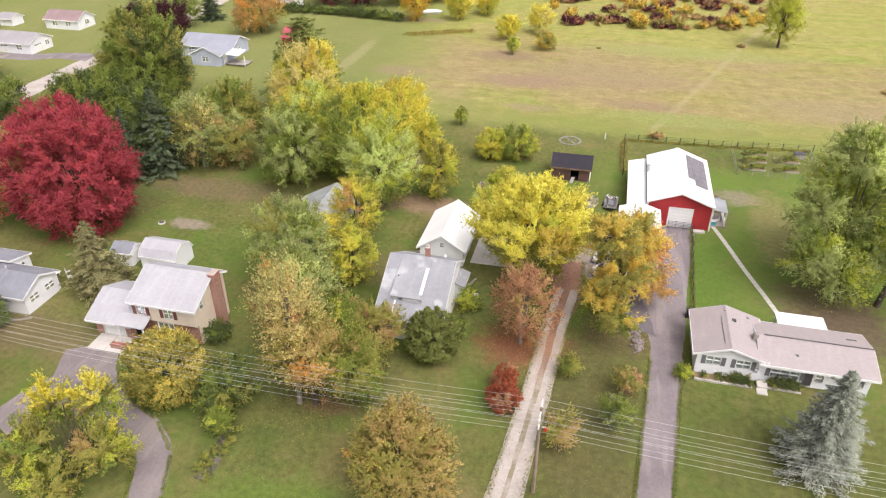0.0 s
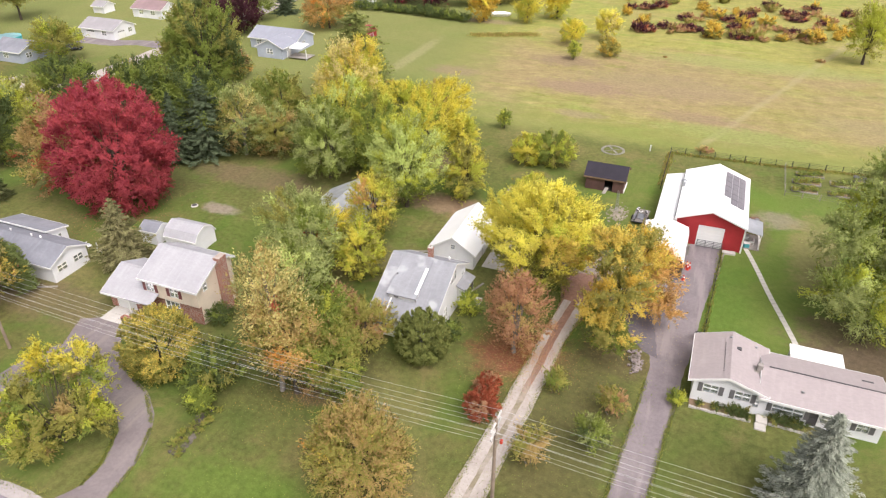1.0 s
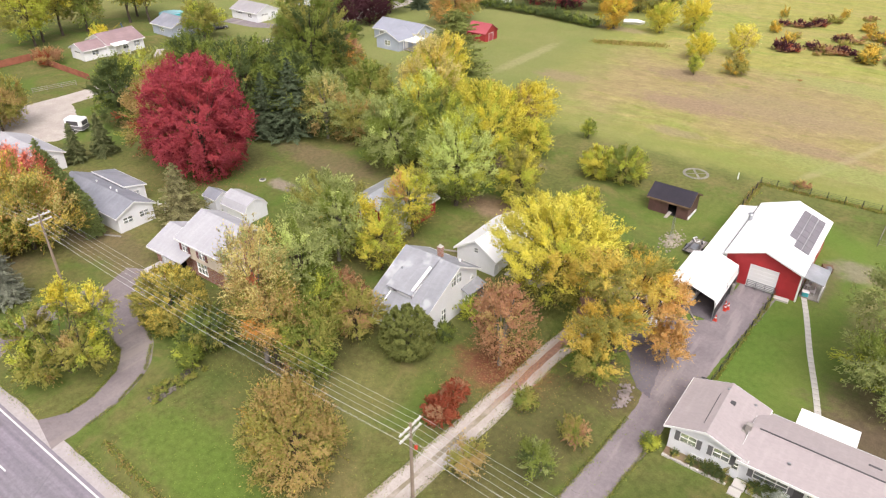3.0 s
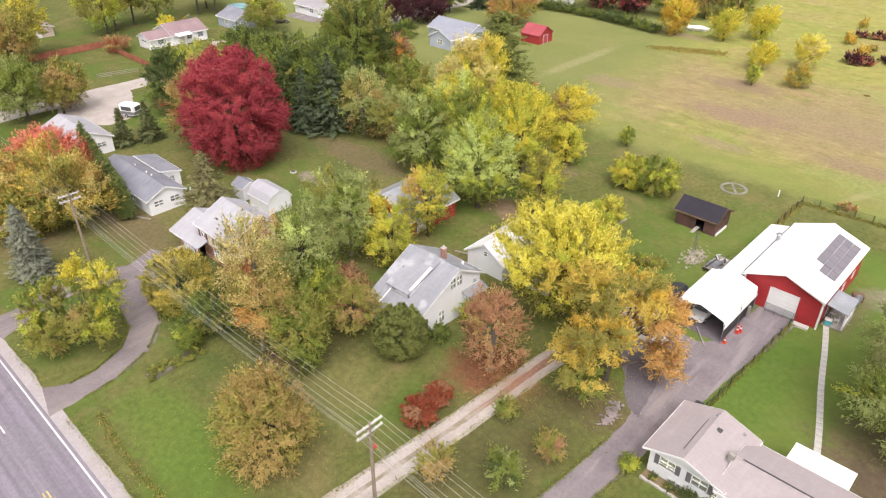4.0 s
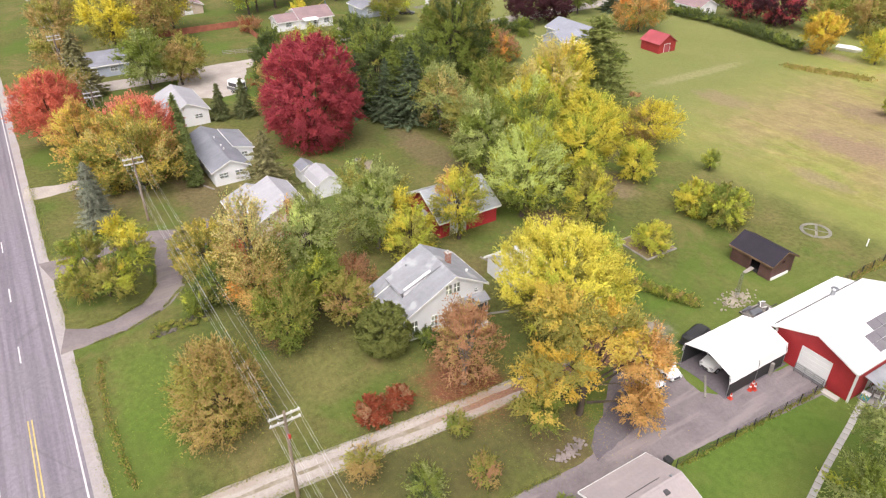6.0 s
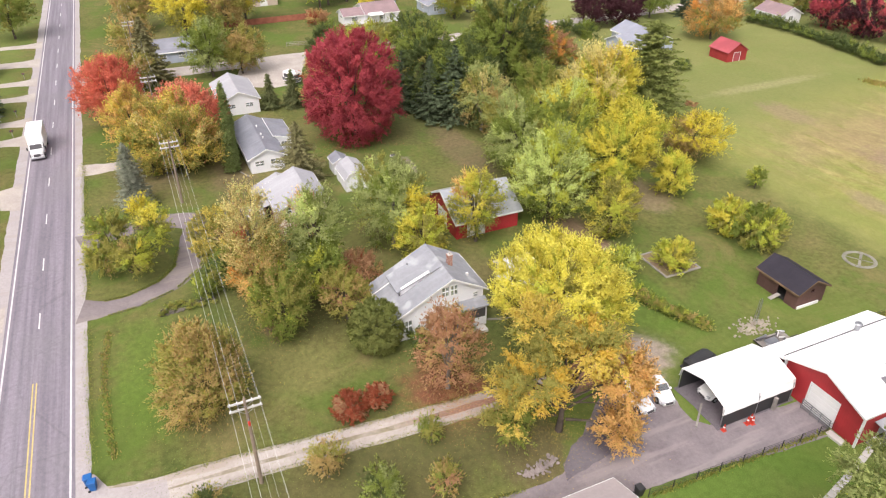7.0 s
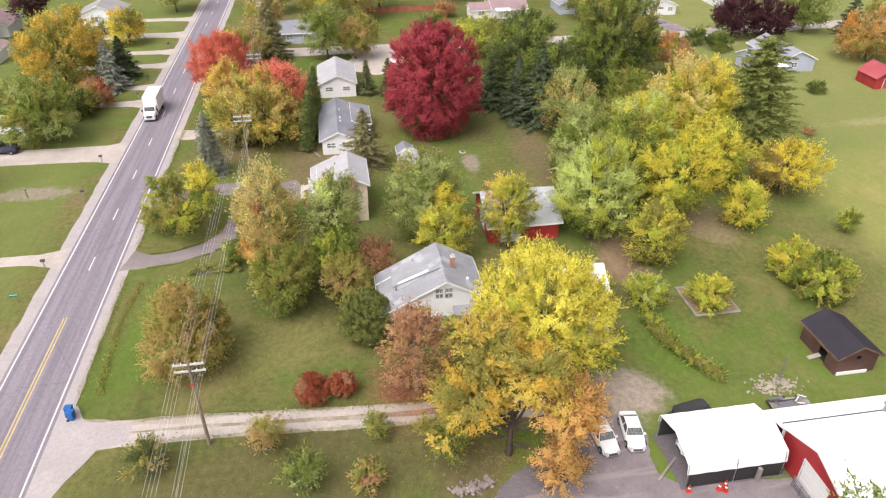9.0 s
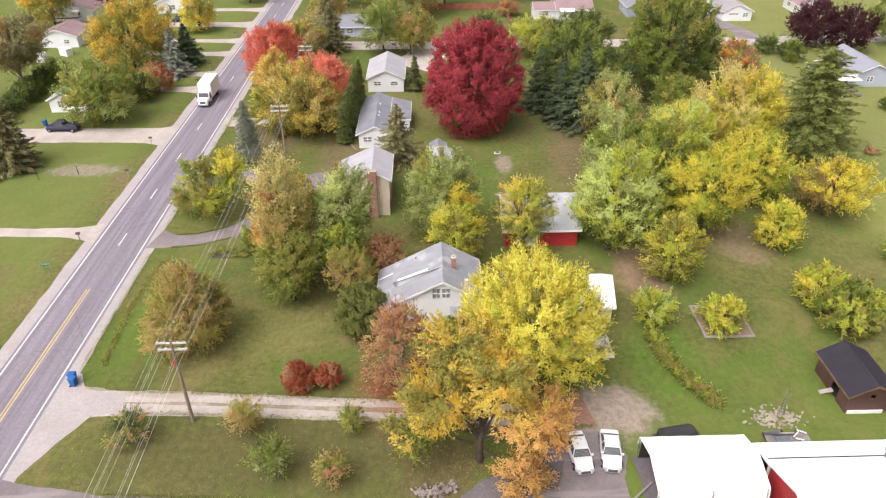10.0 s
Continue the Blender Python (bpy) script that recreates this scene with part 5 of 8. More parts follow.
for k, (x, y, h, r, pal) in enumerate((
        (-150, 66, 14, 6, [("yellow", 2), ("olive", 2)]), (-158, 88, 15, 6.5, [("lime", 2), ("olive", 2)]), (-161, 103, 14, 6, [("olive", 2), ("green", 2)]),
        (-135, 50, 15, 6.5, [("yellow", 3), ("olive", 2)]), (-140, 60, 13, 6, [("tan", 2), ("olive", 2)]), (-128, 38, 10, 5, [("tan", 2), ("olive", 1)]),
        (-165, 120, 14, 6.5, [("green", 2), ("dark", 1)]), (-172, 142, 15, 7, [("green", 2), ("olive", 2)]), (-176, 60, 15, 7, [("tan", 2), ("olive", 2)]),
        (-152, 40, 12, 6, [("olive", 2), ("tan", 1)]), (-158, 12, 13, 6, [("green", 2), ("olive", 1)]), (-146, -20, 12, 5, [("purple", 1)]), (-132, -30, 13, 7, [("olive", 2), ("gold", 1)]))):
    broadleaf("maple_tree", x, y, h, r, pal, "far leafy tree among houses", base=0.2, seed=190 + k, clumps=60, spray=0.7, group="far trees", thick=0.8)
for k, (x, y, h, r) in enumerate(((-110.0, 146.0, 10.5, 6.0), (-106.5, 153.0, 9.5, 5.5))):
    broadleaf("plum_tree", x, y, h, r, [("purple", 1)], "dark purple-leaved tree by the side street", base=0.08, seed=210 + k, clumps=70, spray=0.6, group="purple trees")
broadleaf("maple_tree", -111.0, 165.0, 11.0, 5.5, [("green", 2), ("silver", 1)], "green tree beyond purple-leaved trees", base=0.1, seed=213, clumps=60, spray=0.65)
broadleaf("maple_tree", -88.5, 165.5, 11.5, 7.0, [("amber", 3), ("tan", 2), ("orange", 1), ("olive", 2)], "burnt orange maple behind a red shed", base=0.08, seed=214, clumps=100, spray=0.58)
conifer("spruce_tree", -108.0, 175.0, 9.0, 4.0, "needle_dark", "dark spruce beyond a grey house", seed=215, spray=0.7, step=0.6)
broadleaf("maple_tree", -74.0, 200.0, 10.0, 7.0, [("purple", 2), ("crimson", 1)], "maroon maple behind a long hedge", base=0.03, seed=216, clumps=80, spray=0.65)
broadleaf("maple_tree", -84.0, 199.0, 9.0, 5.5, [("crimson", 1), ("purple", 1)], "dark red maple behind a long hedge", base=0.03, seed=217, clumps=70, spray=0.65)
broadleaf("maple_tree", -53.0, 187.0, 10.0, 4.4, [("gold", 3), ("yellow", 1)], "golden tree at the far end of a hedge", base=0.05, seed=218, clumps=70, spray=0.6)
for k, (x, y) in enumerate(((-63, 203), (-55, 208), (-48, 212), (-66, 214), (-97, 205), (-103, 196))):
    broadleaf("maple_tree", x, y, 10 + k % 3, 5.5, [("green", 2), ("olive", 2), ("tan", 1)][k % 2:], "grey-green far tree behind a hedge", base=0.05, seed=220 + k, clumps=60, spray=0.7, group="far trees", thick=0.8)
for k in range(12):
    t = k / 11
    broadleaf("hedge_plant", -96.0 + 38.0 * t, 186.5 + 1.5 * math.sin(4 * t), 2.2 + 0.4 * math.sin(k), 2.2, [("dark", 2), ("green", 1)], "dark green plant in a long field hedge", base=0.0, seed=230 + k, clumps=22, spray=0.5, category="hedge", group="long field hedge")

for x, y, h, r, pal, lab in ((-140.5, 82.6, 3.6, 3.0, [("rust", 2), ("brick", 1), ("tan", 1)], "reddish bush beside a board fence"), (-106.0, 134.8, 4.0, 2.4, [("dark", 1), ("green", 1)], "dark round bush beside the side street"), (-105.0, 138.6, 2.6, 1.7, [("dark", 1)], "low dark bush beside the side street"),
                             (-100.8, 138.2, 4.4, 2.6, [("green", 2), ("dark", 1)], "green bush before a grey house"), (-97.6, 124.6, 6.0, 3.8, [("orange", 1), ("rust", 1), ("green", 1)], "orange-brown bush by the side street"),
                             (-72.6, 143.2, 2.4, 1.9, [("dark", 1), ("green", 1)], "round green bush on a mown lawn"), (-54.9, 130.3, 0.9, 1.3, [("rust", 1), ("tan", 1)], "low brown weeds on a mown lawn")):
    broadleaf("bush", x, y, h, r, pal, lab, base=0.0, seed=int(700 + x), clumps=45, spray=0.42, category="bush", stems=3)
for x, y, h, r in ((-160.0, 91.0, 15.0, 5.0), (-162.0, 97.0, 16.0, 5.5), (-160.5, 115.0, 15.0, 5.5), (-156.0, 118.0, 14.0, 5.0)):
    broadleaf("maple_tree", x, y, h, r, [("citron", 2), ("olive", 2), ("green", 1)], "tall yellow-green tree behind far houses", base=0.3, seed=int(900 + y), clumps=60, spray=0.7, group="far trees", thick=0.8)

# bushes and small trees out in the field
FIELD_TREES = ((-25.6, 174.0, 6.4, 4.0, "yellow", "lime"), (-18.8, 181.0, 7.8, 4.4, "lemon", "straw"), (-22.6, 161.6, 5.0, 1.9, "lime", "green"), (-15.2, 167.6, 3.8, 3.6, "olive", "gold"),
               (38.6, 182.0, 15.0, 5.6, "lime", "olive"), (-41.6, 190.0, 8.5, 4.6, "citron", "lime"), (-35.2, 197.0, 9.0, 5.2, "yellow", "lime"),
               (70.0, 175.0, 10.0, 5.0, "lime", "olive"))
for k, (x, y, h, r, a, b) in enumerate(FIELD_TREES):
    broadleaf("field_tree", x, y, h, r * 0.84, [(a, 2), (b, 1)], "yellowing small tree out in the field", base=0.05, seed=250 + k, clumps=60, spray=0.5, thick=0.75, lobes=0.4, group="field trees")
rnd = random.Random(5)
SCRUB = []
for k, (pal, h, r) in enumerate((([("purple", 3), ("rust", 2), ("brick", 1)], 1.7, 3.0), ([("tan", 2), ("rust", 1), ("olive", 1)], 1.5, 2.4), ([("gold", 2), ("olive", 1)], 2.6, 2.4), ([("olive", 2), ("tan", 1)], 2.2, 2.6))):
    SCRUB.append(broadleaf("scrub_bush", -12 + 9 * k, 192.5 + (k % 2) * 3, h, r, pal, ("dull maroon scrub bush in the field", "tan scrub bush in the field", "golden scrub bush in the field", "olive scrub bush in the field")[k],
                           base=0.0, seed=270 + k, clumps=24, spray=1.0, category="bush", group="field scrub", stems=3))
for k in range(84):
    u = rnd.random()
    x, y = -18 + 58 * u + rnd.uniform(-3, 3), 192 + rnd.random() ** 1.1 * 46
    if 24 < x and y < 196:
        y += 8
    copy_thing(SCRUB[rnd.choice((0, 0, 1, 2, 3))], pose(x, y, 0, 0, 0, rnd.uniform(0, 360)) @ Matrix.Diagonal((*([rnd.uniform(0.5, 1.1)] * 2), rnd.uniform(0.45, 0.85), 1)))
for x, y, s in ((9.3, 118.4, 0.62), (55, 152, 0.6), (-3.2, 171, 0.25), (30, 180, 0.5)):
    copy_thing(SCRUB[1], pose(x, y, 0, 0, 0, 40 * s) @ Matrix.Diagonal((s, s, s * 0.7, 1)))


# ---- houses ----
def window(parent, to, s, z, w, h, shutters=None, panes=2, trim=WHITE_PAINT, name="window"):
    """A window in a wall: to(s, d, z) gives a place s along the wall, d outwards from its face."""
    off = tuple(parent.location)

    def bar(geo, s0, s1, d0, d1, z0, z1):
        geo.loft([to(s0, d0, z0), to(s0, d1, z0), to(s1, d1, z0), to(s1, d0, z0)], [to(s0, d0, z1), to(s0, d1, z1), to(s1, d1, z1), to(s1, d0, z1)])

    g = Geo(off, True)
    a, b, e = s - w / 2, s + w / 2, 0.07
    for s0, s1, z0, z1 in ((a - e, b + e, z + h, z + h + e), (a - e, b + e, z - e, z), (a - e, a, z, z + h), (b, b + e, z, z + h)):
        bar(g, s0, s1, -0.1, 0.035, z0, z1)
    win = part(name, g, trim, parent)
    for k in range(1, panes):
        c = a + w * k / panes
        g = Geo(off)
        bar(g, c - 0.025, c + 0.025, -0.09, 0.01, z, z + h)
        part("glazing_bar", g, trim, win)
    g = Geo(off)
    bar(g, a, b, -0.09, 0.0, z + h / 2 - 0.025, z + h / 2 + 0.025)
    part("sash_rail", g, trim, win)
    g = Geo(off)
    bar(g, a, b, -0.075, -0.06, z, z + h)
    part("pane", g, GLASS, win).visible_shadow = False
    if shutters:
        for s0, s1 in ((a - e - 0.42, a - e), (b + e, b + e + 0.42)):
            g = Geo(off)
            bar(g, s0, s1, 0.002, 0.05, z - 0.04, z + h + 0.04)
            part("shutter", g, shutters, win)
    return win


def door(parent, to, s, z, w, h, material, lights=False, name="door", rows=4):
    off = tuple(parent.location)

    def bar(geo, s0, s1, d0, d1, z0, z1):
        geo.loft([to(s0, d0, z0), to(s0, d1, z0), to(s1, d1, z0), to(s1, d0, z0)], [to(s0, d0, z1), to(s0, d1, z1), to(s1, d1, z1), to(s1, d0, z1)])

    a, b = s - w / 2, s + w / 2
    g = Geo(off)
    bar(g, a, b, -0.12, -0.09, z, z + h)
    d = part(name, g, material, parent)
    for k in range(rows):
        g = Geo(off)
        bar(g, a, b, -0.089, -0.05 - 0.012 * (k % 2 == 0), z + h * k / rows + 0.012, z + h * (k + 1) / rows - 0.012)
        part("door_panel", g, material, d)
    g = Geo(off)
    for s0, s1, z0, z1 in ((a - 0.1, b + 0.1, z + h, z + h + 0.1), (a - 0.1, a, z, z + h), (b, b + 0.1, z, z + h)):
        bar(g, s0, s1, -0.1, 0.03, z0, z1)
    part("door_frame", g, WHITE_PAINT, d)
    if lights:
        for k in range(4):
            g = Geo(off)
            c = a + w * (k + 0.5) / 4
            bar(g, c - w * 0.09, c + w * 0.09, -0.05, -0.042, z + h * 0.79, z + h * 0.92)
            part("door_light", g, DARK_TRIM, d)
    return d


def house(name, label, x0, x1, y0, y1, profile, axis, wall_m, roof_m, over=0.4, rake=0.3, holes=None, z0=0.0, thick=0.15, roof_t=0.13, category="house", group="", fascia=WHITE_PAINT,
          walls="snwe", shutters=None, root=None, ridge=True, wall_of=None, door_m=WHITE_PAINT):
    """A building under a roof whose cross-section is profile: (place across, height) from one eave to the other.
    axis: the way in which the ridge runs. holes: by side, (place along, sill, width, height, kind)."""
    holes, wall_of = holes or {}, wall_of or {}
    if root is None:
        root = thing(name, (x0 + x1) / 2, (y0 + y1) / 2, label=label, category=category, group=group)
    off = tuple(root.location)
    u0, u1, v0, v1 = (y0, y1, x0, x1) if axis == "x" else (x0, x1, y0, y1)
    at = (lambda u, v, z: (v, u, z)) if axis == "x" else (lambda u, v, z: (u, v, z))

    def height(u):
        for (a, za), (b, zb) in zip(profile, profile[1:]):
            if a - 1e-6 <= u <= b + 1e-6:
                return za + (zb - za) * (u - a) / (b - a)
        return profile[-1][1]

    sides = {"s": 0, "n": 1, "w": 2, "e": 3} if axis == "x" else {"w": 0, "e": 1, "s": 2, "n": 3}
    for side in walls:
        k = sides[side]
        if k < 2:
            face, sign = (u0, -1) if k == 0 else (u1, 1)
            top, lo, hi = (lambda s, f=face: height(f)), v0, v1
            to = lambda s, d, z, f=face, sg=sign: at(f + sg * d, s, z)
            cuts = {lo, hi}
        else:
            face, sign = (v0, -1) if k == 2 else (v1, 1)
            top, lo, hi = height, u0 + thick, u1 - thick
            to = lambda s, d, z, f=face, sg=sign: at(s, f + sg * d, z)
            cuts = {lo, hi} | {u for u, _ in profile if lo < u < hi}
        mine = holes.get(side, [])
        for s, z, w, h, *_ in mine:
            cuts |= {s - w / 2, s + w / 2}
        cuts = sorted(c for c in cuts if lo <= c <= hi)
        g = Geo(off, True)
        for a, b in zip(cuts, cuts[1:]):
            if b - a < 1e-4:
                continue
            m = (a + b) / 2
            spans, zb = [], z0
            for s, z, w, h, *_ in sorted(mine, key=lambda o: o[1]):
                if s - w / 2 < m < s + w / 2:
                    spans.append((zb, zb, z, z))
                    zb = z + h
            spans.append((zb, zb, top(a), top(b)))
            for za, zb2, ta, tb in spans:
                if max(ta, tb) - za < 0.02:
                    continue
                ring = [to(a, 0, za), to(b, 0, zb2), to(b, 0, tb), to(a, 0, ta)]
                g.loft(ring, [to(a, -thick, za), to(b, -thick, zb2), to(b, -thick, tb), to(a, -thick, ta)])
        part("wall", g, wall_of.get(side, wall_m), root)
        for s, z, w, h, *kind in mine:
            kind = kind[0] if kind else "win"
            if kind == "win":
                window(root, to, s, z, w, h, None, 2 if w > 0.7 else 1)
            elif kind == "shut":
                window(root, to, s, z, w, h, shutters or SHUTTER, 2)
            elif kind == "wide":
                window(root, to, s, z, w, h, shutters, 3)
            elif kind == "door":
                door(root, to, s, z, w, h, door_m)
            elif kind == "garage":
                door(root, to, s, z, w, h, WHITE_PAINT, True, "garage_door", 4)
            elif kind == "slider":
                door(root, to, s, z, w, h, WHITE_PAINT, False, "garage_door", 6)
    n = len(profile) - 1
    for k, ((a, za), (b, zb)) in enumerate(zip(profile, profile[1:])):
        sl = (zb - za) / (b - a)
        pa, pb = a, b
        if k == 0:
            pa, za = a - over, za - sl * over
        if k == n - 1:
            pb, zb = b + over, zb + sl * over
        e0, e1 = v0 - rake, v1 + rake
        g = Geo(off)
        g.loft([at(pa, e0, za + 0.01), at(pb, e0, zb + 0.01), at(pb, e0, zb + roof_t), at(pa, e0, za + roof_t)],
               [at(pa, e1, za + 0.01), at(pb, e1, zb + 0.01), at(pb, e1, zb + roof_t), at(pa, e1, za + roof_t)])
        slope = part("roof", g, roof_m, root)
        if fascia:
            for e, d in ((e0, -0.03), (e1, 0.03)):
                board = [at(pa, e, za - 0.1), at(pb, e, zb - 0.1), at(pb, e, zb + roof_t - 0.01), at(pa, e, za + roof_t - 0.01)]
                part("fascia", Geo(off).loft(board, [at(pa, e + d, za - 0.1), at(pb, e + d, zb - 0.1), at(pb, e + d, zb + roof_t - 0.01), at(pa, e + d, za + roof_t - 0.01)]), fascia, slope)
            for end, u, z, d in ((k == 0, pa, za, -0.05), (k == n - 1, pb, zb, 0.05)):
                if end:
                    board = [at(u, e0, z - 0.12), at(u, e1, z - 0.12), at(u, e1, z + roof_t - 0.01), at(u, e0, z + roof_t - 0.01)]
                    part("eaves_board", Geo(off).loft(board, [at(u + d, e0, z - 0.12), at(u + d, e1, z - 0.12), at(u + d, e1, z + roof_t - 0.01), at(u + d, e0, z + roof_t - 0.01)]), fascia, slope)
    if ridge and n >= 2:
        k = max(range(len(profile)), key=lambda i: profile[i][1])
        u, z = profile[k]
        g = Geo(off)
        for sg, (un, zn) in ((-1, profile[k - 1]), (1, profile[k + 1])):
            sl = (zn - z) / abs(un - u)
            g.loft([at(u, v0 - rake, z + roof_t), at(u + sg * 0.18, v0 - rake, z + sl * 0.18 + roof_t), at(u + sg * 0.18, v0 - rake, z + sl * 0.18 + roof_t + 0.03), at(u, v0 - rake, z + roof_t + 0.03)],
                   [at(u, v1 + rake, z + roof_t), at(u + sg * 0.18, v1 + rake, z + sl * 0.18 + roof_t), at(u + sg * 0.18, v1 + rake, z + sl * 0.18 + roof_t + 0.03), at(u, v1 + rake, z + roof_t + 0.03)])
        part("ridge_cap", g, roof_m, root)
    g = Geo(off)
    g.box(x0 + thick + 0.02, x1 - thick - 0.02, y0 + thick + 0.02, y1 - thick - 0.02, z0, z0 + 0.06)
    part("floor", g, DARK_INSIDE, root)
    return root


def brick_chimney(root, x, y, w, d, z0, z1, pot=True, cap=CONCRETE):
    off = tuple(root.location)
    g = Geo(off)
    g.box(x - w / 2, x + w / 2, y - d / 2, y + d / 2, z0, z1 - 0.15)
    g.box(x - w / 2 - 0.05, x + w / 2 + 0.05, y - d / 2 - 0.05, y + d / 2 + 0.05, z1 - 0.15, z1)
    ch = part("chimney", g, BRICK, root)
    g = Geo(off).box(x - w / 2 - 0.02, x + w / 2 + 0.02, y - d / 2 - 0.02, y + d / 2 + 0.02, z1, z1 + 0.06)
    if pot:
        g.tube((x, y, z1 + 0.06), (x, y, z1 + 0.32), 0.13, 0.11, 8)
    part("chimney_cap", g, cap, ch)


def roof_pipe(root, x, y, z, h=0.5, r=0.07, mat=STEEL, name="roof_vent"):
    g = Geo(tuple(root.location))
    g.tube((x, y, z - 0.2), (x, y, z + h), r, r, 8).tube((x, y, z + h), (x, y, z + h + 0.12), r * 1.7, r * 1.2, 8)
    part(name, g, mat, root)


# -- grey-roofed white house in the middle
home = house("house", "white house with a patched grey shingle roof and brick chimney", -20.3, -13.5, 55.6, 65.8, [(55.6, 3.0), (62.1, 6.4), (65.8, 4.3)], "x", WHITE_SIDING, ROOF_GREY,
             over=0.45, rake=0.35, holes={"e": [(61.4, 4.2, 0.75, 1.2), (62.4, 4.2, 0.75, 1.2), (57.2, 0.9, 0.75, 1.5), (59.6, 0.9, 0.75, 1.3), (64.9, 3.3, 0.5, 0.5)], "s": [(-18.6, 0.9, 1.4, 1.3), (-15.4, 0.9, 1.2, 1.3)], "w": [(60, 4.0, 0.9, 1.1)]})
brick_chimney(home, -16.7, 63.3, 0.5, 0.5, 5.2, 7.1)
off = tuple(home.location)
# long low dormer in the southern slope
g = Geo(off)
g.box(-19.0, -15.9, 57.15, 57.27, 3.9, 4.55)
for x in (-19.0, -16.0):
    g.loft([(x, 57.15, 3.9), (x, 61.7, 6.1), (x, 61.7, 6.4), (x, 57.15, 4.55)], [(x + 0.1, 57.15, 3.9), (x + 0.1, 61.7, 6.1), (x + 0.1, 61.7, 6.4), (x + 0.1, 57.15, 4.55)])
dorm = part("dormer", g, WHITE_SIDING, home, "white-sided shed dormer")
g = Geo(off).loft([(-19.15, 56.85, 4.5), (-19.15, 62.15, 6.5), (-19.15, 62.15, 6.62), (-19.15, 56.85, 4.62)], [(-15.75, 56.85, 4.5), (-15.75, 62.15, 6.5), (-15.75, 62.15, 6.62), (-15.75, 56.85, 4.62)])
part("dormer_roof", g, ROOF_GREY, dorm)
g = Geo(off).box(-18.4, -17.9, 57.08, 57.16, 4.1, 4.45)
part("dormer_window", g, DARK_TRIM, dorm)
# white flashing strips on the roof
for x0, x1, ya, yb, za, zb in ((-18.75, -18.6, 57.1, 55.2, 3.95, 2.95), (-16.15, -15.8, 57.0, 60.6, 4.62, 6.12)):
    g = Geo(off).loft([(x0, ya, za), (x1, ya, za), (x1, ya, za + 0.04), (x0, ya, za + 0.04)], [(x0, yb, zb), (x1, yb, zb), (x1, yb, zb + 0.05), (x0, yb, zb + 0.05)])
    part("flashing", g, WHITE_PAINT, home, "white painted flashing")
g = Geo(off).loft([(-19.1, 57.12, 4.2), (-16.0, 57.12, 4.2), (-16.0, 57.12, 4.5), (-19.1, 57.12, 4.5)], [(-19.1, 57.08, 4.2), (-16.0, 57.08, 4.2), (-16.0, 57.08, 4.5), (-19.1, 57.08, 4.5)])
part("flashing", g, WHITE_PAINT, home, "white painted flashing")
# low porch roof along the eastern gable and the back porch
g = Geo(off).loft([(-13.5, 62.8, 3.0), (-12.3, 62.8, 2.55), (-12.3, 62.8, 2.65), (-13.5, 62.8, 3.12)], [(-13.5, 66.0, 3.0), (-12.3, 66.0, 2.55), (-12.3, 66.0, 2.65), (-13.5, 66.0, 3.12)])
porch = part("porch_roof", g, ROOF_GREY, home)
g = Geo(off).box(-13.5, -12.5, 63.2, 65.8, 0, 2.6)
part("porch_room", g, WHITE_SIDING, home)
g = Geo(off).box(-12.5, -12.45, 63.8, 65.6, 1.2, 2.3)
part("porch_window", g, DARK_TRIM, home)
g = Geo(off).soft_box(-12.4, -11.2, 63.8, 65.4, 0, 0.3, 0.03)
part("step", g, CONCRETE, home)
roof_pipe(home, -18.9, 59.3, 5.4, 0.25)
roof_pipe(home, -15.0, 64.6, 5.1, 0.25, 0.1, WHITE_PAINT)
home.location.x -= 0.4

# -- white garage behind it
house("garage", "small white garage with a white metal roof", -20.2, -14.7, 70.9, 80.0, [(-20.2, 2.3), (-17.4, 4.1), (-14.7, 2.3)], "y", WHITE_SIDING, ROOF_WHITE, over=0.35, rake=0.3,
      holes={"s": [(-17.4, 2.4, 0.5, 0.6)], "e": [(73.2, 0, 2.6, 2.0, "garage"), (76.7, 0, 2.6, 2.0, "garage")]}, category="garage")
g = Geo()
for j in range(3):
    g.soft_box(-14.0, -9.0, 72.0 + 2.4 * j, 74.36 + 2.4 * j, -0.05, 0.04, 0.01)
tagged(part("garage_slab", g, CONCRETE), "pale concrete slab before the garage", "concrete slab", kind="structure")

# -- red barn with lean-to
barn = house("barn", "red metal barn with a white roof and solar panels", 7.3, 15.6, 87.2, 101.5, [(7.3, 3.7), (11.4, 5.25), (15.6, 3.7)], "y", RED_METAL, ROOF_WHITE, over=0.2, rake=0.45,
             holes={"s": [(11.7, 0, 3.0, 2.9, "slider")], "e": [(90.5, 0, 0.95, 2.05, "door"), (95.0, 1.2, 0.9, 0.8), (98.5, 1.2, 0.9, 0.8)]}, category="barn", thick=0.18)
off = tuple(barn.location)
g = Geo(off).loft([(4.55, 86.9, 2.6), (7.28, 86.9, 3.3), (7.28, 86.9, 3.42), (4.55, 86.9, 2.72)], [(4.55, 101.6, 2.6), (7.28, 101.6, 3.3), (7.28, 101.6, 3.42), (4.55, 101.6, 2.72)])
lean = part("lean_to_roof", g, ROOF_WHITE, barn)
g = Geo(off).box(4.75, 4.9, 87.2, 101.4, 0, 2.66).box(4.9, 7.25, 101.25, 101.4, 0, 2.72)
part("lean_to_wall", g, RED_METAL, barn)
for x, y in ((15.65, 87.1), (7.25, 87.1)):
    part("corner_trim", Geo(off).box(x - 0.1, x + 0.1, y - 0.06, y + 0.1, 0, 3.6), WHITE_PAINT, barn)
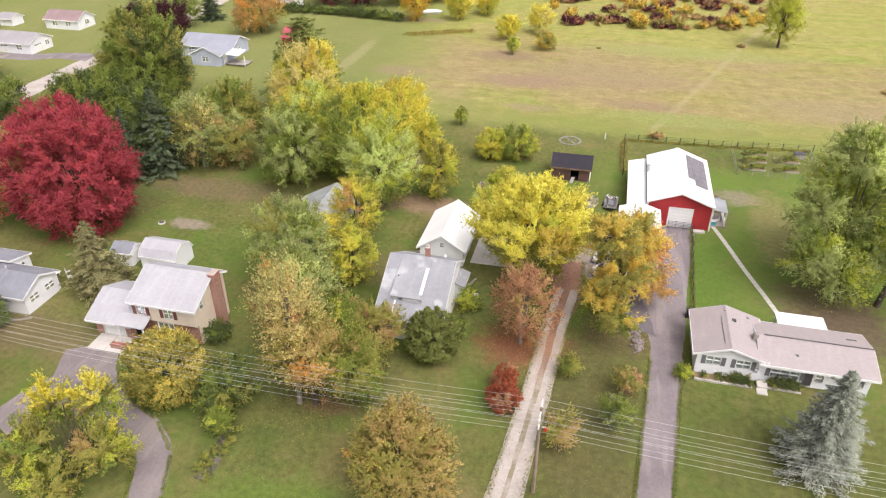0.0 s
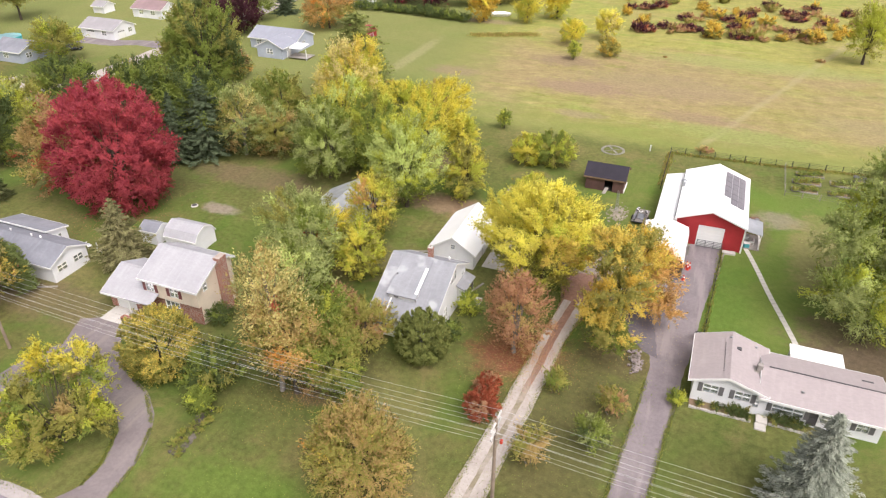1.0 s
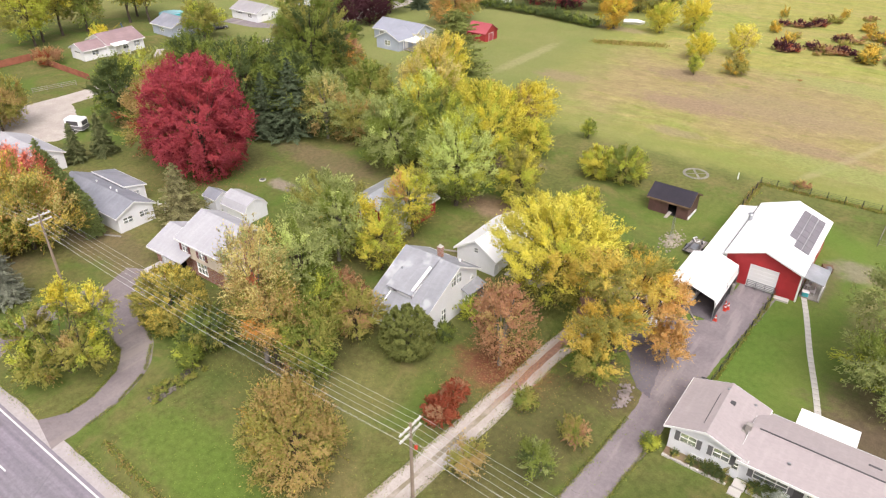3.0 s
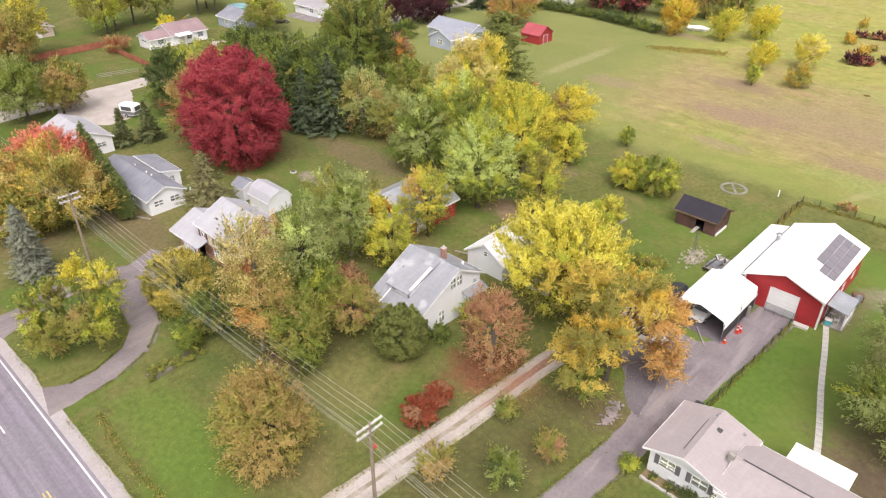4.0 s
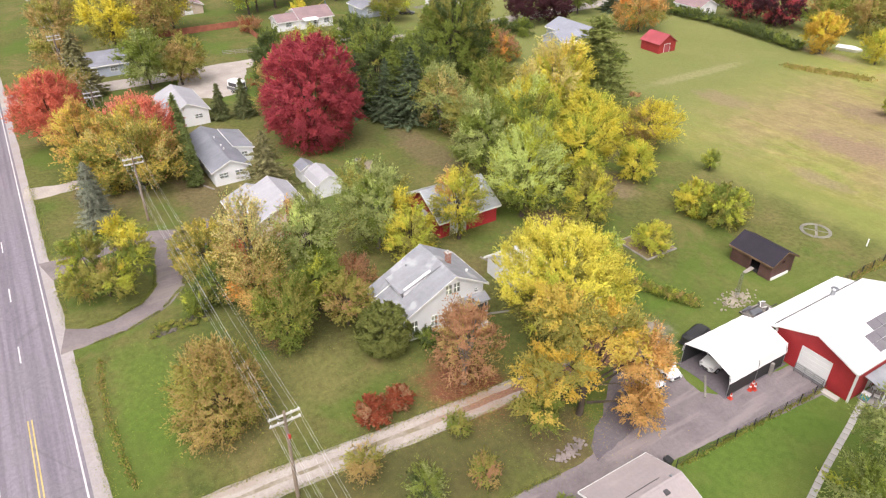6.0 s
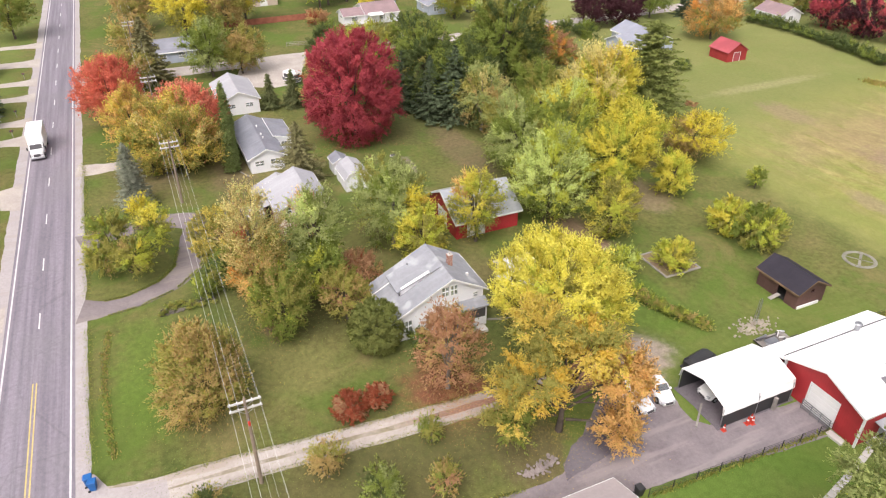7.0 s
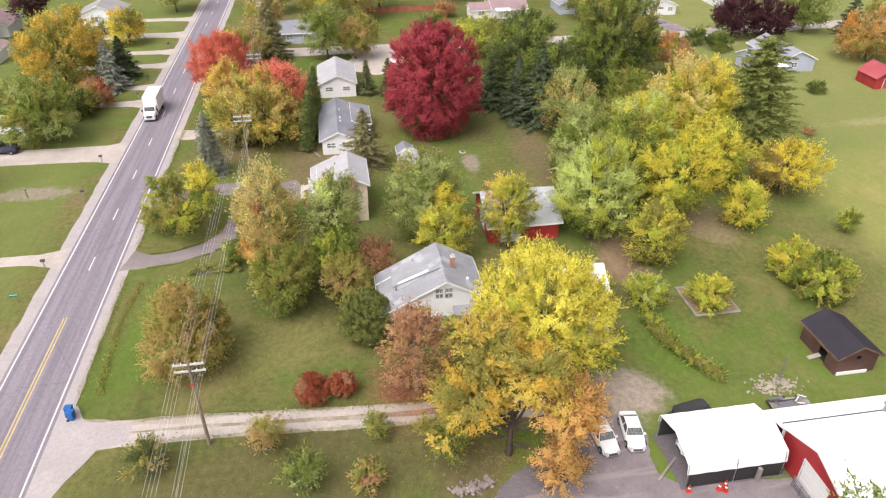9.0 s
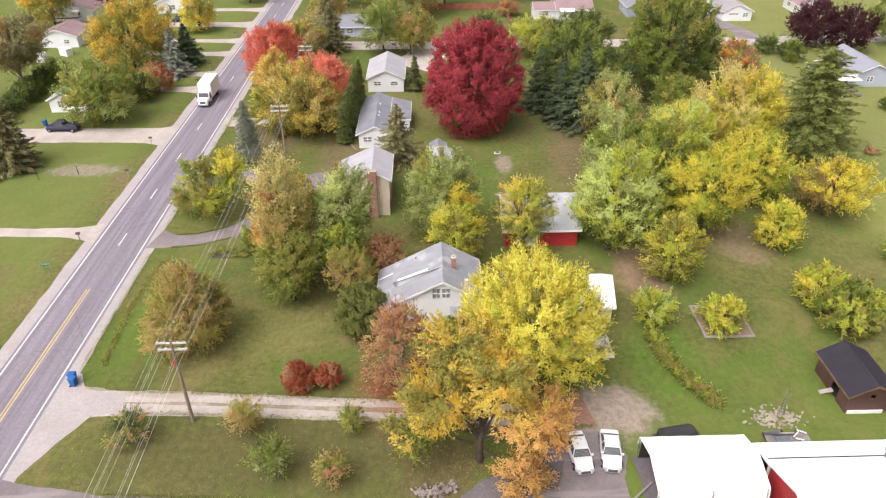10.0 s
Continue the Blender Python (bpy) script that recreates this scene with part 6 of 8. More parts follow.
# dark strip added along the eave for the step's shadow above the lean-to
part("seam_shade", Geo(off).box(7.0, 7.08, 86.9, 101.6, 3.45, 3.79), BLACK_STEEL, barn, "dark strip standing for the shadow between two roofs")
roof_pipe(barn, 7.2, 96.2, 3.8, 0.8, 0.24)
# solar panels, one by one, on the eastern slope
sl = (3.7 - 5.25) / 4.2
for i in range(3):
    for j in range(6):
        if i == 0 and j == 0:
            continue
        u0, u1, v0, v1 = 12.5 + 0.92 * i, 13.38 + 0.92 * i, 91.2 + 1.55 * j, 92.71 + 1.55 * j
        zf = lambda u: 5.25 + sl * (u - 11.4) + 0.17
        g = Geo(off).loft([(u0, v0, zf(u0)), (u1, v0, zf(u1)), (u1, v0, zf(u1) + 0.05), (u0, v0, zf(u0) + 0.05)], [(u0, v1, zf(u0)), (u1, v1, zf(u1)), (u1, v1, zf(u1) + 0.05), (u0, v1, zf(u0) + 0.05)])
        part("solar_panel", g, SOLAR, barn)
# side porch on the barn
g = Geo(off).loft([(15.7, 88.6, 2.5), (17.9, 88.6, 2.15), (17.9, 88.6, 2.23), (15.7, 88.6, 2.58)], [(15.7, 92.4, 2.5), (17.9, 92.4, 2.15), (17.9, 92.4, 2.23), (15.7, 92.4, 2.58)])
part("porch_roof", g, ROOF_TIN, barn)
for x, y in ((17.75, 88.75), (17.75, 92.25)):
    part("porch_post", Geo(off).box(x - 0.06, x + 0.06, y - 0.06, y + 0.06, 0, 2.17), WHITE_PAINT, barn)
g = Geo(off)
for z in (0.45, 0.9):
    g.box(17.71, 17.79, 88.8, 92.2, z - 0.04, z + 0.04)
for k in range(12):
    g.box(17.73, 17.77, 88.95 + 0.28 * k, 88.99 + 0.28 * k, 0.15, 0.9)
part("porch_rail", g, WHITE_PAINT, barn)
part("porch_deck", Geo(off).box(15.75, 17.9, 88.5, 92.4, 0, 0.14), WOOD_GREY, barn)

# steel farm gate before the barn door
GATE_GREY = worn("gate_grey", (0.22, 0.225, 0.235), 0.5, 0.3, 0.25)
gate = thing("farm_gate", 11.8, 86.7, label="grey tubular steel farm gate before a barn door", category="gate")
for k in range(5):
    part("rail", Geo().tube((-1.5, 0, 0.25 + 0.22 * k), (1.5, 0, 0.25 + 0.22 * k), 0.04), GATE_GREY, gate)
for x in (-1.5, -0.5, 0.5, 1.5):
    part("upright", Geo().tube((x, 0, 0.0), (x, 0, 1.2), 0.045), GATE_GREY, gate)

# -- white tarpaulin carport
cp = thing("carport", 6.3, 82.2, label="open white tarpaulin carport with dark side skirts", category="carport")
off = (6.3, 82.2, 0)
prof = [(3.45, 1.7), (3.6, 2.65), (6.3, 3.5), (9.0, 2.65), (9.2, 1.65)]
for (a, za), (b, zb) in zip(prof, prof[1:]):
    g = Geo(off, True)
    for k in range(5):
        y0, y1 = 77.9 + 1.74 * k, 77.9 + 1.74 * (k + 1)
        dip = 0.05
        ym = (y0 + y1) / 2
        for (ya, da), (yb, db) in (((y0, 0), (ym, -dip)), ((ym, -dip), (y1, 0))):
            g.loft([(a, ya, za + da), (b, ya, zb + da), (b, ya, zb + da + 0.03), (a, ya, za + da + 0.03)], [(a, yb, za + db), (b, yb, zb + db), (b, yb, zb + db + 0.03), (a, yb, za + db + 0.03)])
    part("cover", g, WHITE_TARP, cp)
for y in (78.0, 82.2, 86.4):
    g = Geo(off)
    for x in (3.6, 9.15):
        g.tube((x, y, 0), (x, y, 2.3), 0.04)
    for (a, za), (b, zb) in zip(prof, prof[1:]):
        g.tube((a, y, za - 0.06), (b, y, zb - 0.06), 0.035)
    part("steel_frame", g, STEEL, cp)
part("side_skirt", Geo(off).box(9.12, 9.16, 78.2, 86.5, 0.05, 1.66), BLACK_STEEL, cp, "black side skirt")
part("side_skirt", Geo(off).box(3.52, 3.56, 78.2, 86.5, 0.05, 2.3), BLACK_STEEL, cp, "black side skirt")
part("back_skirt", Geo(off).box(3.6, 7.2, 86.6, 86.64, 0.05, 2.6), DARK_INSIDE, cp)

# -- long ranch house
ranch = house("ranch_house", "long white ranch house with a tan shingle roof", 12.0, 18.0, 57.6, 63.9, [(12.0, 2.85), (14.9, 3.85), (18.0, 2.85)], "y", WHITE_SIDING, ROOF_TAN, over=0.5, rake=0.5,
              holes={"s": [(13.6, 1.35, 1.3, 0.95, "shut"), (16.4, 1.35, 1.3, 0.95, "shut"), (14.6, 0.18, 1.2, 0.3), (17.62, 1.0, 0.5, 0.75)], "w": [(60, 1.2, 1.1, 1.0)]})
house("", "", 18.0, 28.0, 57.9, 63.2, [(57.9, 2.82), (60.55, 3.5), (63.2, 2.82)], "x", WHITE_SIDING, ROOF_TAN, over=0.9, rake=0.35, walls="sne",
      holes={"s": [(20.4, 0.75, 2.6, 0.85, "wide"), (22.5, 0.1, 0.85, 2.0, "door"), (23.5, 0.8, 0.7, 0.9), (26.5, 0.9, 0.9, 0.8, "shut")], "n": [(24.5, 0, 1.6, 2.0, "door")], "e": [(61.5, 1.0, 1.1, 1.0)]}, root=ranch, shutters=SHUTTER, door_m=DARK_TRIM)
off = tuple(ranch.location)
part("back_porch_roof", Geo(off).loft([(20.5, 63.22, 2.42), (25.3, 63.22, 2.42), (25.3, 63.22, 2.5), (20.5, 63.22, 2.5)], [(20.5, 66.8, 2.26), (25.3, 66.8, 2.26), (25.3, 66.8, 2.34), (20.5, 66.8, 2.34)]), ROOF_WHITE, ranch)
for x in (20.7, 22.9, 25.1):
    part("porch_post", Geo(off).box(x - 0.06, x + 0.06, 66.5, 66.62, 0, 2.27), WHITE_PAINT, ranch)
part("porch_wall", Geo(off).box(20.65, 20.75, 63.22, 66.6, 0, 0.9).box(20.75, 25.05, 66.52, 66.6, 0, 0.9), WHITE_SIDING, ranch)
for x, y, z in ((14.8, 63.4, 3.7), (17.2, 63.6, 3.0), (21.2, 58.6, 2.9)):
    roof_pipe(ranch, x, y, z, 0.25, 0.09)
part("roof_vent_box", Geo(off).soft_box(15.35, 15.8, 61.9, 62.35, 3.5, 3.85, 0.04), DARK_TRIM, ranch)
part("roof_vent_box", Geo(off).soft_box(26.3, 27.3, 62.1, 62.4, 3.0, 3.22, 0.03), DARK_TRIM, ranch)
part("chimney", Geo(off).soft_box(17.25, 17.75, 60.0, 60.5, 2.9, 3.95, 0.04), WOOD_GREY, ranch, "small grey boxed chimney")
part("chimney_flashing", Geo(off).loft([(17.05, 59.8, 3.24), (17.95, 59.8, 2.96), (17.95, 60.7, 2.96), (17.05, 60.7, 3.24)], [(17.05, 59.8, 3.3), (17.95, 59.8, 3.02), (17.95, 60.7, 3.02), (17.05, 60.7, 3.3)]), WOOD_GREY, ranch)
part("ridge_vent", Geo(off).box(18.3, 28.3, 60.5, 60.6, 3.5, 3.72), DARK_TRIM, ranch, "dark ridge vent")
part("roof_conduit", Geo(off).tube((14.35, 58.2, 3.83), (14.35, 62.6, 3.83), 0.025), DARK_TRIM, ranch)
part("front_step", Geo(off).soft_box(17.9, 18.9, 56.55, 57.55, 0, 0.28, 0.03).soft_box(17.8, 18.8, 55.7, 56.55, 0, 0.12, 0.03), CONCRETE, ranch)
bed = thing("flower_bed", 15.0, 57.0, label="narrow flower bed edged with stone before a house", category="flower bed")
g = Geo()
rnd = random.Random(8)
for k in range(22):
    x = -3.0 + 0.25 * k
    g.soft_box(x, x + 0.22, -0.62 + rnd.uniform(-0.04, 0.04), -0.4, 0, 0.2 + rnd.uniform(-0.05, 0.05), 0.03)
part("edging", g, CONCRETE, bed)
part("soil", Geo().box(-3.0, 2.5, -0.4, 0.58, -0.02, 0.1), TRACK_MID, bed)
bed = thing("flower_bed", 20.5, 57.2, label="narrow flower bed with clipped shrubs under a wide window", category="flower bed")
g = Geo()
for k in range(12):
    x = -1.5 + 0.25 * k
    g.soft_box(x, x + 0.22, -0.52 + rnd.uniform(-0.04, 0.04), -0.32, 0, 0.18 + rnd.uniform(-0.05, 0.05), 0.03)
part("edging", g, CONCRETE, bed)
part("soil", Geo().box(-1.5, 1.5, -0.32, 0.68, -0.02, 0.1), TRACK_MID, bed)
for k, x in enumerate((12.9, 14.4, 15.8, 16.8, 19.6, 20.6, 21.5)):
    broadleaf("shrub", x, 57.0 if x < 18 else 57.3, 0.5 + 0.1 * (k % 3) + 0.25 * (k > 1), 0.45 + 0.1 * (k % 2) + 0.3 * (k > 1), [("dark", 2), ("olive", 1)], "low clipped green shrub under a window", base=0.0, seed=300 + k, clumps=18, spray=0.2, category="shrub", group="foundation shrubs", stems=2)

# -- dark shed
shed = house("shed", "weathered brown board shed with a black shingle roof", -6.6, -1.0, 98.2, 102.4, [(98.2, 2.25), (100.2, 3.4), (102.4, 2.25)], "x", BROWN_BOARD, ROOF_BLACK, over=0.35, rake=0.3, fascia=WOOD_BROWN,
             holes={"s": [(-3.2, 0, 1.2, 1.9, "gap")], "e": [(100.3, 1.7, 0.5, 0.45, "gap")]}, category="shed")
part("leaning_board", Geo(tuple(shed.location)).loft([(-3.9, 97.2, 0.0), (-3.4, 97.2, 0.0), (-3.4, 97.2, 0.05), (-3.9, 97.2, 0.05)], [(-3.6, 98.15, 0.6), (-3.1, 98.15, 0.6), (-3.1, 98.15, 0.65), (-3.6, 98.15, 0.65)]), WOOD_GREY, shed)
part("foundation_board", Geo(tuple(shed.location)).box(-0.97, -0.85, 98.4, 101.6, 0, 0.35), WHITE_PAINT, shed)

# -- two-storey house with brick chimney
col = house("two_storey_house", "two-storey cream house with brick base and pale roof", -44.9, -37.6, 49.2, 55.4, [(49.2, 4.8), (53.2, 6.65), (55.4, 5.5)], "x", CREAM_SIDING, ROOF_PALE, over=0.35, rake=0.35, z0=2.5,
            holes={"s": [(-43.9, 3.15, 1.0, 1.2, "shut"), (-40.7, 3.15, 1.0, 1.2, "shut")], "e": [(50.6, 4.0, 0.55, 0.9)]}, shutters=SHUTTER_RED)
off = tuple(col.location)
g = Geo(off).box(-44.8, -42.5, 49.5, 49.65, 0, 2.6).box(-40.6, -37.7, 49.5, 49.65, 0, 2.6).box(-42.5, -40.6, 49.5, 49.65, 0, 0.6).box(-44.8, -37.75, 55.2, 55.35, 0, 2.6).box(-44.8, -44.65, 49.65, 55.2, 0, 2.6)
part("brick_base", g, BRICK, col)
part("side_wall", Geo(off).box(-37.75, -37.6, 49.65, 55.35, 0, 2.5), CREAM_SIDING, col)
window(col, lambda s, d, z: (s, 49.5 - d, z), -41.55, 0.65, 1.8, 1.5, None, 3)
brick_chimney(col, -37.2, 53.25, 0.72, 1.15, 0, 6.85, False, BRICK)
house("", "", -49.8, -44.9, 48.7, 54.0, [(48.7, 2.65), (51.6, 3.95), (54.0, 2.9)], "x", CREAM_SIDING, ROOF_PALE, over=0.9, rake=0.3, walls="snw", holes={"s": [(-47.5, 0, 2.5, 2.1, "garage")]}, root=col, wall_of={"s": BRICK})
g = Geo(off).loft([(-46.2, 49.1, 3.0), (-46.2, 47.5, 2.5), (-46.2, 47.5, 2.6), (-46.2, 49.1, 3.1)], [(-42.8, 49.1, 3.0), (-42.8, 47.5, 2.5), (-42.8, 47.5, 2.6), (-42.8, 49.1, 3.1)])
part("porch_roof", g, ROOF_PALE, col)
for x in (-46.0, -43.0):
    part("porch_post", Geo(off).box(x - 0.07, x + 0.07, 47.55, 47.69, 0, 2.52), WHITE_PAINT, col)
part("brick_planter", Geo(off).soft_box(-46.8, -43.4, 46.7, 47.3, 0, 0.5, 0.03), BRICK, col)
broadleaf("shrub", -37.0, 50.9, 2.0, 1.5, [("dark", 2), ("green", 1)], "dark shrub at the foot of a brick chimney", base=0.0, seed=310, clumps=30, spray=0.3, category="shrub", stems=3)
col.location.x -= 0.7
col.location.y += 0.25
# sheds behind it
house("garden_shed", "white barn-shaped garden shed with a pale roof", -53.2, -48.4, 61.2, 65.0, [(61.2, 1.9), (61.7, 2.6), (63.1, 3.2), (64.5, 2.6), (65.0, 1.9)], "x", WHITE_SIDING, ROOF_PALE, over=0.12, rake=0.12, category="shed", holes={"s": [(-51.5, 0, 1.4, 1.8, "door")]})
house("garden_shed", "small white garden shed with a grey roof", -57.2, -54.6, 61.2, 63.6, [(61.2, 1.9), (62.4, 2.6), (63.6, 1.9)], "x", WHITE_SIDING, ROOF_DARK, over=0.15, rake=0.15, category="shed", holes={"e": [(62.4, 0, 1.0, 1.7, "door")]})

# -- white low houses further on
low = house("low_house", "low white house with a dark grey roof", -75.0, -60.0, 49.8, 55.0, [(49.8, 2.5), (52.4, 3.7), (55.0, 2.5)], "x", WHITE_SIDING, ROOF_DARK, over=0.4, rake=0.3, holes={"e": [(51.2, 1.1, 1.3, 0.8), (53.6, 1.1, 1.3, 0.8)], "s": [(-65, 1, 1.4, 1.0), (-70, 1, 1.4, 1.0)]})
house("", "", -74.0, -66.2, 55.0, 57.8, [(55.0, 3.0), (57.8, 2.3)], "x", WHITE_SIDING, ROOF_DARK, over=0.25, rake=0.25, walls="nwe", root=low, ridge=False, holes={"e": [(56.4, 0.9, 0.9, 0.9)]})
for x in (-66.0, -64.5, -69.5):
    roof_pipe(low, x, 52.9, 3.5, 0.3, 0.08, WHITE_PAINT)
house("low_house", "low white house with a pale roof and two small windows", -97.0, -85.6, 49.6, 56.4, [(49.6, 2.7), (53.0, 4.2), (56.4, 2.7)], "x", WHITE_SIDING, ROOF_PALE, over=0.3, rake=0.3, holes={"e": [(51.4, 1.3, 1.3, 0.7), (54.6, 1.3, 1.3, 0.7)], "s": [(-92, 1, 1.4, 1.0)]})
# -- red barn in the thicket
house("barn", "old red barn with a galvanised roof among trees", -38.6, -29.9, 70.2, 79.2, [(-38.6, 2.7), (-34.3, 5.0), (-29.9, 2.7)], "y", RED_METAL, ROOF_TIN, over=0.5, rake=0.4, category="barn", holes={"e": [(73.0, 0, 2.4, 2.2, "slider")], "s": [(-34.3, 0, 2.6, 2.4, "slider")]})
# -- houses beyond the thicket
ROOF_BLUE = shingle("blue_grey_shingle", (0.28, 0.29, 0.335), 0.1)
grey = house("grey_house", "low grey house with a blue-grey roof and white porch", -97.5, -84.5, 143.0, 150.5, [(143.0, 2.6), (146.8, 4.3), (150.5, 2.6)], "x", GREY_SIDING, ROOF_BLUE, over=0.4, rake=0.3, holes={"s": [(-95, 1, 1.4, 1.0), (-91, 1, 1.4, 1.0)], "e": [(146, 1, 1.2, 1.0)]})
house("", "", -91.4, -84.6, 137.0, 143.0, [(-91.4, 2.6), (-88.0, 4.2), (-84.6, 2.6)], "y", GREY_SIDING, ROOF_BLUE, over=0.4, rake=0.3, walls="swe", root=grey, holes={"s": [(-88.0, 1, 1.6, 1.1)], "e": [(140.0, 0, 1.0, 2.0, "door")]})
deck = thing("deck", -81.6, 140.0, label="white-railed timber deck behind a grey house", category="deck")
part("boards", Geo().box(-2.6, 2.6, -1.8, 1.9, 0.3, 0.4), WOOD_GREY, deck)
for x in (-2.5, 2.5):
    part("post", Geo().box(x - 0.06, x + 0.06, -1.8, -1.68, 0, 2.5), WHITE_PAINT, deck)
part("awning", Geo().loft([(-2.0, -1.8, 2.4), (-2.0, 2.0, 2.7), (-2.0, 2.0, 2.78), (-2.0, -1.8, 2.48)], [(1.2, -1.8, 2.4), (1.2, 2.0, 2.7), (1.2, 2.0, 2.78), (1.2, -1.8, 2.48)]), WHITE_TARP, deck)
house("red_shed", "red shed with a red roof on a lawn", -78.0, -72.5, 155.6, 161.0, [(155.6, 2.2), (158.3, 3.9), (161.0, 2.2)], "x", worn("red_boards", (0.36, 0.04, 0.04)), ROOF_RED, over=0.3, rake=0.3, category="shed", fascia=None, holes={"e": [(158.2, 0, 1.8, 1.9, "door")]}, door_m=ROOF_RED)
house("far_house", "far white house with a grey roof and attached garage", -143.0, -132.4, 135.2, 142.4, [(135.2, 2.5), (138.8, 4.1), (142.4, 2.5)], "x", WHITE_SIDING, ROOF_MID, over=0.4, holes={"s": [(-140, 0, 2.6, 2.0, "garage"), (-135.5, 1, 1.4, 1.0)], "e": [(137.8, 0, 2.2, 2.0, "garage"), (140.8, 1, 1.2, 1.0)]}, group="far houses")
house("far_house", "far white house with a mauve-brown roof", -146.0, -136.0, 156.5, 163.0, [(156.5, 2.5), (159.8, 4.1), (163.0, 2.5)], "x", WHITE_SIDING, ROOF_MAUVE, over=0.4, holes={"s": [(-143, 1, 1.4, 1.0), (-139, 1, 1.4, 1.0)], "e": [(160, 1, 1.4, 1.0)]}, group="far houses")
mauve = house("far_house", "far white house with a mauve roof and porch", -144.5, -135.6, 94.0, 103.0, [(-144.5, 2.6), (-140.0, 4.4), (-135.6, 2.6)], "y", WHITE_SIDING, ROOF_MAUVE, over=0.4, holes={"s": [(-143, 1, 1.2, 1.1)], "e": [(96.2, 0, 1.0, 2.0, "door"), (98.4, 1, 1.4, 1.1), (101.2, 1, 1.4, 1.1)]}, group="far houses")
house("", "", -141.8, -136.4, 88.4, 94.0, [(-141.8, 2.4), (-139.1, 3.6), (-136.4, 2.4)], "y", WHITE_SIDING, ROOF_MAUVE, over=0.35, walls="swe", root=mauve, holes={"e": [(91.2, 1, 1.5, 1.0)], "s": [(-139.1, 0, 2.4, 2.0, "garage")]})
part("porch_roof", Geo(tuple(mauve.location)).loft([(-135.6, 94.6, 2.75), (-133.9, 94.6, 2.4), (-133.9, 94.6, 2.5), (-135.6, 94.6, 2.85)], [(-135.6, 98.4, 2.75), (-133.9, 98.4, 2.4), (-133.9, 98.4, 2.5), (-135.6, 98.4, 2.85)]), WHITE_PAINT, mauve)
for y in (94.8, 96.5, 98.2):
    part("porch_post", Geo(tuple(mauve.location)).box(-134.1, -133.98, y - 0.06, y + 0.06, 0, 2.42), WHITE_PAINT, mauve)
house("far_house", "far grey house with a slate-coloured roof", -146.0, -137.4, 112.4, 120.4, [(112.4, 2.6), (116.4, 4.2), (120.4, 2.6)], "x", GREY_SIDING, ROOF_DARK, over=0.4, holes={"e": [(114.6, 1, 1.4, 1.0), (118.2, 1, 1.4, 1.0)], "s": [(-142, 1, 1.4, 1.0)]}, group="far houses")
house("far_shed", "small far white shed with a grey roof", -160.0, -156.0, 156.0, 160.0, [(156.0, 2.0), (158.0, 3.0), (160.0, 2.0)], "x", WHITE_SIDING, ROOF_MID, over=0.4, holes={"s": [(-158, 0, 1.6, 1.8, "door")]}, category="shed", group="far houses")
house("far_shed", "far brownish shed with a mauve roof", -176.0, -166.5, 70.5, 78.0, [(70.5, 2.3), (74.2, 3.6), (78.0, 2.3)], "x", TAN_SIDING, ROOF_MAUVE, over=0.3, category="shed", holes={"e": [(74, 0, 2.0, 2.0, "door")]}, group="far houses")
house("far_house", "far white house behind a hedge", -99.0, -90.5, 190.0, 197.0, [(190.0, 2.5), (193.5, 4.2), (197.0, 2.5)], "x", WHITE_SIDING, ROOF_MAUVE, over=0.4, holes={"s": [(-96, 1, 1.4, 1.0), (-92.5, 1, 1.0, 1.0)], "e": [(193.5, 1, 1.4, 1.0)]}, group="far houses")
house("far_house", "bluish house beside the side street", -130.0, -122.5, 40.0, 50.0, [(-130.0, 2.6), (-126.2, 4.4), (-122.5, 2.6)], "y", GREY_SIDING, ROOF_DARK, over=0.4, holes={"e": [(43, 1, 1.4, 1.0), (47, 1, 1.4, 1.0)]}, group="far houses")
# across the road
house("outbuilding", "white outbuilding with a dull red roof across the road", -126.0, -117.4, -27.0, -18.5, [(-27.0, 2.6), (-22.8, 4.0), (-18.5, 2.6)], "x", WHITE_SIDING, ROOF_MAUVE, over=0.3, holes={"e": [(-21, 1, 1.2, 0.7)]}, category="shed")
house("cottage", "small white cottage half hidden by a tree", -84.0, -77.5, -7.0, -0.5, [(-7.0, 2.4), (-3.8, 3.9), (-0.5, 2.4)], "x", WHITE_SIDING, ROOF_PALE, over=0.3, holes={"e": [(-2.0, 1.0, 0.9, 1.1), (-5.0, 1.0, 0.9, 1.1)]})
house("far_house", "far white house with a pale roof across the road", -157.0, -147.0, -10.0, 0.5, [(-10.0, 2.7), (-4.8, 4.8), (0.5, 2.7)], "x", WHITE_SIDING, ROOF_MID, over=0.4, holes={"e": [(-6, 1, 1.6, 1.1), (-2, 1, 1.4, 1.1)], "n": [(-152, 1, 1.4, 1.1)]}, group="far houses")
house("far_house", "far house with a mauve roof across the road", -150.0, -140.0, -34.0, -24.0, [(-34.0, 2.7), (-29.0, 4.8), (-24.0, 2.7)], "x", WHITE_SIDING, ROOF_MAUVE, over=0.4, holes={"e": [(-30, 1, 1.6, 1.1)]}, group="far houses")


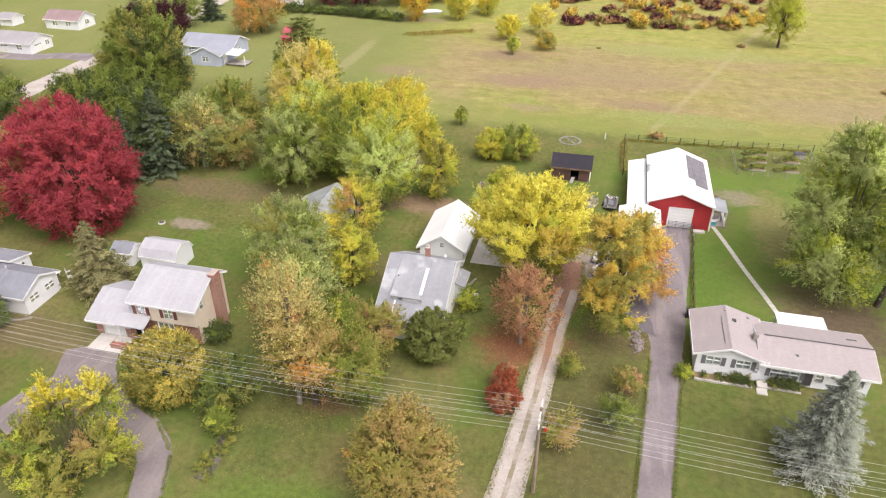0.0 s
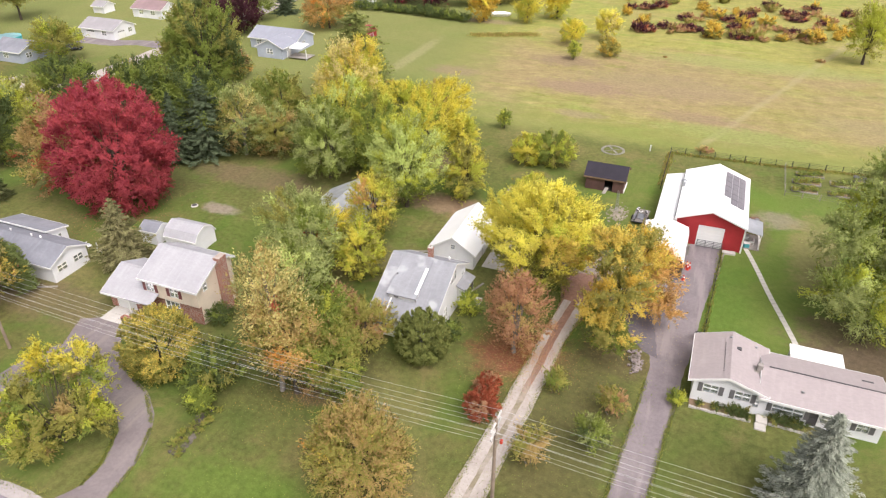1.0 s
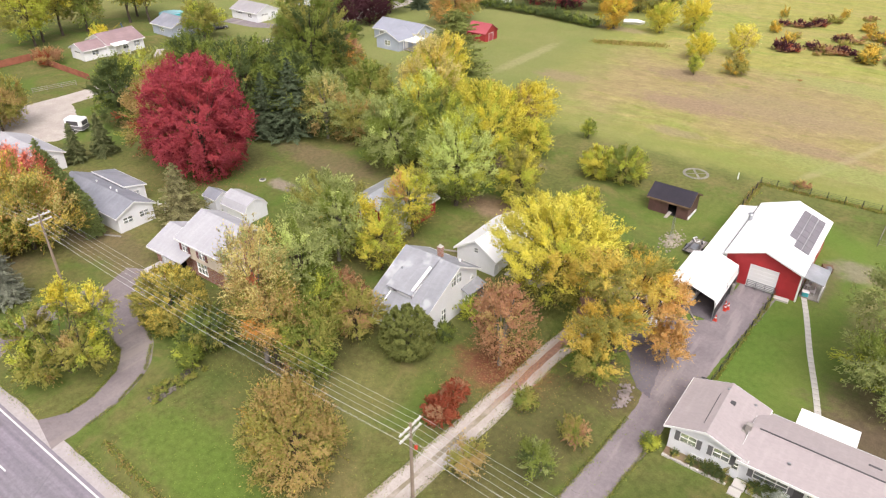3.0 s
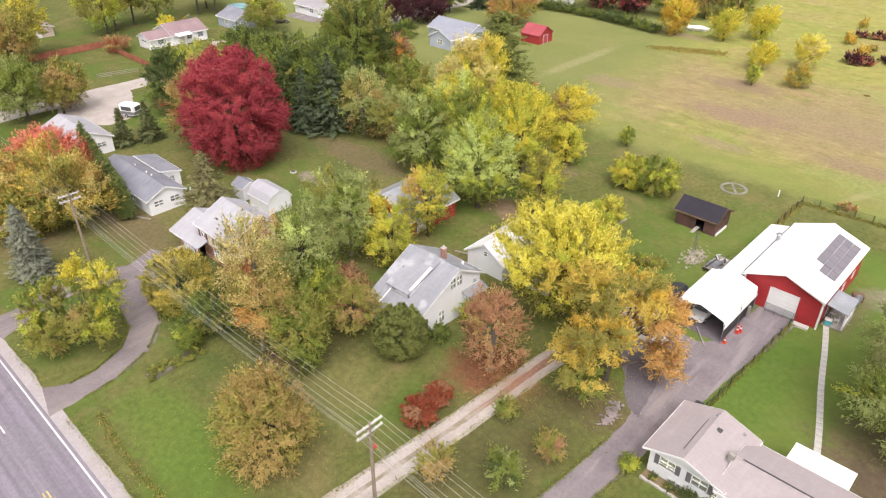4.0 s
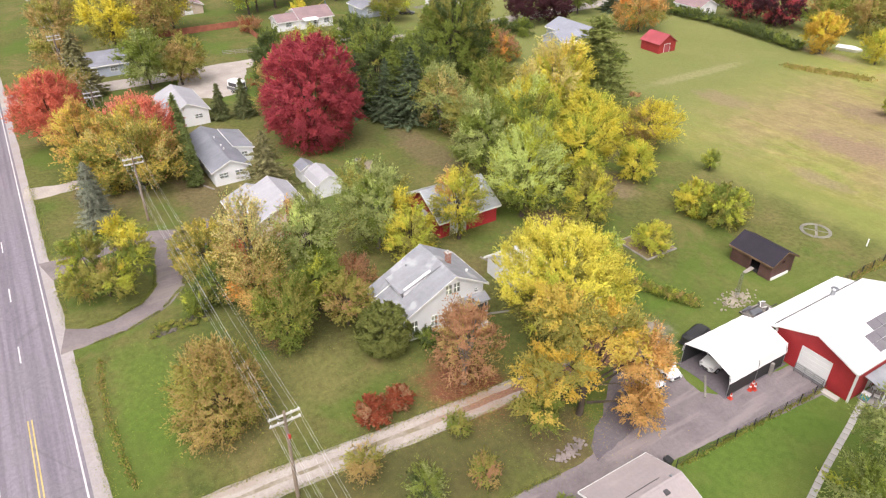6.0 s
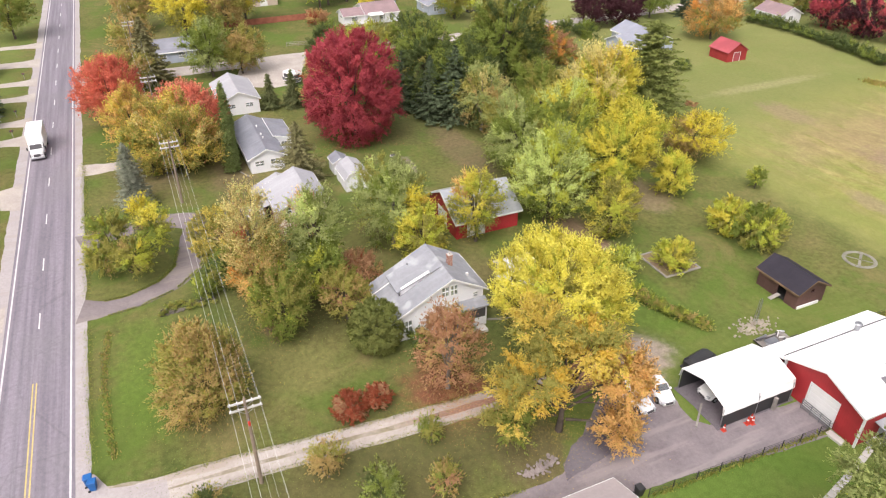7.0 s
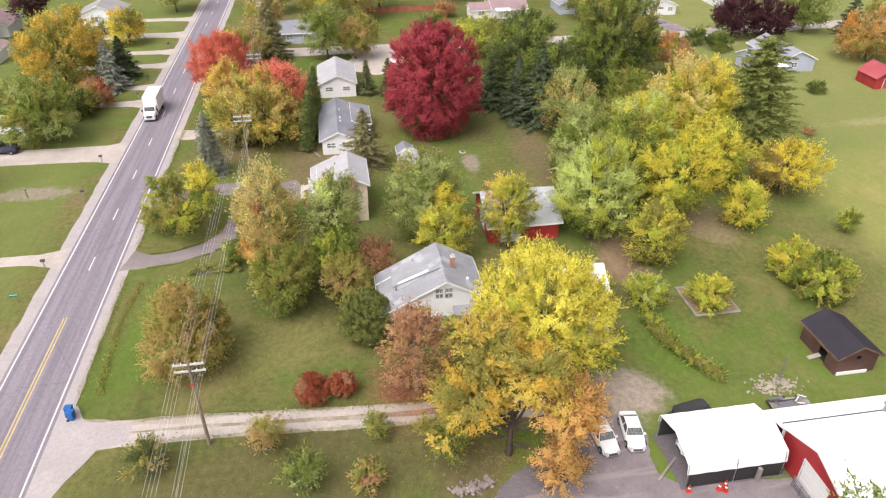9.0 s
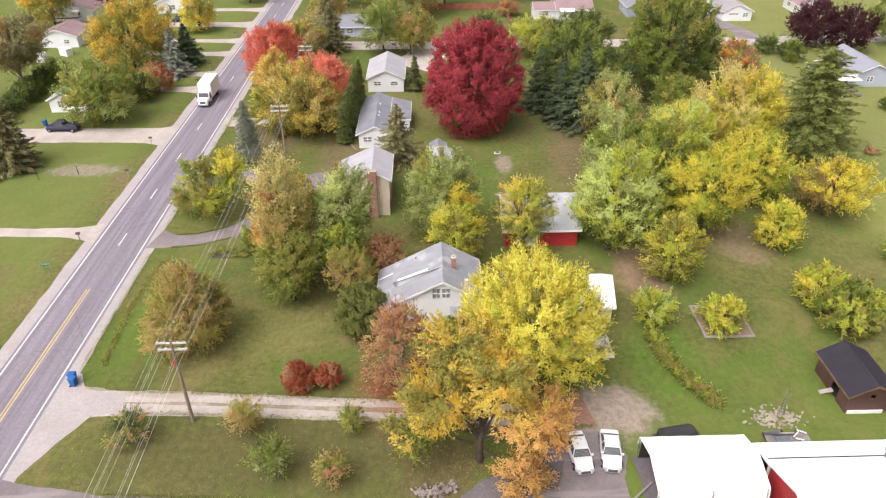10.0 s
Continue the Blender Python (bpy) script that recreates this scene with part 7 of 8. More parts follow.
# ---- poles and wires ----
def utility_pole(x, y, h=9.6, arms=(9.25, 8.55), seed=0):
    p = thing("utility_pole", x, y, label="grey-brown wooden utility pole with two crossarms", category="utility pole", group="road poles")
    part("pole", Geo().tube((0, 0, -0.2), (0, 0, h), 0.17, 0.11, 10), POLE_WOOD, p)
    for z in arms:
        arm = part("crossarm", Geo().box(-0.07, 0.06, -1.25, 1.25, z - 0.07, z + 0.07), ARM_WOOD, p, "pale weathered crossarm")
        for yy in (-1.12, -0.55, 0.55, 1.12):
            part("insulator", Geo().tube((0, yy, z + 0.07), (0, yy, z + 0.16), 0.03, 0.05, 6).tube((0, yy, z + 0.16), (0, yy, z + 0.22), 0.055, 0.03, 6), WHITE_PAINT, arm)
        part("brace", Geo().tube((0.08, -0.6, z - 0.06), (0.08, 0, z - 0.5), 0.018, 0.018, 4).tube((0.08, 0.6, z - 0.06), (0.08, 0, z - 0.5), 0.018, 0.018, 4), STEEL, p)
    return p


POLES = [(105.0, 38.6), (51.5, 38.8), (-1.8, 39.2), (-54.9, 39.0), (-84.5, 38.6), (-124.0, 37.6), (-165.0, 37.4)]
for x, y in POLES:
    utility_pole(x, y)
for (xa, ya), (xb, yb) in zip(POLES, POLES[1:]):
    span = thing("power_lines", (xa + xb) / 2, (ya + yb) / 2, 8.0, label="thin sagging power lines strung between wooden poles", category="power lines", group="road wires")
    for z, offs, sag in ((9.45, (-1.12, -0.55, 1.12), 0.7), (8.75, (-1.12, -0.55, 0.55, 1.12), 0.8), (6.9, (0.14,), 0.9)):
        for o in offs:
            g = Geo((span.location[0], span.location[1], 8.0), True)
            pts = [(xa + (xb - xa) * t, ya + (yb - ya) * t + o, z - 4 * sag * t * (1 - t)) for t in [k / 10 for k in range(11)]]
            for p, q in zip(pts, pts[1:]):
                g.tube(p, q, 0.0085, 0.0085, 4)
            part("wire", g, WIRE, span)
# a red-capped switch box and a fallen cable on the nearest pole
box = thing("pole_switch", -1.55, 39.2, 7.4, label="small red and grey switch box on a wooden pole", category="switch box")
part("case", Geo().soft_box(0.12, 0.34, -0.1, 0.1, -0.16, 0.2, 0.03), PLASTIC_RED, box)
part("bracket", Geo().tube((-0.05, 0, 0.28), (0.3, 0, 0.28), 0.025), STEEL, box)


# ---- vehicles ----
def wheel(parent, x, y, r=0.33, w=0.22):
    s = 1 if y > 0 else -1
    t = part("wheel", Geo().tube((x, y - w / 2, r), (x, y + w / 2, r), r, r, 16), RUBBER, parent)
    part("rim", Geo().tube((x, y + s * (w / 2 - 0.03), r), (x, y + s * (w / 2 + 0.012), r), r * 0.62, r * 0.55, 12), STEEL, t)


def car(name, x, y, rz, paint, label, kind="sedan", group=""):
    """A car that looks along +x: lofted body, glasshouse with its panes, wheels, lamps and mirrors."""
    c = thing(name, x, y, 0.02, rz, label, "car", group)
    L, W = (4.3, 1.74) if kind == "sedan" else (4.7, 1.86) if kind == "suv" else (5.6, 1.95)
    low, belt, roof = (0.22, 0.86, 1.44) if kind == "sedan" else (0.28, 1.02, 1.75) if kind == "suv" else (0.4, 1.1, 1.82)

    def ring(xx, half, z0, z1):
        return [(xx, -half + 0.06, z0), (xx, -half, z0 + 0.15), (xx, -half, z1 - 0.22), (xx, -half + 0.1, z1), (xx, half - 0.1, z1), (xx, half, z1 - 0.22), (xx, half, z0 + 0.15), (xx, half - 0.06, z0)]

    g = Geo(weld=True)
    hood = belt - 0.06
    st = [(-L / 2, W / 2 - 0.2, low + 0.12, belt - 0.12), (-L / 2 + 0.15, W / 2 - 0.06, low, belt), (-L / 2 + 1.0, W / 2, low, belt + 0.02), (0, W / 2, low, belt),
          (L / 2 - 1.25, W / 2, low, belt - 0.02), (L / 2 - 0.35, W / 2 - 0.08, low, hood - 0.14), (L / 2, W / 2 - 0.3, low + 0.1, hood - 0.32)]
    for a, b in zip(st, st[1:]):
        g.loft(ring(*a), ring(*b))
    body = part("body", g, paint, c)
    x0, x1, x2, x3 = {"sedan": (-L / 2 + 0.55, -L / 2 + 1.25, 0.35, L / 2 - 1.35), "suv": (-L / 2 + 0.12, -L / 2 + 0.45, 0.45, L / 2 - 1.3), "pickup": (-0.6, -0.4, 0.75, L / 2 - 1.55)}[kind]
    wb, wt = W / 2 - 0.1, W / 2 - 0.3
    base = [(x0, -wb, belt), (x3, -wb, belt), (x3, wb, belt), (x0, wb, belt)]
    top = [(x1, -wt, roof - 0.06), (x2, -wt, roof - 0.06), (x2, wt, roof - 0.06), (x1, wt, roof - 0.06)]
    part("glasshouse", Geo().loft(base, top), DARK_TRIM, c, "dark tinted windows")
    part("roof", Geo().loft([(x1 - 0.06, -wt - 0.05, roof - 0.08), (x2 + 0.06, -wt - 0.05, roof - 0.08), (x2 + 0.06, wt + 0.05, roof - 0.08), (x1 - 0.06, wt + 0.05, roof - 0.08)],
                            [(x1 + 0.1, -wt + 0.1, roof), (x2 - 0.1, -wt + 0.1, roof), (x2 - 0.1, wt - 0.1, roof), (x1 + 0.1, wt - 0.1, roof)]), paint, c)
    for s in (-1, 1):
        for (xa, xb) in ((x0, x1), (x3, x2), ((x0 + x3) / 2, (x1 + x2) / 2)):
            part("pillar", Geo().tube((xa, s * wb, belt), (xb, s * (wt + 0.03), roof - 0.05), 0.04, 0.04, 5), paint, c)
        part("mirror", Geo().soft_box(x3 - 0.2, x3 - 0.02, s * W / 2 - 0.06, s * W / 2 + 0.12, belt, belt + 0.15, 0.03), paint, c)
        part("headlight", Geo().soft_box(L / 2 - 0.32, L / 2 - 0.08, s * (W / 2 - 0.32) - 0.18, s * (W / 2 - 0.32) + 0.18, hood - 0.36, hood - 0.2, 0.03), LAMP_GLASS, c)
        part("tail_light", Geo().soft_box(-L / 2 - 0.01, -L / 2 + 0.12, s * (W / 2 - 0.3) - 0.14, s * (W / 2 - 0.3) + 0.14, belt - 0.32, belt - 0.14, 0.02), TAIL_GLASS, c)
        for xx in (-L / 2 + 0.85, L / 2 - 0.85):
            wheel(c, xx, s * (W / 2 - 0.1))
    part("grille", Geo().soft_box(L / 2 - 0.1, L / 2 + 0.01, -0.4, 0.4, low + 0.12, low + 0.34, 0.02), DARK_TRIM, c)
    part("bumper", Geo().soft_box(-L / 2 - 0.03, -L / 2 + 0.12, -W / 2 + 0.25, W / 2 - 0.25, low + 0.05, low + 0.3, 0.03), paint, c)
    part("windscreen", Geo().loft([(x3 + 0.012, -wb + 0.1, belt + 0.02), (x3 + 0.012, wb - 0.1, belt + 0.02), (x2 + 0.03, wt - 0.06, roof - 0.1), (x2 + 0.03, -wt + 0.06, roof - 0.1)],
                                  [(x3 - 0.02, -wb + 0.1, belt + 0.02), (x3 - 0.02, wb - 0.1, belt + 0.02), (x2, wt - 0.06, roof - 0.1), (x2, -wt + 0.06, roof - 0.1)]), GLASS, c)
    if kind == "pickup":
        part("bed", Geo().box(-L / 2 + 0.2, -0.75, -W / 2 + 0.15, W / 2 - 0.15, belt + 0.012, belt + 0.02), DARK_INSIDE, c)
        g = Geo()
        for s in (-1, 1):
            g.soft_box(-L / 2 + 0.08, -0.62, s * (W / 2 - 0.07) - 0.05, s * (W / 2 - 0.07) + 0.05, belt - 0.02, belt + 0.22, 0.02)
        part("bed_side", g, paint, c)
    if kind == "suv":
        for s in (-1, 1):
            part("roof_rail", Geo().tube((x1 + 0.1, s * wt, roof + 0.05), (x2 - 0.1, s * wt, roof + 0.05), 0.025), BLACK_STEEL, c)
    return c


car("car", 3.2, 73.2, 4, CAR_WHITE, "white saloon car parked on worn tar", "sedan", "parked white cars")
car("car", 3.1, 75.9, -8, CAR_WHITE, "white hatchback car parked at an angle", "sedan", "parked white cars")
car("sport_utility_car", 5.6, 81.4, -90, CAR_WHITE, "white off-road car under a tarpaulin carport", "suv")
car("pickup_truck", -69.2, -1.3, 180 + 88, CAR_NAVY, "dark navy pickup truck on a pale drive", "pickup")
car("car", -135.5, 152.0 - 27, 60, CAR_BLACK, "dark car parked at a far house", "sedan")
car("car", -139.0, -1.5, 100, CAR_BLACK, "dark car on a far drive across the road", "sedan")

truck = thing("box_truck", -82.8, ROAD_Y - 1.75, 0.03, 0, "white box truck driving on a two-lane road", "truck")
part("cargo_box", Geo().soft_box(-4.3, 1.5, -1.22, 1.22, 0.95, 3.65, 0.05), WHITE_PAINT, truck)
part("bumper_guard", Geo().box(-4.35, -4.25, -1.1, 1.1, 0.5, 0.65).box(-4.3, -4.2, -0.9, -0.8, 0.6, 0.95).box(-4.3, -4.2, 0.8, 0.9, 0.6, 0.95), BLACK_STEEL, truck)
g = Geo(weld=True)
secs = [(1.6, 1.05, 0.5, 2.35), (2.55, 1.05, 0.5, 2.3), (2.95, 1.02, 0.5, 1.55), (3.9, 0.9, 0.5, 1.38), (4.05, 0.85, 0.55, 1.2)]
for (xa, wa, za, ta), (xb, wb, zb, tb) in zip(secs, secs[1:]):
    g.loft([(xa, -wa, za), (xa, -wa, ta - 0.15), (xa, -wa + 0.15, ta), (xa, wa - 0.15, ta), (xa, wa, ta - 0.15), (xa, wa, za)], [(xb, -wb, zb), (xb, -wb, tb - 0.15), (xb, -wb + 0.15, tb), (xb, wb - 0.15, tb), (xb, wb, tb - 0.15), (xb, wb, zb)])
part("cab", g, CAR_WHITE, truck)
part("windscreen", Geo().loft([(2.6, -0.85, 2.22), (2.6, 0.85, 2.22), (2.97, 0.88, 1.58), (2.97, -0.88, 1.58)], [(2.58, -0.85, 2.2), (2.58, 0.85, 2.2), (2.94, 0.88, 1.56), (2.94, -0.88, 1.56)]), DARK_TRIM, truck)
part("grille", Geo().soft_box(3.98, 4.1, -0.5, 0.5, 0.7, 1.15, 0.02), DARK_TRIM, truck)
part("front_bumper", Geo().soft_box(3.95, 4.2, -1.0, 1.0, 0.4, 0.65, 0.04), STEEL, truck)
part("chassis", Geo().box(-4.2, 3.6, -0.45, 0.45, 0.6, 0.94), BLACK_STEEL, truck)
for s in (-1, 1):
    part("side_window", Geo().box(1.9, 2.5, s * 1.055 - 0.012, s * 1.055 + 0.012, 1.5, 2.05), DARK_TRIM, truck)
    part("mirror", Geo().box(2.7, 2.78, s * 1.3 - 0.1, s * 1.3 + 0.1, 1.4, 1.85).tube((2.74, s * 1.05, 1.7), (2.74, s * 1.25, 1.7), 0.02), BLACK_STEEL, truck)
    part("headlight", Geo().soft_box(3.9, 4.06, s * 0.7 - 0.14, s * 0.7 + 0.14, 0.85, 1.05, 0.02), LAMP_GLASS, truck)
    wheel(truck, 3.2, s * 0.95, 0.46, 0.28)
    wheel(truck, -2.6, s * 0.9, 0.46, 0.5)

camper = thing("caravan", -98.8, 65.6, 0, 25, "small white-roofed grey caravan on pale gravel", "caravan")
part("shell", Geo().soft_box(-1.7, 1.7, -1.05, 1.05, 0.5, 2.45, 0.2), CAR_WHITE, camper)
part("stripe", Geo().box(-1.72, 1.72, -1.07, 1.07, 0.62, 1.2), SHUTTER, camper)
part("window", Geo().box(1.68, 1.73, -0.7, 0.7, 1.35, 2.1), DARK_TRIM, camper)
part("window", Geo().box(-1.1, 1.1, -1.08, -1.03, 1.35, 2.1), DARK_TRIM, camper)
part("drawbar", Geo().tube((1.6, 0, 0.55), (2.8, 0, 0.5), 0.05), BLACK_STEEL, camper)
for s in (-1, 1):
    wheel(camper, -0.2, s * 1.0)

# a tarpaulin-covered trailer by the carport
tr = thing("covered_trailer", 2.0, 81.9, 0, 100, "black tarpaulin-covered trailer beside the carport", "trailer")
part("load", Geo().soft_box(-1.7, 1.7, -0.85, 0.85, 0.45, 1.5, 0.3), BLACK_STEEL, tr)
part("bed", Geo().box(-1.8, 1.8, -0.9, 0.9, 0.36, 0.45), BLACK_STEEL, tr)
for s in (-1, 1):
    wheel(tr, 0, s * 0.95)

# flatbed trailer with boards behind the carport
fl = thing("flatbed_trailer", 2.55, 91.4, 0, 87, "weathered flatbed trailer heaped with scrap and boards", "trailer")
for k in range(8):
    part("board", Geo().box(-1.9, 1.9, -0.95 + 0.24 * k, -0.74 + 0.24 * k, 0.55, 0.6), WOOD_GREY, fl)
for x in (-1.85, 1.85):
    part("crossbeam", Geo().box(x - 0.05, x + 0.05, -0.95, 0.98, 0.42, 0.55), BLACK_STEEL, fl)
part("drawbar", Geo().tube((-1.8, 0, 0.48), (3.1, 0, 0.45), 0.05), BLACK_STEEL, fl)
part("scrap", Geo().soft_box(-1.2, 0.2, -0.5, 0.3, 0.6, 0.85, 0.04).tube((-1.5, 0.5, 0.66), (1.4, 0.7, 0.66), 0.05).tube((-1.4, -0.7, 0.66), (1.6, -0.5, 0.66), 0.05), STEEL, fl)
junk = random.Random(77)
for k in range(16):
    x, y, a = junk.uniform(-1.6, 1.5), junk.uniform(-0.7, 0.75), junk.uniform(0, 3.1)
    ln = junk.uniform(0.3, 0.75)
    g = Geo().tube((x - ln * math.cos(a), y - 0.35 * ln * math.sin(a), 0.66 + 0.02 * k), (x + ln * math.cos(a), y + 0.35 * ln * math.sin(a), 0.7 + 0.025 * k), junk.uniform(0.05, 0.13), None, 5)
    part("scrap_piece", g, (WOOD_GREY, STEEL, DARK_TRIM, WHITE_PAINT)[k % 4], fl)
for s in (-1, 1):
    wheel(fl, -0.3, s * 1.05, 0.33, 0.2)

# lattice mast
mast = thing("lattice_mast", -1.0, 92.4, label="short grey lattice mast standing in grass", category="mast")
for k in range(3):
    a = 2.094 * k
    part("leg", Geo().tube((0.22 * math.cos(a), 0.22 * math.sin(a), 0), (0.16 * math.cos(a), 0.16 * math.sin(a), 3.2), 0.022), STEEL, mast)
g = Geo()
for j in range(9):
    for k in range(3):
        a, b = 2.094 * k, 2.094 * (k + 1)
        r0, r1 = 0.22 - 0.0066 * j, 0.22 - 0.0066 * (j + 1)
        g.tube((r0 * math.cos(a), r0 * math.sin(a), 0.36 * j), (r1 * math.cos(b), r1 * math.sin(b), 0.36 * (j + 1)), 0.012, 0.012, 4)
part("lacing", g, STEEL, mast)


# ---- stones, beds, fences and small things ----
def rock(g, x, y, z, r, rnd):
    n, k = 6, len(g.v)
    rings = []
    for h, f in ((-0.5, 0.75), (0.05, 1.0), (0.5, 0.62)):
        rings.append([(x + r * f * rnd.uniform(0.8, 1.2) * math.cos(6.283 * i / n), y + r * f * rnd.uniform(0.8, 1.2) * math.sin(6.283 * i / n), z + r * h * rnd.uniform(0.85, 1.15)) for i in range(n)])
    g.v += [p for rg in rings for p in rg]
    for a in range(2):
        for i in range(n):
            j = (i + 1) % n
            g.f.append((k + a * n + i, k + a * n + j, k + (a + 1) * n + j, k + (a + 1) * n + i))
    g.f.append(tuple(k + 2 * n + i for i in range(n)))


def rock_pile(name, x, y, spots, label, mat=STONE, seed=1, category="stones"):
    rnd = random.Random(seed)
    p = thing(name, x, y, label=label, category=category)
    for sx, sy, sz, r in spots:
        g = Geo()
        rock(g, sx - x, sy - y, sz, r, rnd)
        part("stone", g, mat, p)
    return p


rnd = random.Random(21)
PALE_STONE = worn("pale_stone", (0.33, 0.28, 0.265), 0.9, 0, 0.45, 2.0, 0.2, 0.5)
rock_pile("rock_border", 6.4, 61.4, [(6.4 + 0.25 * math.sin(5 * t) + rnd.gauss(0, 0.3), 59.2 + 3.4 * t + rnd.uniform(-0.25, 0.25), 0.03 + 0.3 * rnd.random(), rnd.uniform(0.08, 0.2)) for t in [k / 109 for k in range(110)]],
          "heap of grey fieldstones and dead leaves under a maple", PALE_STONE, 2)
DARK_STONE = worn("mossy_stone", (0.17, 0.15, 0.125), 0.9, 0, 0.5, 2.0, 0.2, 0.5)
rock_pile("rock_border", -29.3, 36.6, [(-29.4 + 0.5 * math.sin(6 * t) + rnd.uniform(-0.4, 0.4), 33.8 + 5.8 * t, 0.03 + 0.12 * rnd.random(), rnd.uniform(0.1, 0.26)) for t in [k / 54 for k in range(55)]],
          "ragged border of dark fieldstones on a lawn", DARK_STONE, 3)
rock_pile("rubble_heap", -0.6, 91.7, [(-0.6 + max(-1.5, min(1.3, rnd.gauss(0, 0.6))), 91.7 + rnd.gauss(0, 1.05), 0.04 + 0.06 * rnd.random(), rnd.uniform(0.06, 0.17)) for k in range(230)], "flat heap of pale broken rubble in grass", worn("tan_rubble", (0.40, 0.35, 0.285), 0.9, 0, 0.35, 2.0, 0.2, 0.5), 4)
for k in range(16):
    broadleaf("weed", -29.4 + rnd.uniform(-0.8, 0.8), 33.8 + 0.38 * k, 0.45, 0.42, [("green", 1), ("olive", 2)], "dry weed among fieldstones", base=0.0, seed=400 + k, clumps=10, spray=0.22, category="weed", group="border weeds", stems=2, thick=0.6)

# stone ring on the grass
RING_STONE = worn("mossy_slab", (0.27, 0.26, 0.215), 0.9, 0, 0.35, 2.0)
ring = thing("stone_ring", -5.1, 113.6, label="flat stone ring with a cross of slabs in grass", category="stone ring")
for k in range(22):
    a = 6.283 * k / 22
    part("slab", Geo().loft([(1.55 * math.cos(a), 1.55 * math.sin(a), -0.02), (2.0 * math.cos(a), 2.0 * math.sin(a), -0.02), (2.0 * math.cos(a + 0.26), 2.0 * math.sin(a + 0.26), -0.02), (1.55 * math.cos(a + 0.26), 1.55 * math.sin(a + 0.26), -0.02)],
                             [(1.57 * math.cos(a), 1.57 * math.sin(a), 0.08), (1.98 * math.cos(a), 1.98 * math.sin(a), 0.08), (1.98 * math.cos(a + 0.25), 1.98 * math.sin(a + 0.25), 0.08), (1.57 * math.cos(a + 0.25), 1.57 * math.sin(a + 0.25), 0.08)]), RING_STONE, ring)
for k in range(4):
    a = 0.6 + 1.571 * k
    part("spoke", Geo().loft([(0.2 * math.cos(a) - 0.12, 0.2 * math.sin(a), 0), (1.5 * math.cos(a) - 0.12, 1.5 * math.sin(a), 0), (1.5 * math.cos(a) + 0.2, 1.5 * math.sin(a) + 0.1, 0), (0.2 * math.cos(a) + 0.2, 0.2 * math.sin(a) + 0.1, 0)],
                              [(0.2 * math.cos(a) - 0.12, 0.2 * math.sin(a), 0.07), (1.5 * math.cos(a) - 0.12, 1.5 * math.sin(a), 0.07), (1.5 * math.cos(a) + 0.2, 1.5 * math.sin(a) + 0.1, 0.07), (0.2 * math.cos(a) + 0.2, 0.2 * math.sin(a) + 0.1, 0.07)]), RING_STONE, ring)

# timber-edged bed
tb = thing("planting_bed", -14.2, 91.6, label="square planting bed edged with pale timber", category="planting bed")
for x0, x1, y0, y1 in ((-2.9, 2.5, -2.4, -2.15), (2.25, 2.5, -2.15, 2.6), (-2.9, 2.5, 2.6, 2.85), (-2.9, -2.65, -2.15, 2.6)):
    part("timber", Geo().soft_box(x0, x1, y0, y1, 0, 0.16, 0.02), WOOD_GREY, tb)
part("soil", Geo().box(-2.65, 2.25, -2.15, 2.6, -0.02, 0.1), TRACK_MID, tb)


def fence(name, pts, label, gap=2.4, h=1.2, rails=3, post_m=BLACK_STEEL, r=0.035, category="fence", wood=False):
    """A post-and-wire or post-and-rail fence along a line."""
    f = thing(name, *pts[0], label=label, category=category)
    ox, oy = pts[0]
    for (xa, ya), (xb, yb) in zip(pts, pts[1:]):
        n = max(1, round(math.dist((xa, ya), (xb, yb)) / gap))
        for k in range(n):
            x, y = xa + (xb - xa) * k / n - ox, ya + (yb - ya) * k / n - oy
            part("post", Geo().tube((x, y, -0.1), (x, y, h), r * 1.3, r * 1.2, 5), post_m, f)
        for j in range(rails):
            z = h * (0.3 + 0.62 * j / max(1, rails - 1))
            rr = 0.045 if wood else 0.014
            part("rail" if wood else "wire", Geo().tube((xa - ox, ya - oy, z), (xb - ox, yb - oy, z), rr, rr, 4), post_m, f)
    part("post", Geo().tube((pts[-1][0] - ox, pts[-1][1] - oy, -0.1), (pts[-1][0] - ox, pts[-1][1] - oy, h), r * 1.3, r * 1.2, 5), post_m, f)
    return f


fence("wire_fence", [(13.5, 87.6), (13.0, 77.0), (12.5, 67.5)], "black wire fence between drive and lawn", 2.2, 1.1, 4)
fence("wire_fence", [(4.0, 102.0), (4.0, 115.8), (20.0, 116.6), (34.5, 118.2)], "black wire fence at the field's edge", 2.3, 1.25, 4, r=0.045)
fence("wire_fence", [(21.2, 106.4), (21.4, 116.4)], "grey fence round a weedy garden plot", 2.0, 1.1, 3, WOOD_GREY)
fence("wire_fence", [(21.2, 106.4), (33.0, 106.2), (33.6, 117.0)], "grey fence round a weedy garden plot", 2.4, 1.1, 3, WOOD_GREY)
fence("rail_fence", [(-124.5, 70.5), (-122.5, 78.5)], "grey timber rail fence on a lawn", 2.4, 1.1, 3, WOOD_GREY, category="fence", wood=True)
fence("wire_fence", [(-110.0, 33.0), (-122.0, 30.0)], "grey wire fence near the side street", 2.4, 1.2, 3, STEEL)
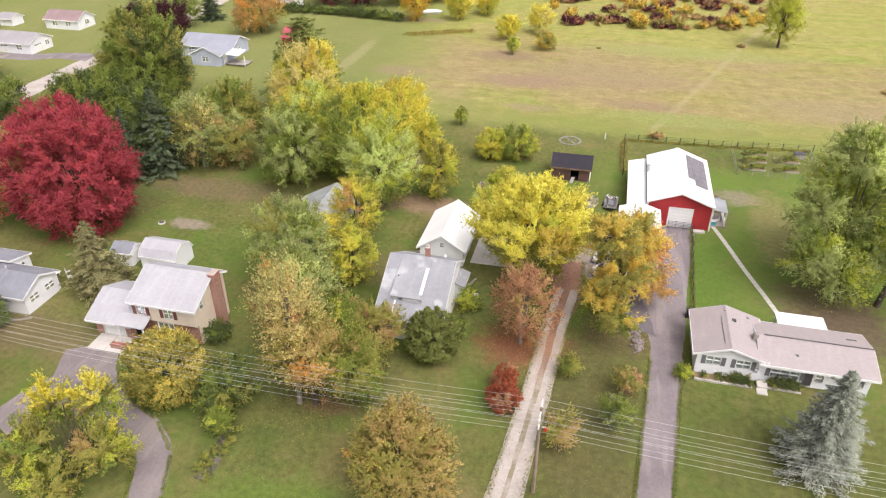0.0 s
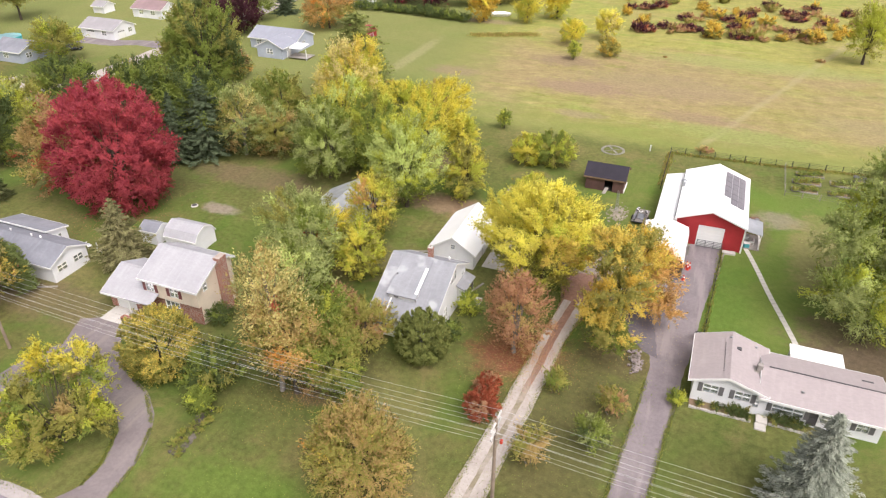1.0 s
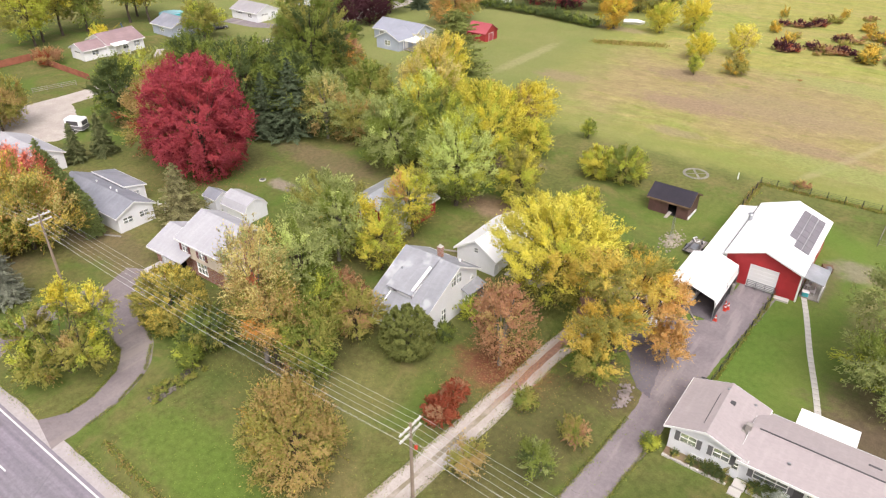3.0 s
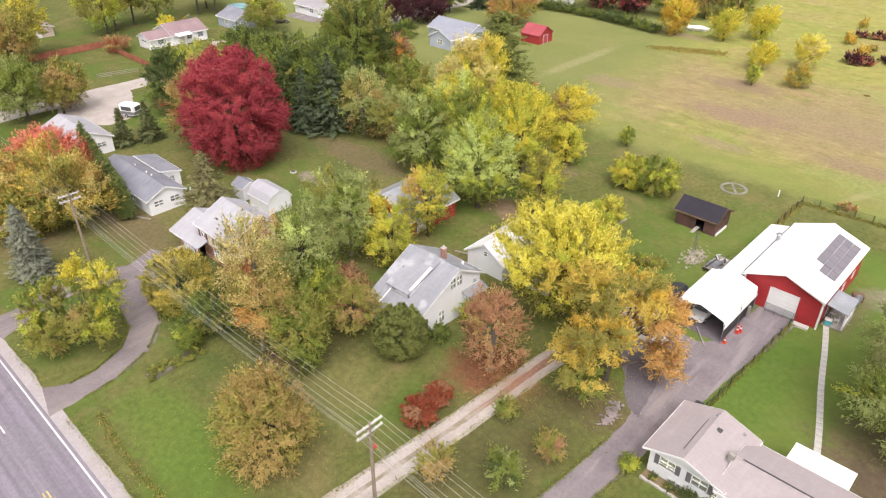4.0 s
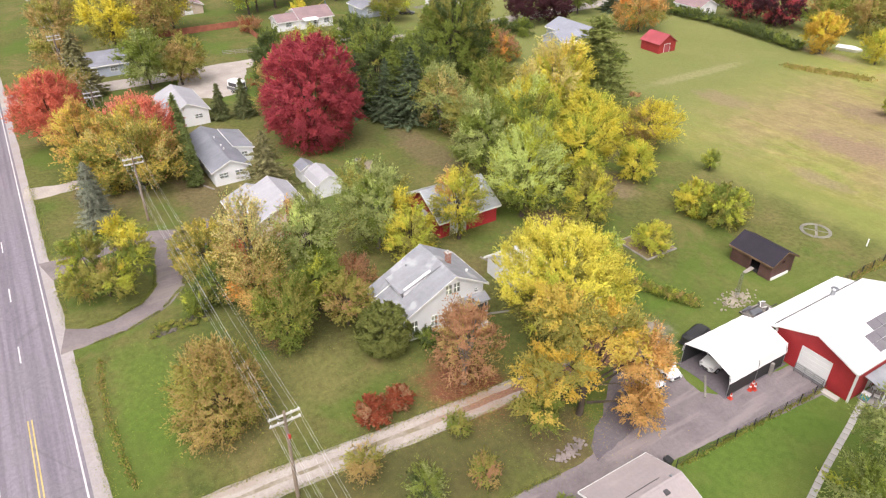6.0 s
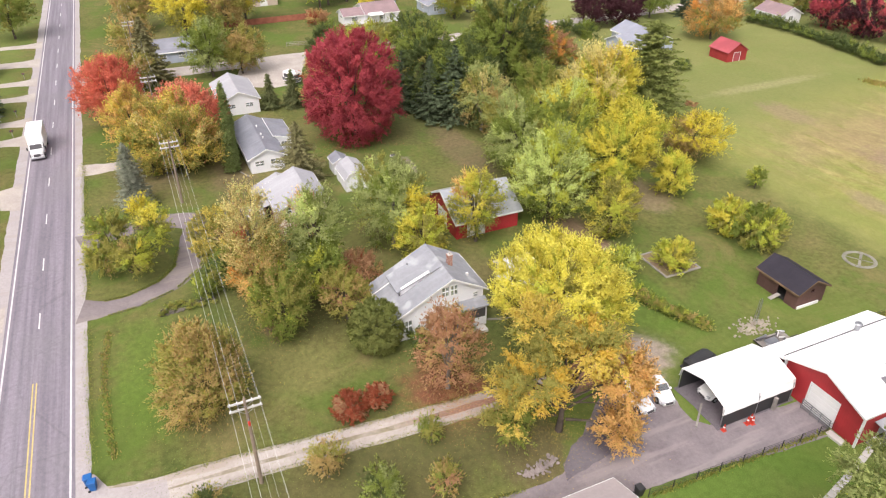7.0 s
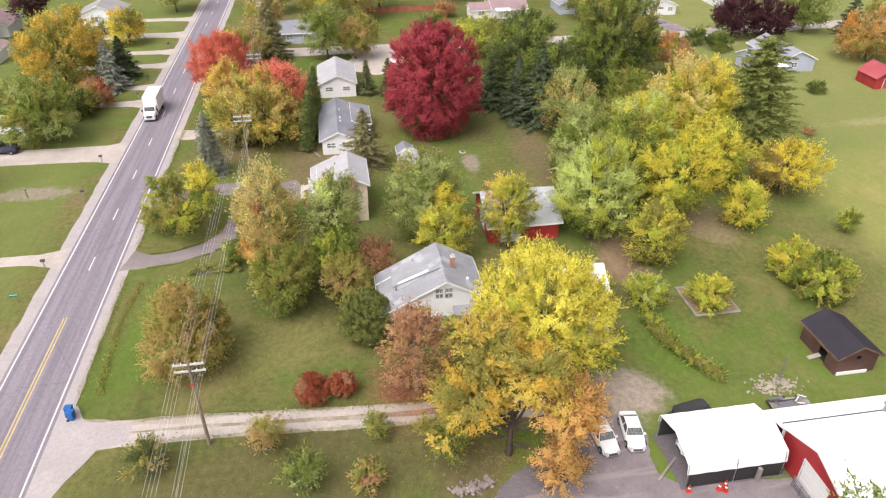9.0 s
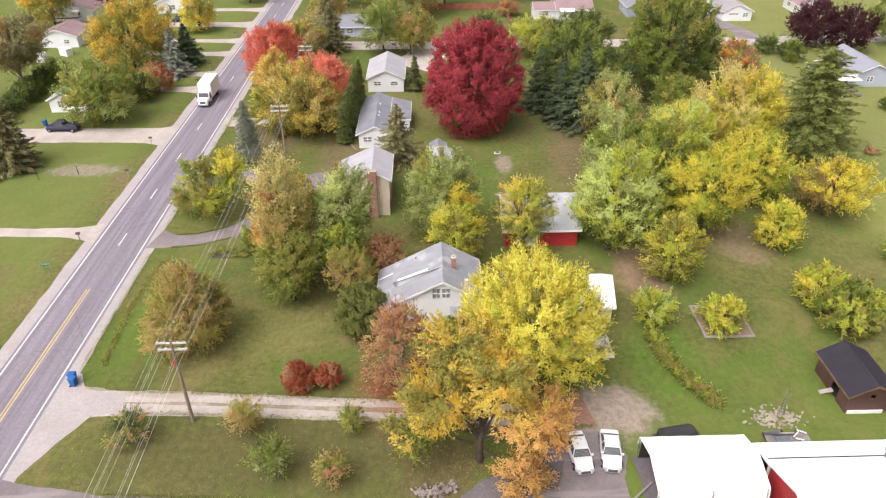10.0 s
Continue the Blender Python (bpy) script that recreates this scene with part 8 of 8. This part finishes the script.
# raised rows, boxes and weeds in the plot
for k, (x, y, w, d) in enumerate(((24.0, 109.0, 3.6, 1.2), (24.4, 112.0, 4.0, 1.2), (29.0, 109.4, 3.6, 1.2), (29.6, 113.2, 3.8, 1.6), (25.0, 115.0, 4.0, 1.0))):
    b = thing("raised_bed", x, y, label="raised timber bed with dry soil and weeds", category="raised bed", group="plot beds")
    part("soil", Geo().box(-w / 2 + 0.08, w / 2 - 0.08, -d / 2 + 0.08, d / 2 - 0.08, 0, 0.15), TRACK_MID, b)
    for x0, x1, y0, y1 in ((-w / 2, w / 2, -d / 2, -d / 2 + 0.08), (-w / 2, w / 2, d / 2 - 0.08, d / 2), (-w / 2, -w / 2 + 0.08, -d / 2 + 0.08, d / 2 - 0.08), (w / 2 - 0.08, w / 2, -d / 2 + 0.08, d / 2 - 0.08)):
        part("plank", Geo().box(x0, x1, y0, y1, 0, 0.2), WOOD_GREY, b)
    for j in range(3):
        broadleaf("weed", x - w / 3 + w / 3 * j, y + 0.5 * (j - 1), 0.55 + 0.2 * (j % 2), 0.8, [("olive", 2), ("dark", 1), ("green", 3)], "dry weed in a garden plot", base=0.0, seed=420 + 3 * k + j, clumps=12, spray=0.25, category="weed", group="plot weeds", stems=2, thick=0.7)
crate = thing("wooden_crate", 31.8, 115.2, label="grey wooden crate in a garden plot", category="crate")
part("sides", Geo().soft_box(-0.8, 0.8, -0.6, 0.6, 0, 0.8, 0.05), WOOD_GREY, crate)
part("lid", Geo().box(-0.85, 0.85, -0.65, 0.65, 0.8, 0.86), DARK_TRIM, crate)


def bin_cart(x, y, mat, label, rz=0):
    b = thing("refuse_bin", x, y, 0, rz, label, "refuse bin")
    part("tub", Geo().loft([(-0.24, -0.24, 0.08), (-0.24, 0.24, 0.08), (0.24, 0.24, 0.08), (0.24, -0.24, 0.08)], [(-0.3, -0.3, 0.95), (-0.3, 0.3, 0.95), (0.32, 0.3, 0.95), (0.32, -0.3, 0.95)]), mat, b)
    part("lid", Geo().soft_box(-0.33, 0.36, -0.33, 0.33, 0.95, 1.06, 0.05), mat, b)
    for s in (-1, 1):
        part("wheel", Geo().tube((-0.26, s * 0.26, 0.11), (-0.26, s * 0.32, 0.11), 0.11, 0.11, 10), RUBBER, b)
    part("handle", Geo().tube((-0.36, -0.24, 0.98), (-0.36, 0.24, 0.98), 0.02), mat, b)


bin_cart(-7.4, 26.2, PLASTIC_BLUE, "blue wheeled refuse bin at the road's edge", 90)
bin_cart(-6.8, 26.5, PLASTIC_BLUE, "blue wheeled refuse bin at the road's edge", 80)
bin_cart(12.0, 66.9, BLACK_STEEL, "black wheeled refuse bin at a house corner")
bin_cart(-66.0, -9.4, PLASTIC_BLUE, "dark blue wheeled bin on a pale drive")
bin_cart(-71.5, -5.4, PLASTIC_BLUE, "blue wheeled bin beside a pickup")


def mailbox(x, y, label="small dark mailbox on a post by the road"):
    m = thing("mailbox", x, y, label=label, category="mailbox", group="roadside mailboxes")
    part("post", Geo().box(-0.05, 0.05, -0.05, 0.05, -0.1, 1.0), WOOD_GREY, m)
    part("case", Geo().soft_box(-0.14, 0.14, -0.28, 0.28, 1.0, 1.28, 0.06), DARK_TRIM, m)
    part("flag", Geo().box(0.14, 0.16, -0.05, 0.02, 1.1, 1.35), PLASTIC_RED, m)


for x, y in ((-51.2, 16.0), (-33.2, 16.2), (-63.0, 15.6), (-91.0, 15.5), (-101, 15.5), (-124, 15.6)):
    mailbox(x, y)
for x, y, lab in ((-52.2, 8.2, "short dark post in a lawn"), (-50.6, 3.0, "slim grey post in a lawn")):
    p = thing("yard_post", x, y, label=lab, category="post")
    part("shaft", Geo().tube((0, 0, -0.1), (0, 0, 1.3), 0.06, 0.05, 6).tube((0, 0, 1.3), (0, 0, 1.45), 0.1, 0.06, 6), DARK_TRIM, p)
sign = thing("yard_sign", -26.3, 15.2, 0, 90, "small green and white yard sign with unreadable writing", "sign")
part("board", Geo().box(-0.5, 0.5, -0.02, 0.02, 0.85, 1.3), worn("green_sign", (0.05, 0.22, 0.13)), sign)
part("writing", Geo().box(-0.4, 0.4, 0.021, 0.025, 1.1, 1.18).box(-0.4, 0.4, -0.025, -0.021, 1.1, 1.18).box(-0.3, 0.3, 0.021, 0.025, 0.95, 1.02), WHITE_PAINT, sign)
for s in (-0.45, 0.45):
    part("leg", Geo().tube((s, 0, -0.1), (s, 0, 1.3), 0.03), STEEL, sign)

p = thing("marker_post", 0.7, 115.6, label="short white marker post at the field's edge", category="post")
part("shaft", Geo().tube((0, 0, -0.1), (0, 0, 1.0), 0.09, 0.08, 8).tube((0, 0, 1.0), (0, 0, 1.08), 0.1, 0.04, 8), WHITE_PAINT, p)
# cones by the carport, the three near y 81 standing in for a red cart
for x, y, h in ((9.5, 78.2, 0.75), (9.75, 80.7, 0.9), (9.95, 81.15, 0.9), (9.6, 81.3, 0.9)):
    m = thing("traffic_cone", x, y, label="orange-red cone with a pale band", category="traffic cone", group="traffic cones")
    part("base", Geo().soft_box(-0.22, 0.22, -0.22, 0.22, 0, 0.05, 0.015), PLASTIC_RED, m)
    part("cone", Geo().tube((0, 0, 0.05), (0, 0, h), 0.17, 0.04, 12), PLASTIC_RED, m)
    part("band", Geo().tube((0, 0, h * 0.5), (0, 0, h * 0.68), 0.117, 0.086, 12), WHITE_PAINT, m)
post = thing("timber_post", 9.4, 84.2, label="short grey timber post beside the carport", category="post")
part("shaft", Geo().soft_box(-0.15, 0.15, -0.15, 0.15, 0, 1.5, 0.02), WOOD_GREY, post)
beam = thing("timber_beam", 7.2, 77.4, 0, -50, "weathered timber beam lying before the carport", "beam")
part("timber", Geo().soft_box(-1.6, 1.6, -0.09, 0.09, 0.02, 0.2, 0.02), WOOD_GREY, beam)
slab = thing("stone_step", 14.3, 86.5, 0, 4, "pale stone step beside the barn door", "step")
part("slab", Geo().soft_box(-0.8, 0.8, -0.35, 0.35, 0, 0.25, 0.04), CONCRETE, slab)
# things on and near the barn's side porch
tubx = thing("plastic_tub", 16.3, 88.9, 0.14, 10, "turquoise plastic tub on a barn porch", "tub")
part("body", Geo().soft_box(-0.35, 0.35, -0.3, 0.3, 0, 0.55, 0.06), TURQUOISE, tubx)
part("lid", Geo().soft_box(-0.38, 0.38, -0.33, 0.33, 0.55, 0.62, 0.03), WHITE_PAINT, tubx)
for k, (x, y) in enumerate(((16.9, 89.6), (16.2, 90.6))):
    c = thing("plastic_chair", x, y, 0.14, 30 * k + 200, "white plastic garden chair on a barn porch", "chair", "porch chairs")
    part("seat", Geo().soft_box(-0.24, 0.24, -0.24, 0.24, 0.4, 0.45, 0.02), WHITE_PAINT, c)
    part("backrest", Geo().soft_box(-0.26, -0.21, -0.24, 0.24, 0.45, 0.9, 0.02), WHITE_PAINT, c)
    for sx in (-0.2, 0.2):
        for sy in (-0.2, 0.2):
            part("leg", Geo().tube((sx, sy, 0), (sx * 0.9, sy * 0.9, 0.4), 0.025, 0.025, 5), WHITE_PAINT, c)
tank = thing("gas_tank", 17.4, 94.6, 0, 90, "grey gas tank on feet beside the barn", "tank")
part("shell", Geo().tube((-0.8, 0, 0.75), (0.8, 0, 0.75), 0.42, 0.42, 14).tube((0.8, 0, 0.75), (1.0, 0, 0.75), 0.42, 0.2, 14).tube((-1.0, 0, 0.75), (-0.8, 0, 0.75), 0.2, 0.42, 14), STEEL, tank)
for x in (-0.6, 0.6):
    part("foot", Geo().box(x - 0.08, x + 0.08, -0.3, 0.3, 0, 0.4), CONCRETE, tank)
bx = thing("timber_crate", 17.2, 96.2, 0, 15, "dark timber crate beside the barn", "crate")
part("sides", Geo().soft_box(-0.6, 0.6, -0.5, 0.5, 0, 0.7, 0.04), WOOD_BROWN, bx)

# flower pots and tools along the long house's back wall
rnd = random.Random(31)
for k in range(7):
    x = 14.4 + 0.52 * k
    p = thing("flower_pot", x, 64.7 + rnd.uniform(-0.12, 0.12), label=("red plastic flower pot with a small plant by a wall", "dark plastic flower pot by a house wall")[k % 2], category="flower pot", group="pots by the back wall")
    part("pot", Geo().tube((0, 0, 0), (0, 0, 0.34), 0.13, 0.2, 10), (PLASTIC_RED, BLACK_STEEL)[k % 2], p)
    g = Geo()
    for j in range(9):
        a, b = rnd.uniform(0, 6.28), rnd.uniform(0.08, 0.25)
        g.tube((0, 0, 0.3), (b * math.cos(a), b * math.sin(a), rnd.uniform(0.5, 0.75)), 0.02, 0.05, 4)
    part("plant", g, (LEAF["scarlet"], LEAF["green"])[k % 2], p)
# loose timbers and lids about the gardens
for x, y, rz, L, lab in ((-60.4, 48.8, 25, 2.4, "pale plank lying beside a low house"), (-22.0, 72.6, 20, 3.0, "grey branch lying on bare soil"), (-13.0, 67.4, 70, 2.6, "pile of grey planks by the back door")):
    b = thing("plank", x, y, 0, rz, lab, "plank")
    part("timber", Geo().soft_box(-L / 2, L / 2, -0.12, 0.12, 0.0, 0.12, 0.02), WOOD_GREY, b)
lid = thing("well_cover", -57.4, 71.8, label="round dark well cover ringed with pale stone", category="well cover")
part("rim", Geo().tube((0, 0, -0.05), (0, 0, 0.12), 0.55, 0.5, 14), CONCRETE, lid)
part("disc", Geo().tube((0, 0, 0.12), (0, 0, 0.18), 0.38, 0.36, 14), DARK_TRIM, lid)
for x, y in ((-60.3, 57.0), (-61.2, 57.8), (-62.4, 57.4)):
    c = thing("plastic_chair", x, y, 0, 40, "white plastic garden chair behind a low house", "chair", "garden chairs")
    part("seat", Geo().soft_box(-0.25, 0.25, -0.25, 0.25, 0.38, 0.44, 0.02), WHITE_PAINT, c)
    part("backrest", Geo().soft_box(-0.27, -0.22, -0.25, 0.25, 0.44, 0.95, 0.02), WHITE_PAINT, c)
    for sx in (-0.2, 0.2):
        for sy in (-0.2, 0.2):
            part("leg", Geo().tube((sx, sy, 0), (sx, sy, 0.38), 0.025, 0.025, 5), WHITE_PAINT, c)
pool = thing("paddling_pool", -158.0, 126.0, label="round turquoise garden pool at a far house", category="pool")
part("wall", Geo().tube((0, 0, 0), (0, 0, 0.9), 3.2, 3.2, 24), TURQUOISE, pool)
part("water", Geo().tube((0, 0, 0.9), (0, 0, 0.92), 2.9, 2.9, 24), worn("pool_water", (0.35, 0.62, 0.66), 0.1), pool)
boat = thing("covered_boat", -50.7, 194.6, -0.16, 20, "small white-covered boat at the far hedge", "boat")
part("hull", Geo().loft([(-2.6, -0.5, 0.15), (-2.6, 0.5, 0.15), (1.8, 0.45, 0.15), (2.9, 0.0, 0.5), (1.8, -0.45, 0.15)], [(-2.6, -1.0, 0.9), (-2.6, 1.0, 0.9), (1.6, 0.95, 0.95), (3.1, 0.0, 1.05), (1.6, -0.95, 0.95)]), WHITE_PAINT, boat)
part("cover", Geo().loft([(-2.6, -1.0, 0.9), (-2.6, 1.0, 0.9), (1.6, 0.95, 0.95), (3.1, 0.0, 1.05), (1.6, -0.95, 0.95)], [(-2.4, -0.2, 1.4), (-2.4, 0.2, 1.4), (1.0, 0.2, 1.5), (2.4, 0.0, 1.2), (1.0, -0.2, 1.5)]), WHITE_TARP, boat)
# red-brown board fence behind the far lawns
RED_BOARD = worn("red_brown_boards", (0.36, 0.135, 0.085), 0.85, 0, 0.3, 2.0)
bf = thing("board_fence", -147.0, 60.0, label="red-brown board fence behind a far lawn", category="fence")
for k in range(9):
    y0 = 2.4 * k
    part("fence_panel", Geo().box(-0.03, 0.03, y0 + 0.06, y0 + 2.34, 0.08, 1.6), RED_BOARD, bf)
    part("post", Geo().box(-0.06, 0.06, y0 - 0.06, y0 + 0.06, -0.1, 1.7), RED_BOARD, bf)
bf2 = thing("board_fence", -147.0, 81.8, label="red-brown board fence running towards the street", category="fence")
for k in range(10):
    x0 = 2.4 * k
    part("fence_panel", Geo().box(x0 + 0.06, x0 + 2.34, -0.03, 0.03, 0.08, 1.4), RED_BOARD, bf2)
    part("post", Geo().box(x0 - 0.06, x0 + 0.06, -0.06, 0.06, -0.1, 1.5), RED_BOARD, bf2)
# playthings, a camper and odd white goods about the far gardens
sl = thing("garden_slide", -156.9, 109.0, 0, 40, "yellow plastic slide on a far lawn", "slide")
part("chute", Geo().loft([(-1.2, -0.25, 0.1), (-1.2, 0.25, 0.1), (-1.2, 0.25, 0.2), (-1.2, -0.25, 0.2)], [(1.0, -0.25, 1.6), (1.0, 0.25, 1.6), (1.0, 0.25, 1.7), (1.0, -0.25, 1.7)]), worn("yellow_plastic", (0.65, 0.45, 0.05), 0.4), sl)
for s in (-0.22, 0.22):
    part("leg", Geo().tube((1.3, s, -0.05), (1.0, s, 1.62), 0.04), PLASTIC_BLUE, sl)
rv = thing("camper_van", -139.2, -30.4, 0, 95, "white camper with a coloured stripe across the road", "camper")
part("shell", Geo().soft_box(-3.4, 3.4, -1.2, 1.2, 0.55, 2.9, 0.2), CAR_WHITE, rv)
part("stripe", Geo().box(-3.42, 3.42, -1.22, 1.22, 1.2, 1.5), SHUTTER_RED, rv)
part("windscreen", Geo().box(3.39, 3.43, -0.9, 0.9, 1.7, 2.4), DARK_TRIM, rv)
for sx in (-2.0, 2.2):
    for s in (-1, 1):
        wheel(rv, sx, s * 1.05, 0.4)
for x, y, rz in ((-107.8, -22.5, 10), (-111.7, -18.9, 60)):
    wb = thing("storage_box", x, y, 0, rz, "white storage box behind a hedge", "box", "white boxes")
    part("body", Geo().soft_box(-1.3, 1.3, -0.8, 0.8, 0, 1.5, 0.08), WHITE_PAINT, wb)
    part("lid", Geo().soft_box(-1.35, 1.35, -0.85, 0.85, 1.5, 1.62, 0.03), WHITE_TARP, wb)
house("low_shed", "low white shed with a pale roof half hidden by trees", -100.5, -95.2, 113.2, 117.6, [(113.2, 2.1), (115.4, 2.9), (117.6, 2.1)], "x", WHITE_SIDING, ROOF_WHITE, over=0.25, rake=0.25, category="shed", holes={"e": [(115.4, 0, 1.0, 1.9, "door")]})


# ---- fallen leaves, ditch weeds and grass tufts ----
def scatter(name, n, where, size, mats, label, category, seed, stand=0.0, wide=0.6):
    """Many small loose blades or leaves, joined. where(rng) gives a place."""
    rng = np.random.default_rng(seed)
    at = np.array([where(rng) for _ in range(n)])
    at = np.column_stack([at[:, 0], at[:, 1], np.full(n, 0.04 + size * 0.4 * stand)])
    a = rng.normal(0, 1, (n, 3)) * np.array([1, 1, 0.15]) + np.array([0, 0, 2.2 * stand])
    a /= np.linalg.norm(a, axis=1)[:, None]
    b = np.cross(a, rng.normal(0, 1, (n, 3)) * np.array([1, 1, 0.1 + 0]) + np.array([0, 0, 1.5 * (1 - stand)]))
    b /= np.linalg.norm(b, axis=1)[:, None] + 1e-9
    k = rng.uniform(0.6, 1.4, n)[:, None] * size
    v = np.stack([at - a * k / 2, at + b * k * wide / 2, at + a * k / 2, at - b * k * wide / 2], 1)
    v[:, :, 2] = np.maximum(v[:, :, 2], 0.03)
    ob = new(name, quads(name, v, rng.integers(0, len(mats), n), [LEAF[m] for m in mats]))
    return tagged(ob, label, category, kind="stuff")


def round_spot(x, y, r):
    def where(rng):
        a, d = rng.uniform(0, 6.283), r * abs(rng.normal(0, 0.55))
        return x + d * math.cos(a), y + d * math.sin(a)
    return where


scatter("fallen_leaves", 9000, round_spot(-4.6, 57.8, 5.4), 0.075, ["rust", "brick", "tan"], "fallen rust-red leaves over grass and lane", "leaves", 1)
scatter("fallen_leaves", 2600, round_spot(3.5, 64.5, 6.5), 0.06, ["tan", "olive", "gold"], "fallen yellow leaves round a maple", "leaves", 2)
scatter("fallen_leaves", 1800, round_spot(-13.0, 36.8, 5.0), 0.06, ["tan", "gold", "rust"], "fallen brown leaves round a lawn maple", "leaves", 3)
scatter("fallen_leaves", 2400, round_spot(-22.5, 45.0, 4.6), 0.07, ["rust", "tan", "orange"], "fallen brown-red leaves below a thicket", "leaves", 4)
scatter("fallen_leaves", 2400, round_spot(-64.0, 65.0, 9.0), 0.1, ["crimson", "rust"], "fallen red leaves below a crimson maple", "leaves", 5)


def along(pts, wide):
    def where(rng):
        i = rng.integers(0, len(pts) - 1)
        t = rng.random()
        return (pts[i][0] + (pts[i + 1][0] - pts[i][0]) * t + rng.normal(0, wide), pts[i][1] + (pts[i + 1][1] - pts[i][1]) * t + rng.normal(0, wide))
    return where


scatter("ditch_weeds", 800, along([(-9.5, 28.2), (-13.5, 27.9), (-18.5, 27.7), (-24.0, 27.9), (-28, 28.4)], 0.22), 0.34, ["tan", "olive", "green"], "brown weeds along a shallow roadside ditch", "weeds", 6, 0.8, 0.3)
scatter("fence_weeds", 2600, along([(4, 103), (4, 115.8), (20, 116.6), (34, 118)], 0.25), 0.45, ["olive", "green", "tan"], "tall weeds along a wire fence", "weeds", 7, 0.8, 0.3)
scatter("fence_weeds", 900, along([(13.5, 87), (13, 77), (12.6, 68)], 0.15), 0.35, ["green", "olive"], "grass along a wire fence", "weeds", 8, 0.8, 0.3)
scatter("field_weeds", 1600, along([(-51, 172.5), (-44, 175.5), (-36.5, 178.8)], 0.9), 0.6, ["tan", "olive", "olive"], "brown weeds round a shallow dip in the field", "weeds", 12, 0.8, 0.35)
scatter("lawn_grass", 12000, lambda rng: (rng.uniform(-30, 9), rng.uniform(29, 60)), 0.11, ["dark", "dark", "green"], "short tufts over a rough lawn", "grass", 10, 0.5, 0.4)


def edges(line, half):
    """Both edges of a strip along a line, as one list of short runs."""
    runs = []
    for (xa, ya), (xb, yb), ha, hb in zip(line, line[1:], half, half[1:]):
        d = math.dist((xa, ya), (xb, yb))
        nx, ny = -(yb - ya) / d, (xb - xa) / d
        for sg in (-1, 1):
            runs.append((xa + sg * nx * ha, ya + sg * ny * ha, xb + sg * nx * hb, yb + sg * ny * hb, d))
    return runs


def beside(runs, wide):
    total = sum(r[4] for r in runs)

    def where(rng):
        k = rng.uniform(0, total)
        for xa, ya, xb, yb, d in runs:
            if k <= d:
                t = k / d
                return xa + (xb - xa) * t + rng.normal(0, wide), ya + (yb - ya) * t + rng.normal(0, wide)
            k -= d
        return runs[0][0], runs[0][1]
    return where


scatter("edge_grass", 5200, beside(edges(LANE[1:], [1.5, 1.35, 1.3, 1.3, 1.3, 1.6, 2.5]), 0.16), 0.15, ["dark", "olive", "green"], "grass creeping over the edges of a dirt lane", "grass", 21, 0.6, 0.4)
scatter("edge_grass", 6400, beside(edges([(7.7, 34), (8.0, 41), (8.7, 50), (9.4, 58.5)], [1.7, 1.5, 1.55, 1.6]), 0.14), 0.14, ["dark", "olive", "green"], "grass creeping over the edges of a drive", "grass", 22, 0.6, 0.4)
scatter("edge_grass", 4800, beside(edges([(-32.7, 28.3), (-33.0, 31.3), (-34.6, 34.9), (-37.7, 37.6), (-42.0, 39.0)], [1.5, 1.45, 1.5, 1.6, 2.0]), 0.12), 0.13, ["dark", "olive", "green"], "grass creeping over the edges of a loop drive", "grass", 23, 0.6, 0.4)
scatter("edge_grass", 5200, beside([(-75, 26.35, -52, 26.35, 23), (-43.5, 26.35, -36, 26.35, 7.5), (-29.8, 26.35, -9.5, 26.35, 20.3)], 0.3), 0.12, ["dark", "olive", "green"], "grass creeping over the edge of a gravel shoulder", "grass", 24, 0.5, 0.4)
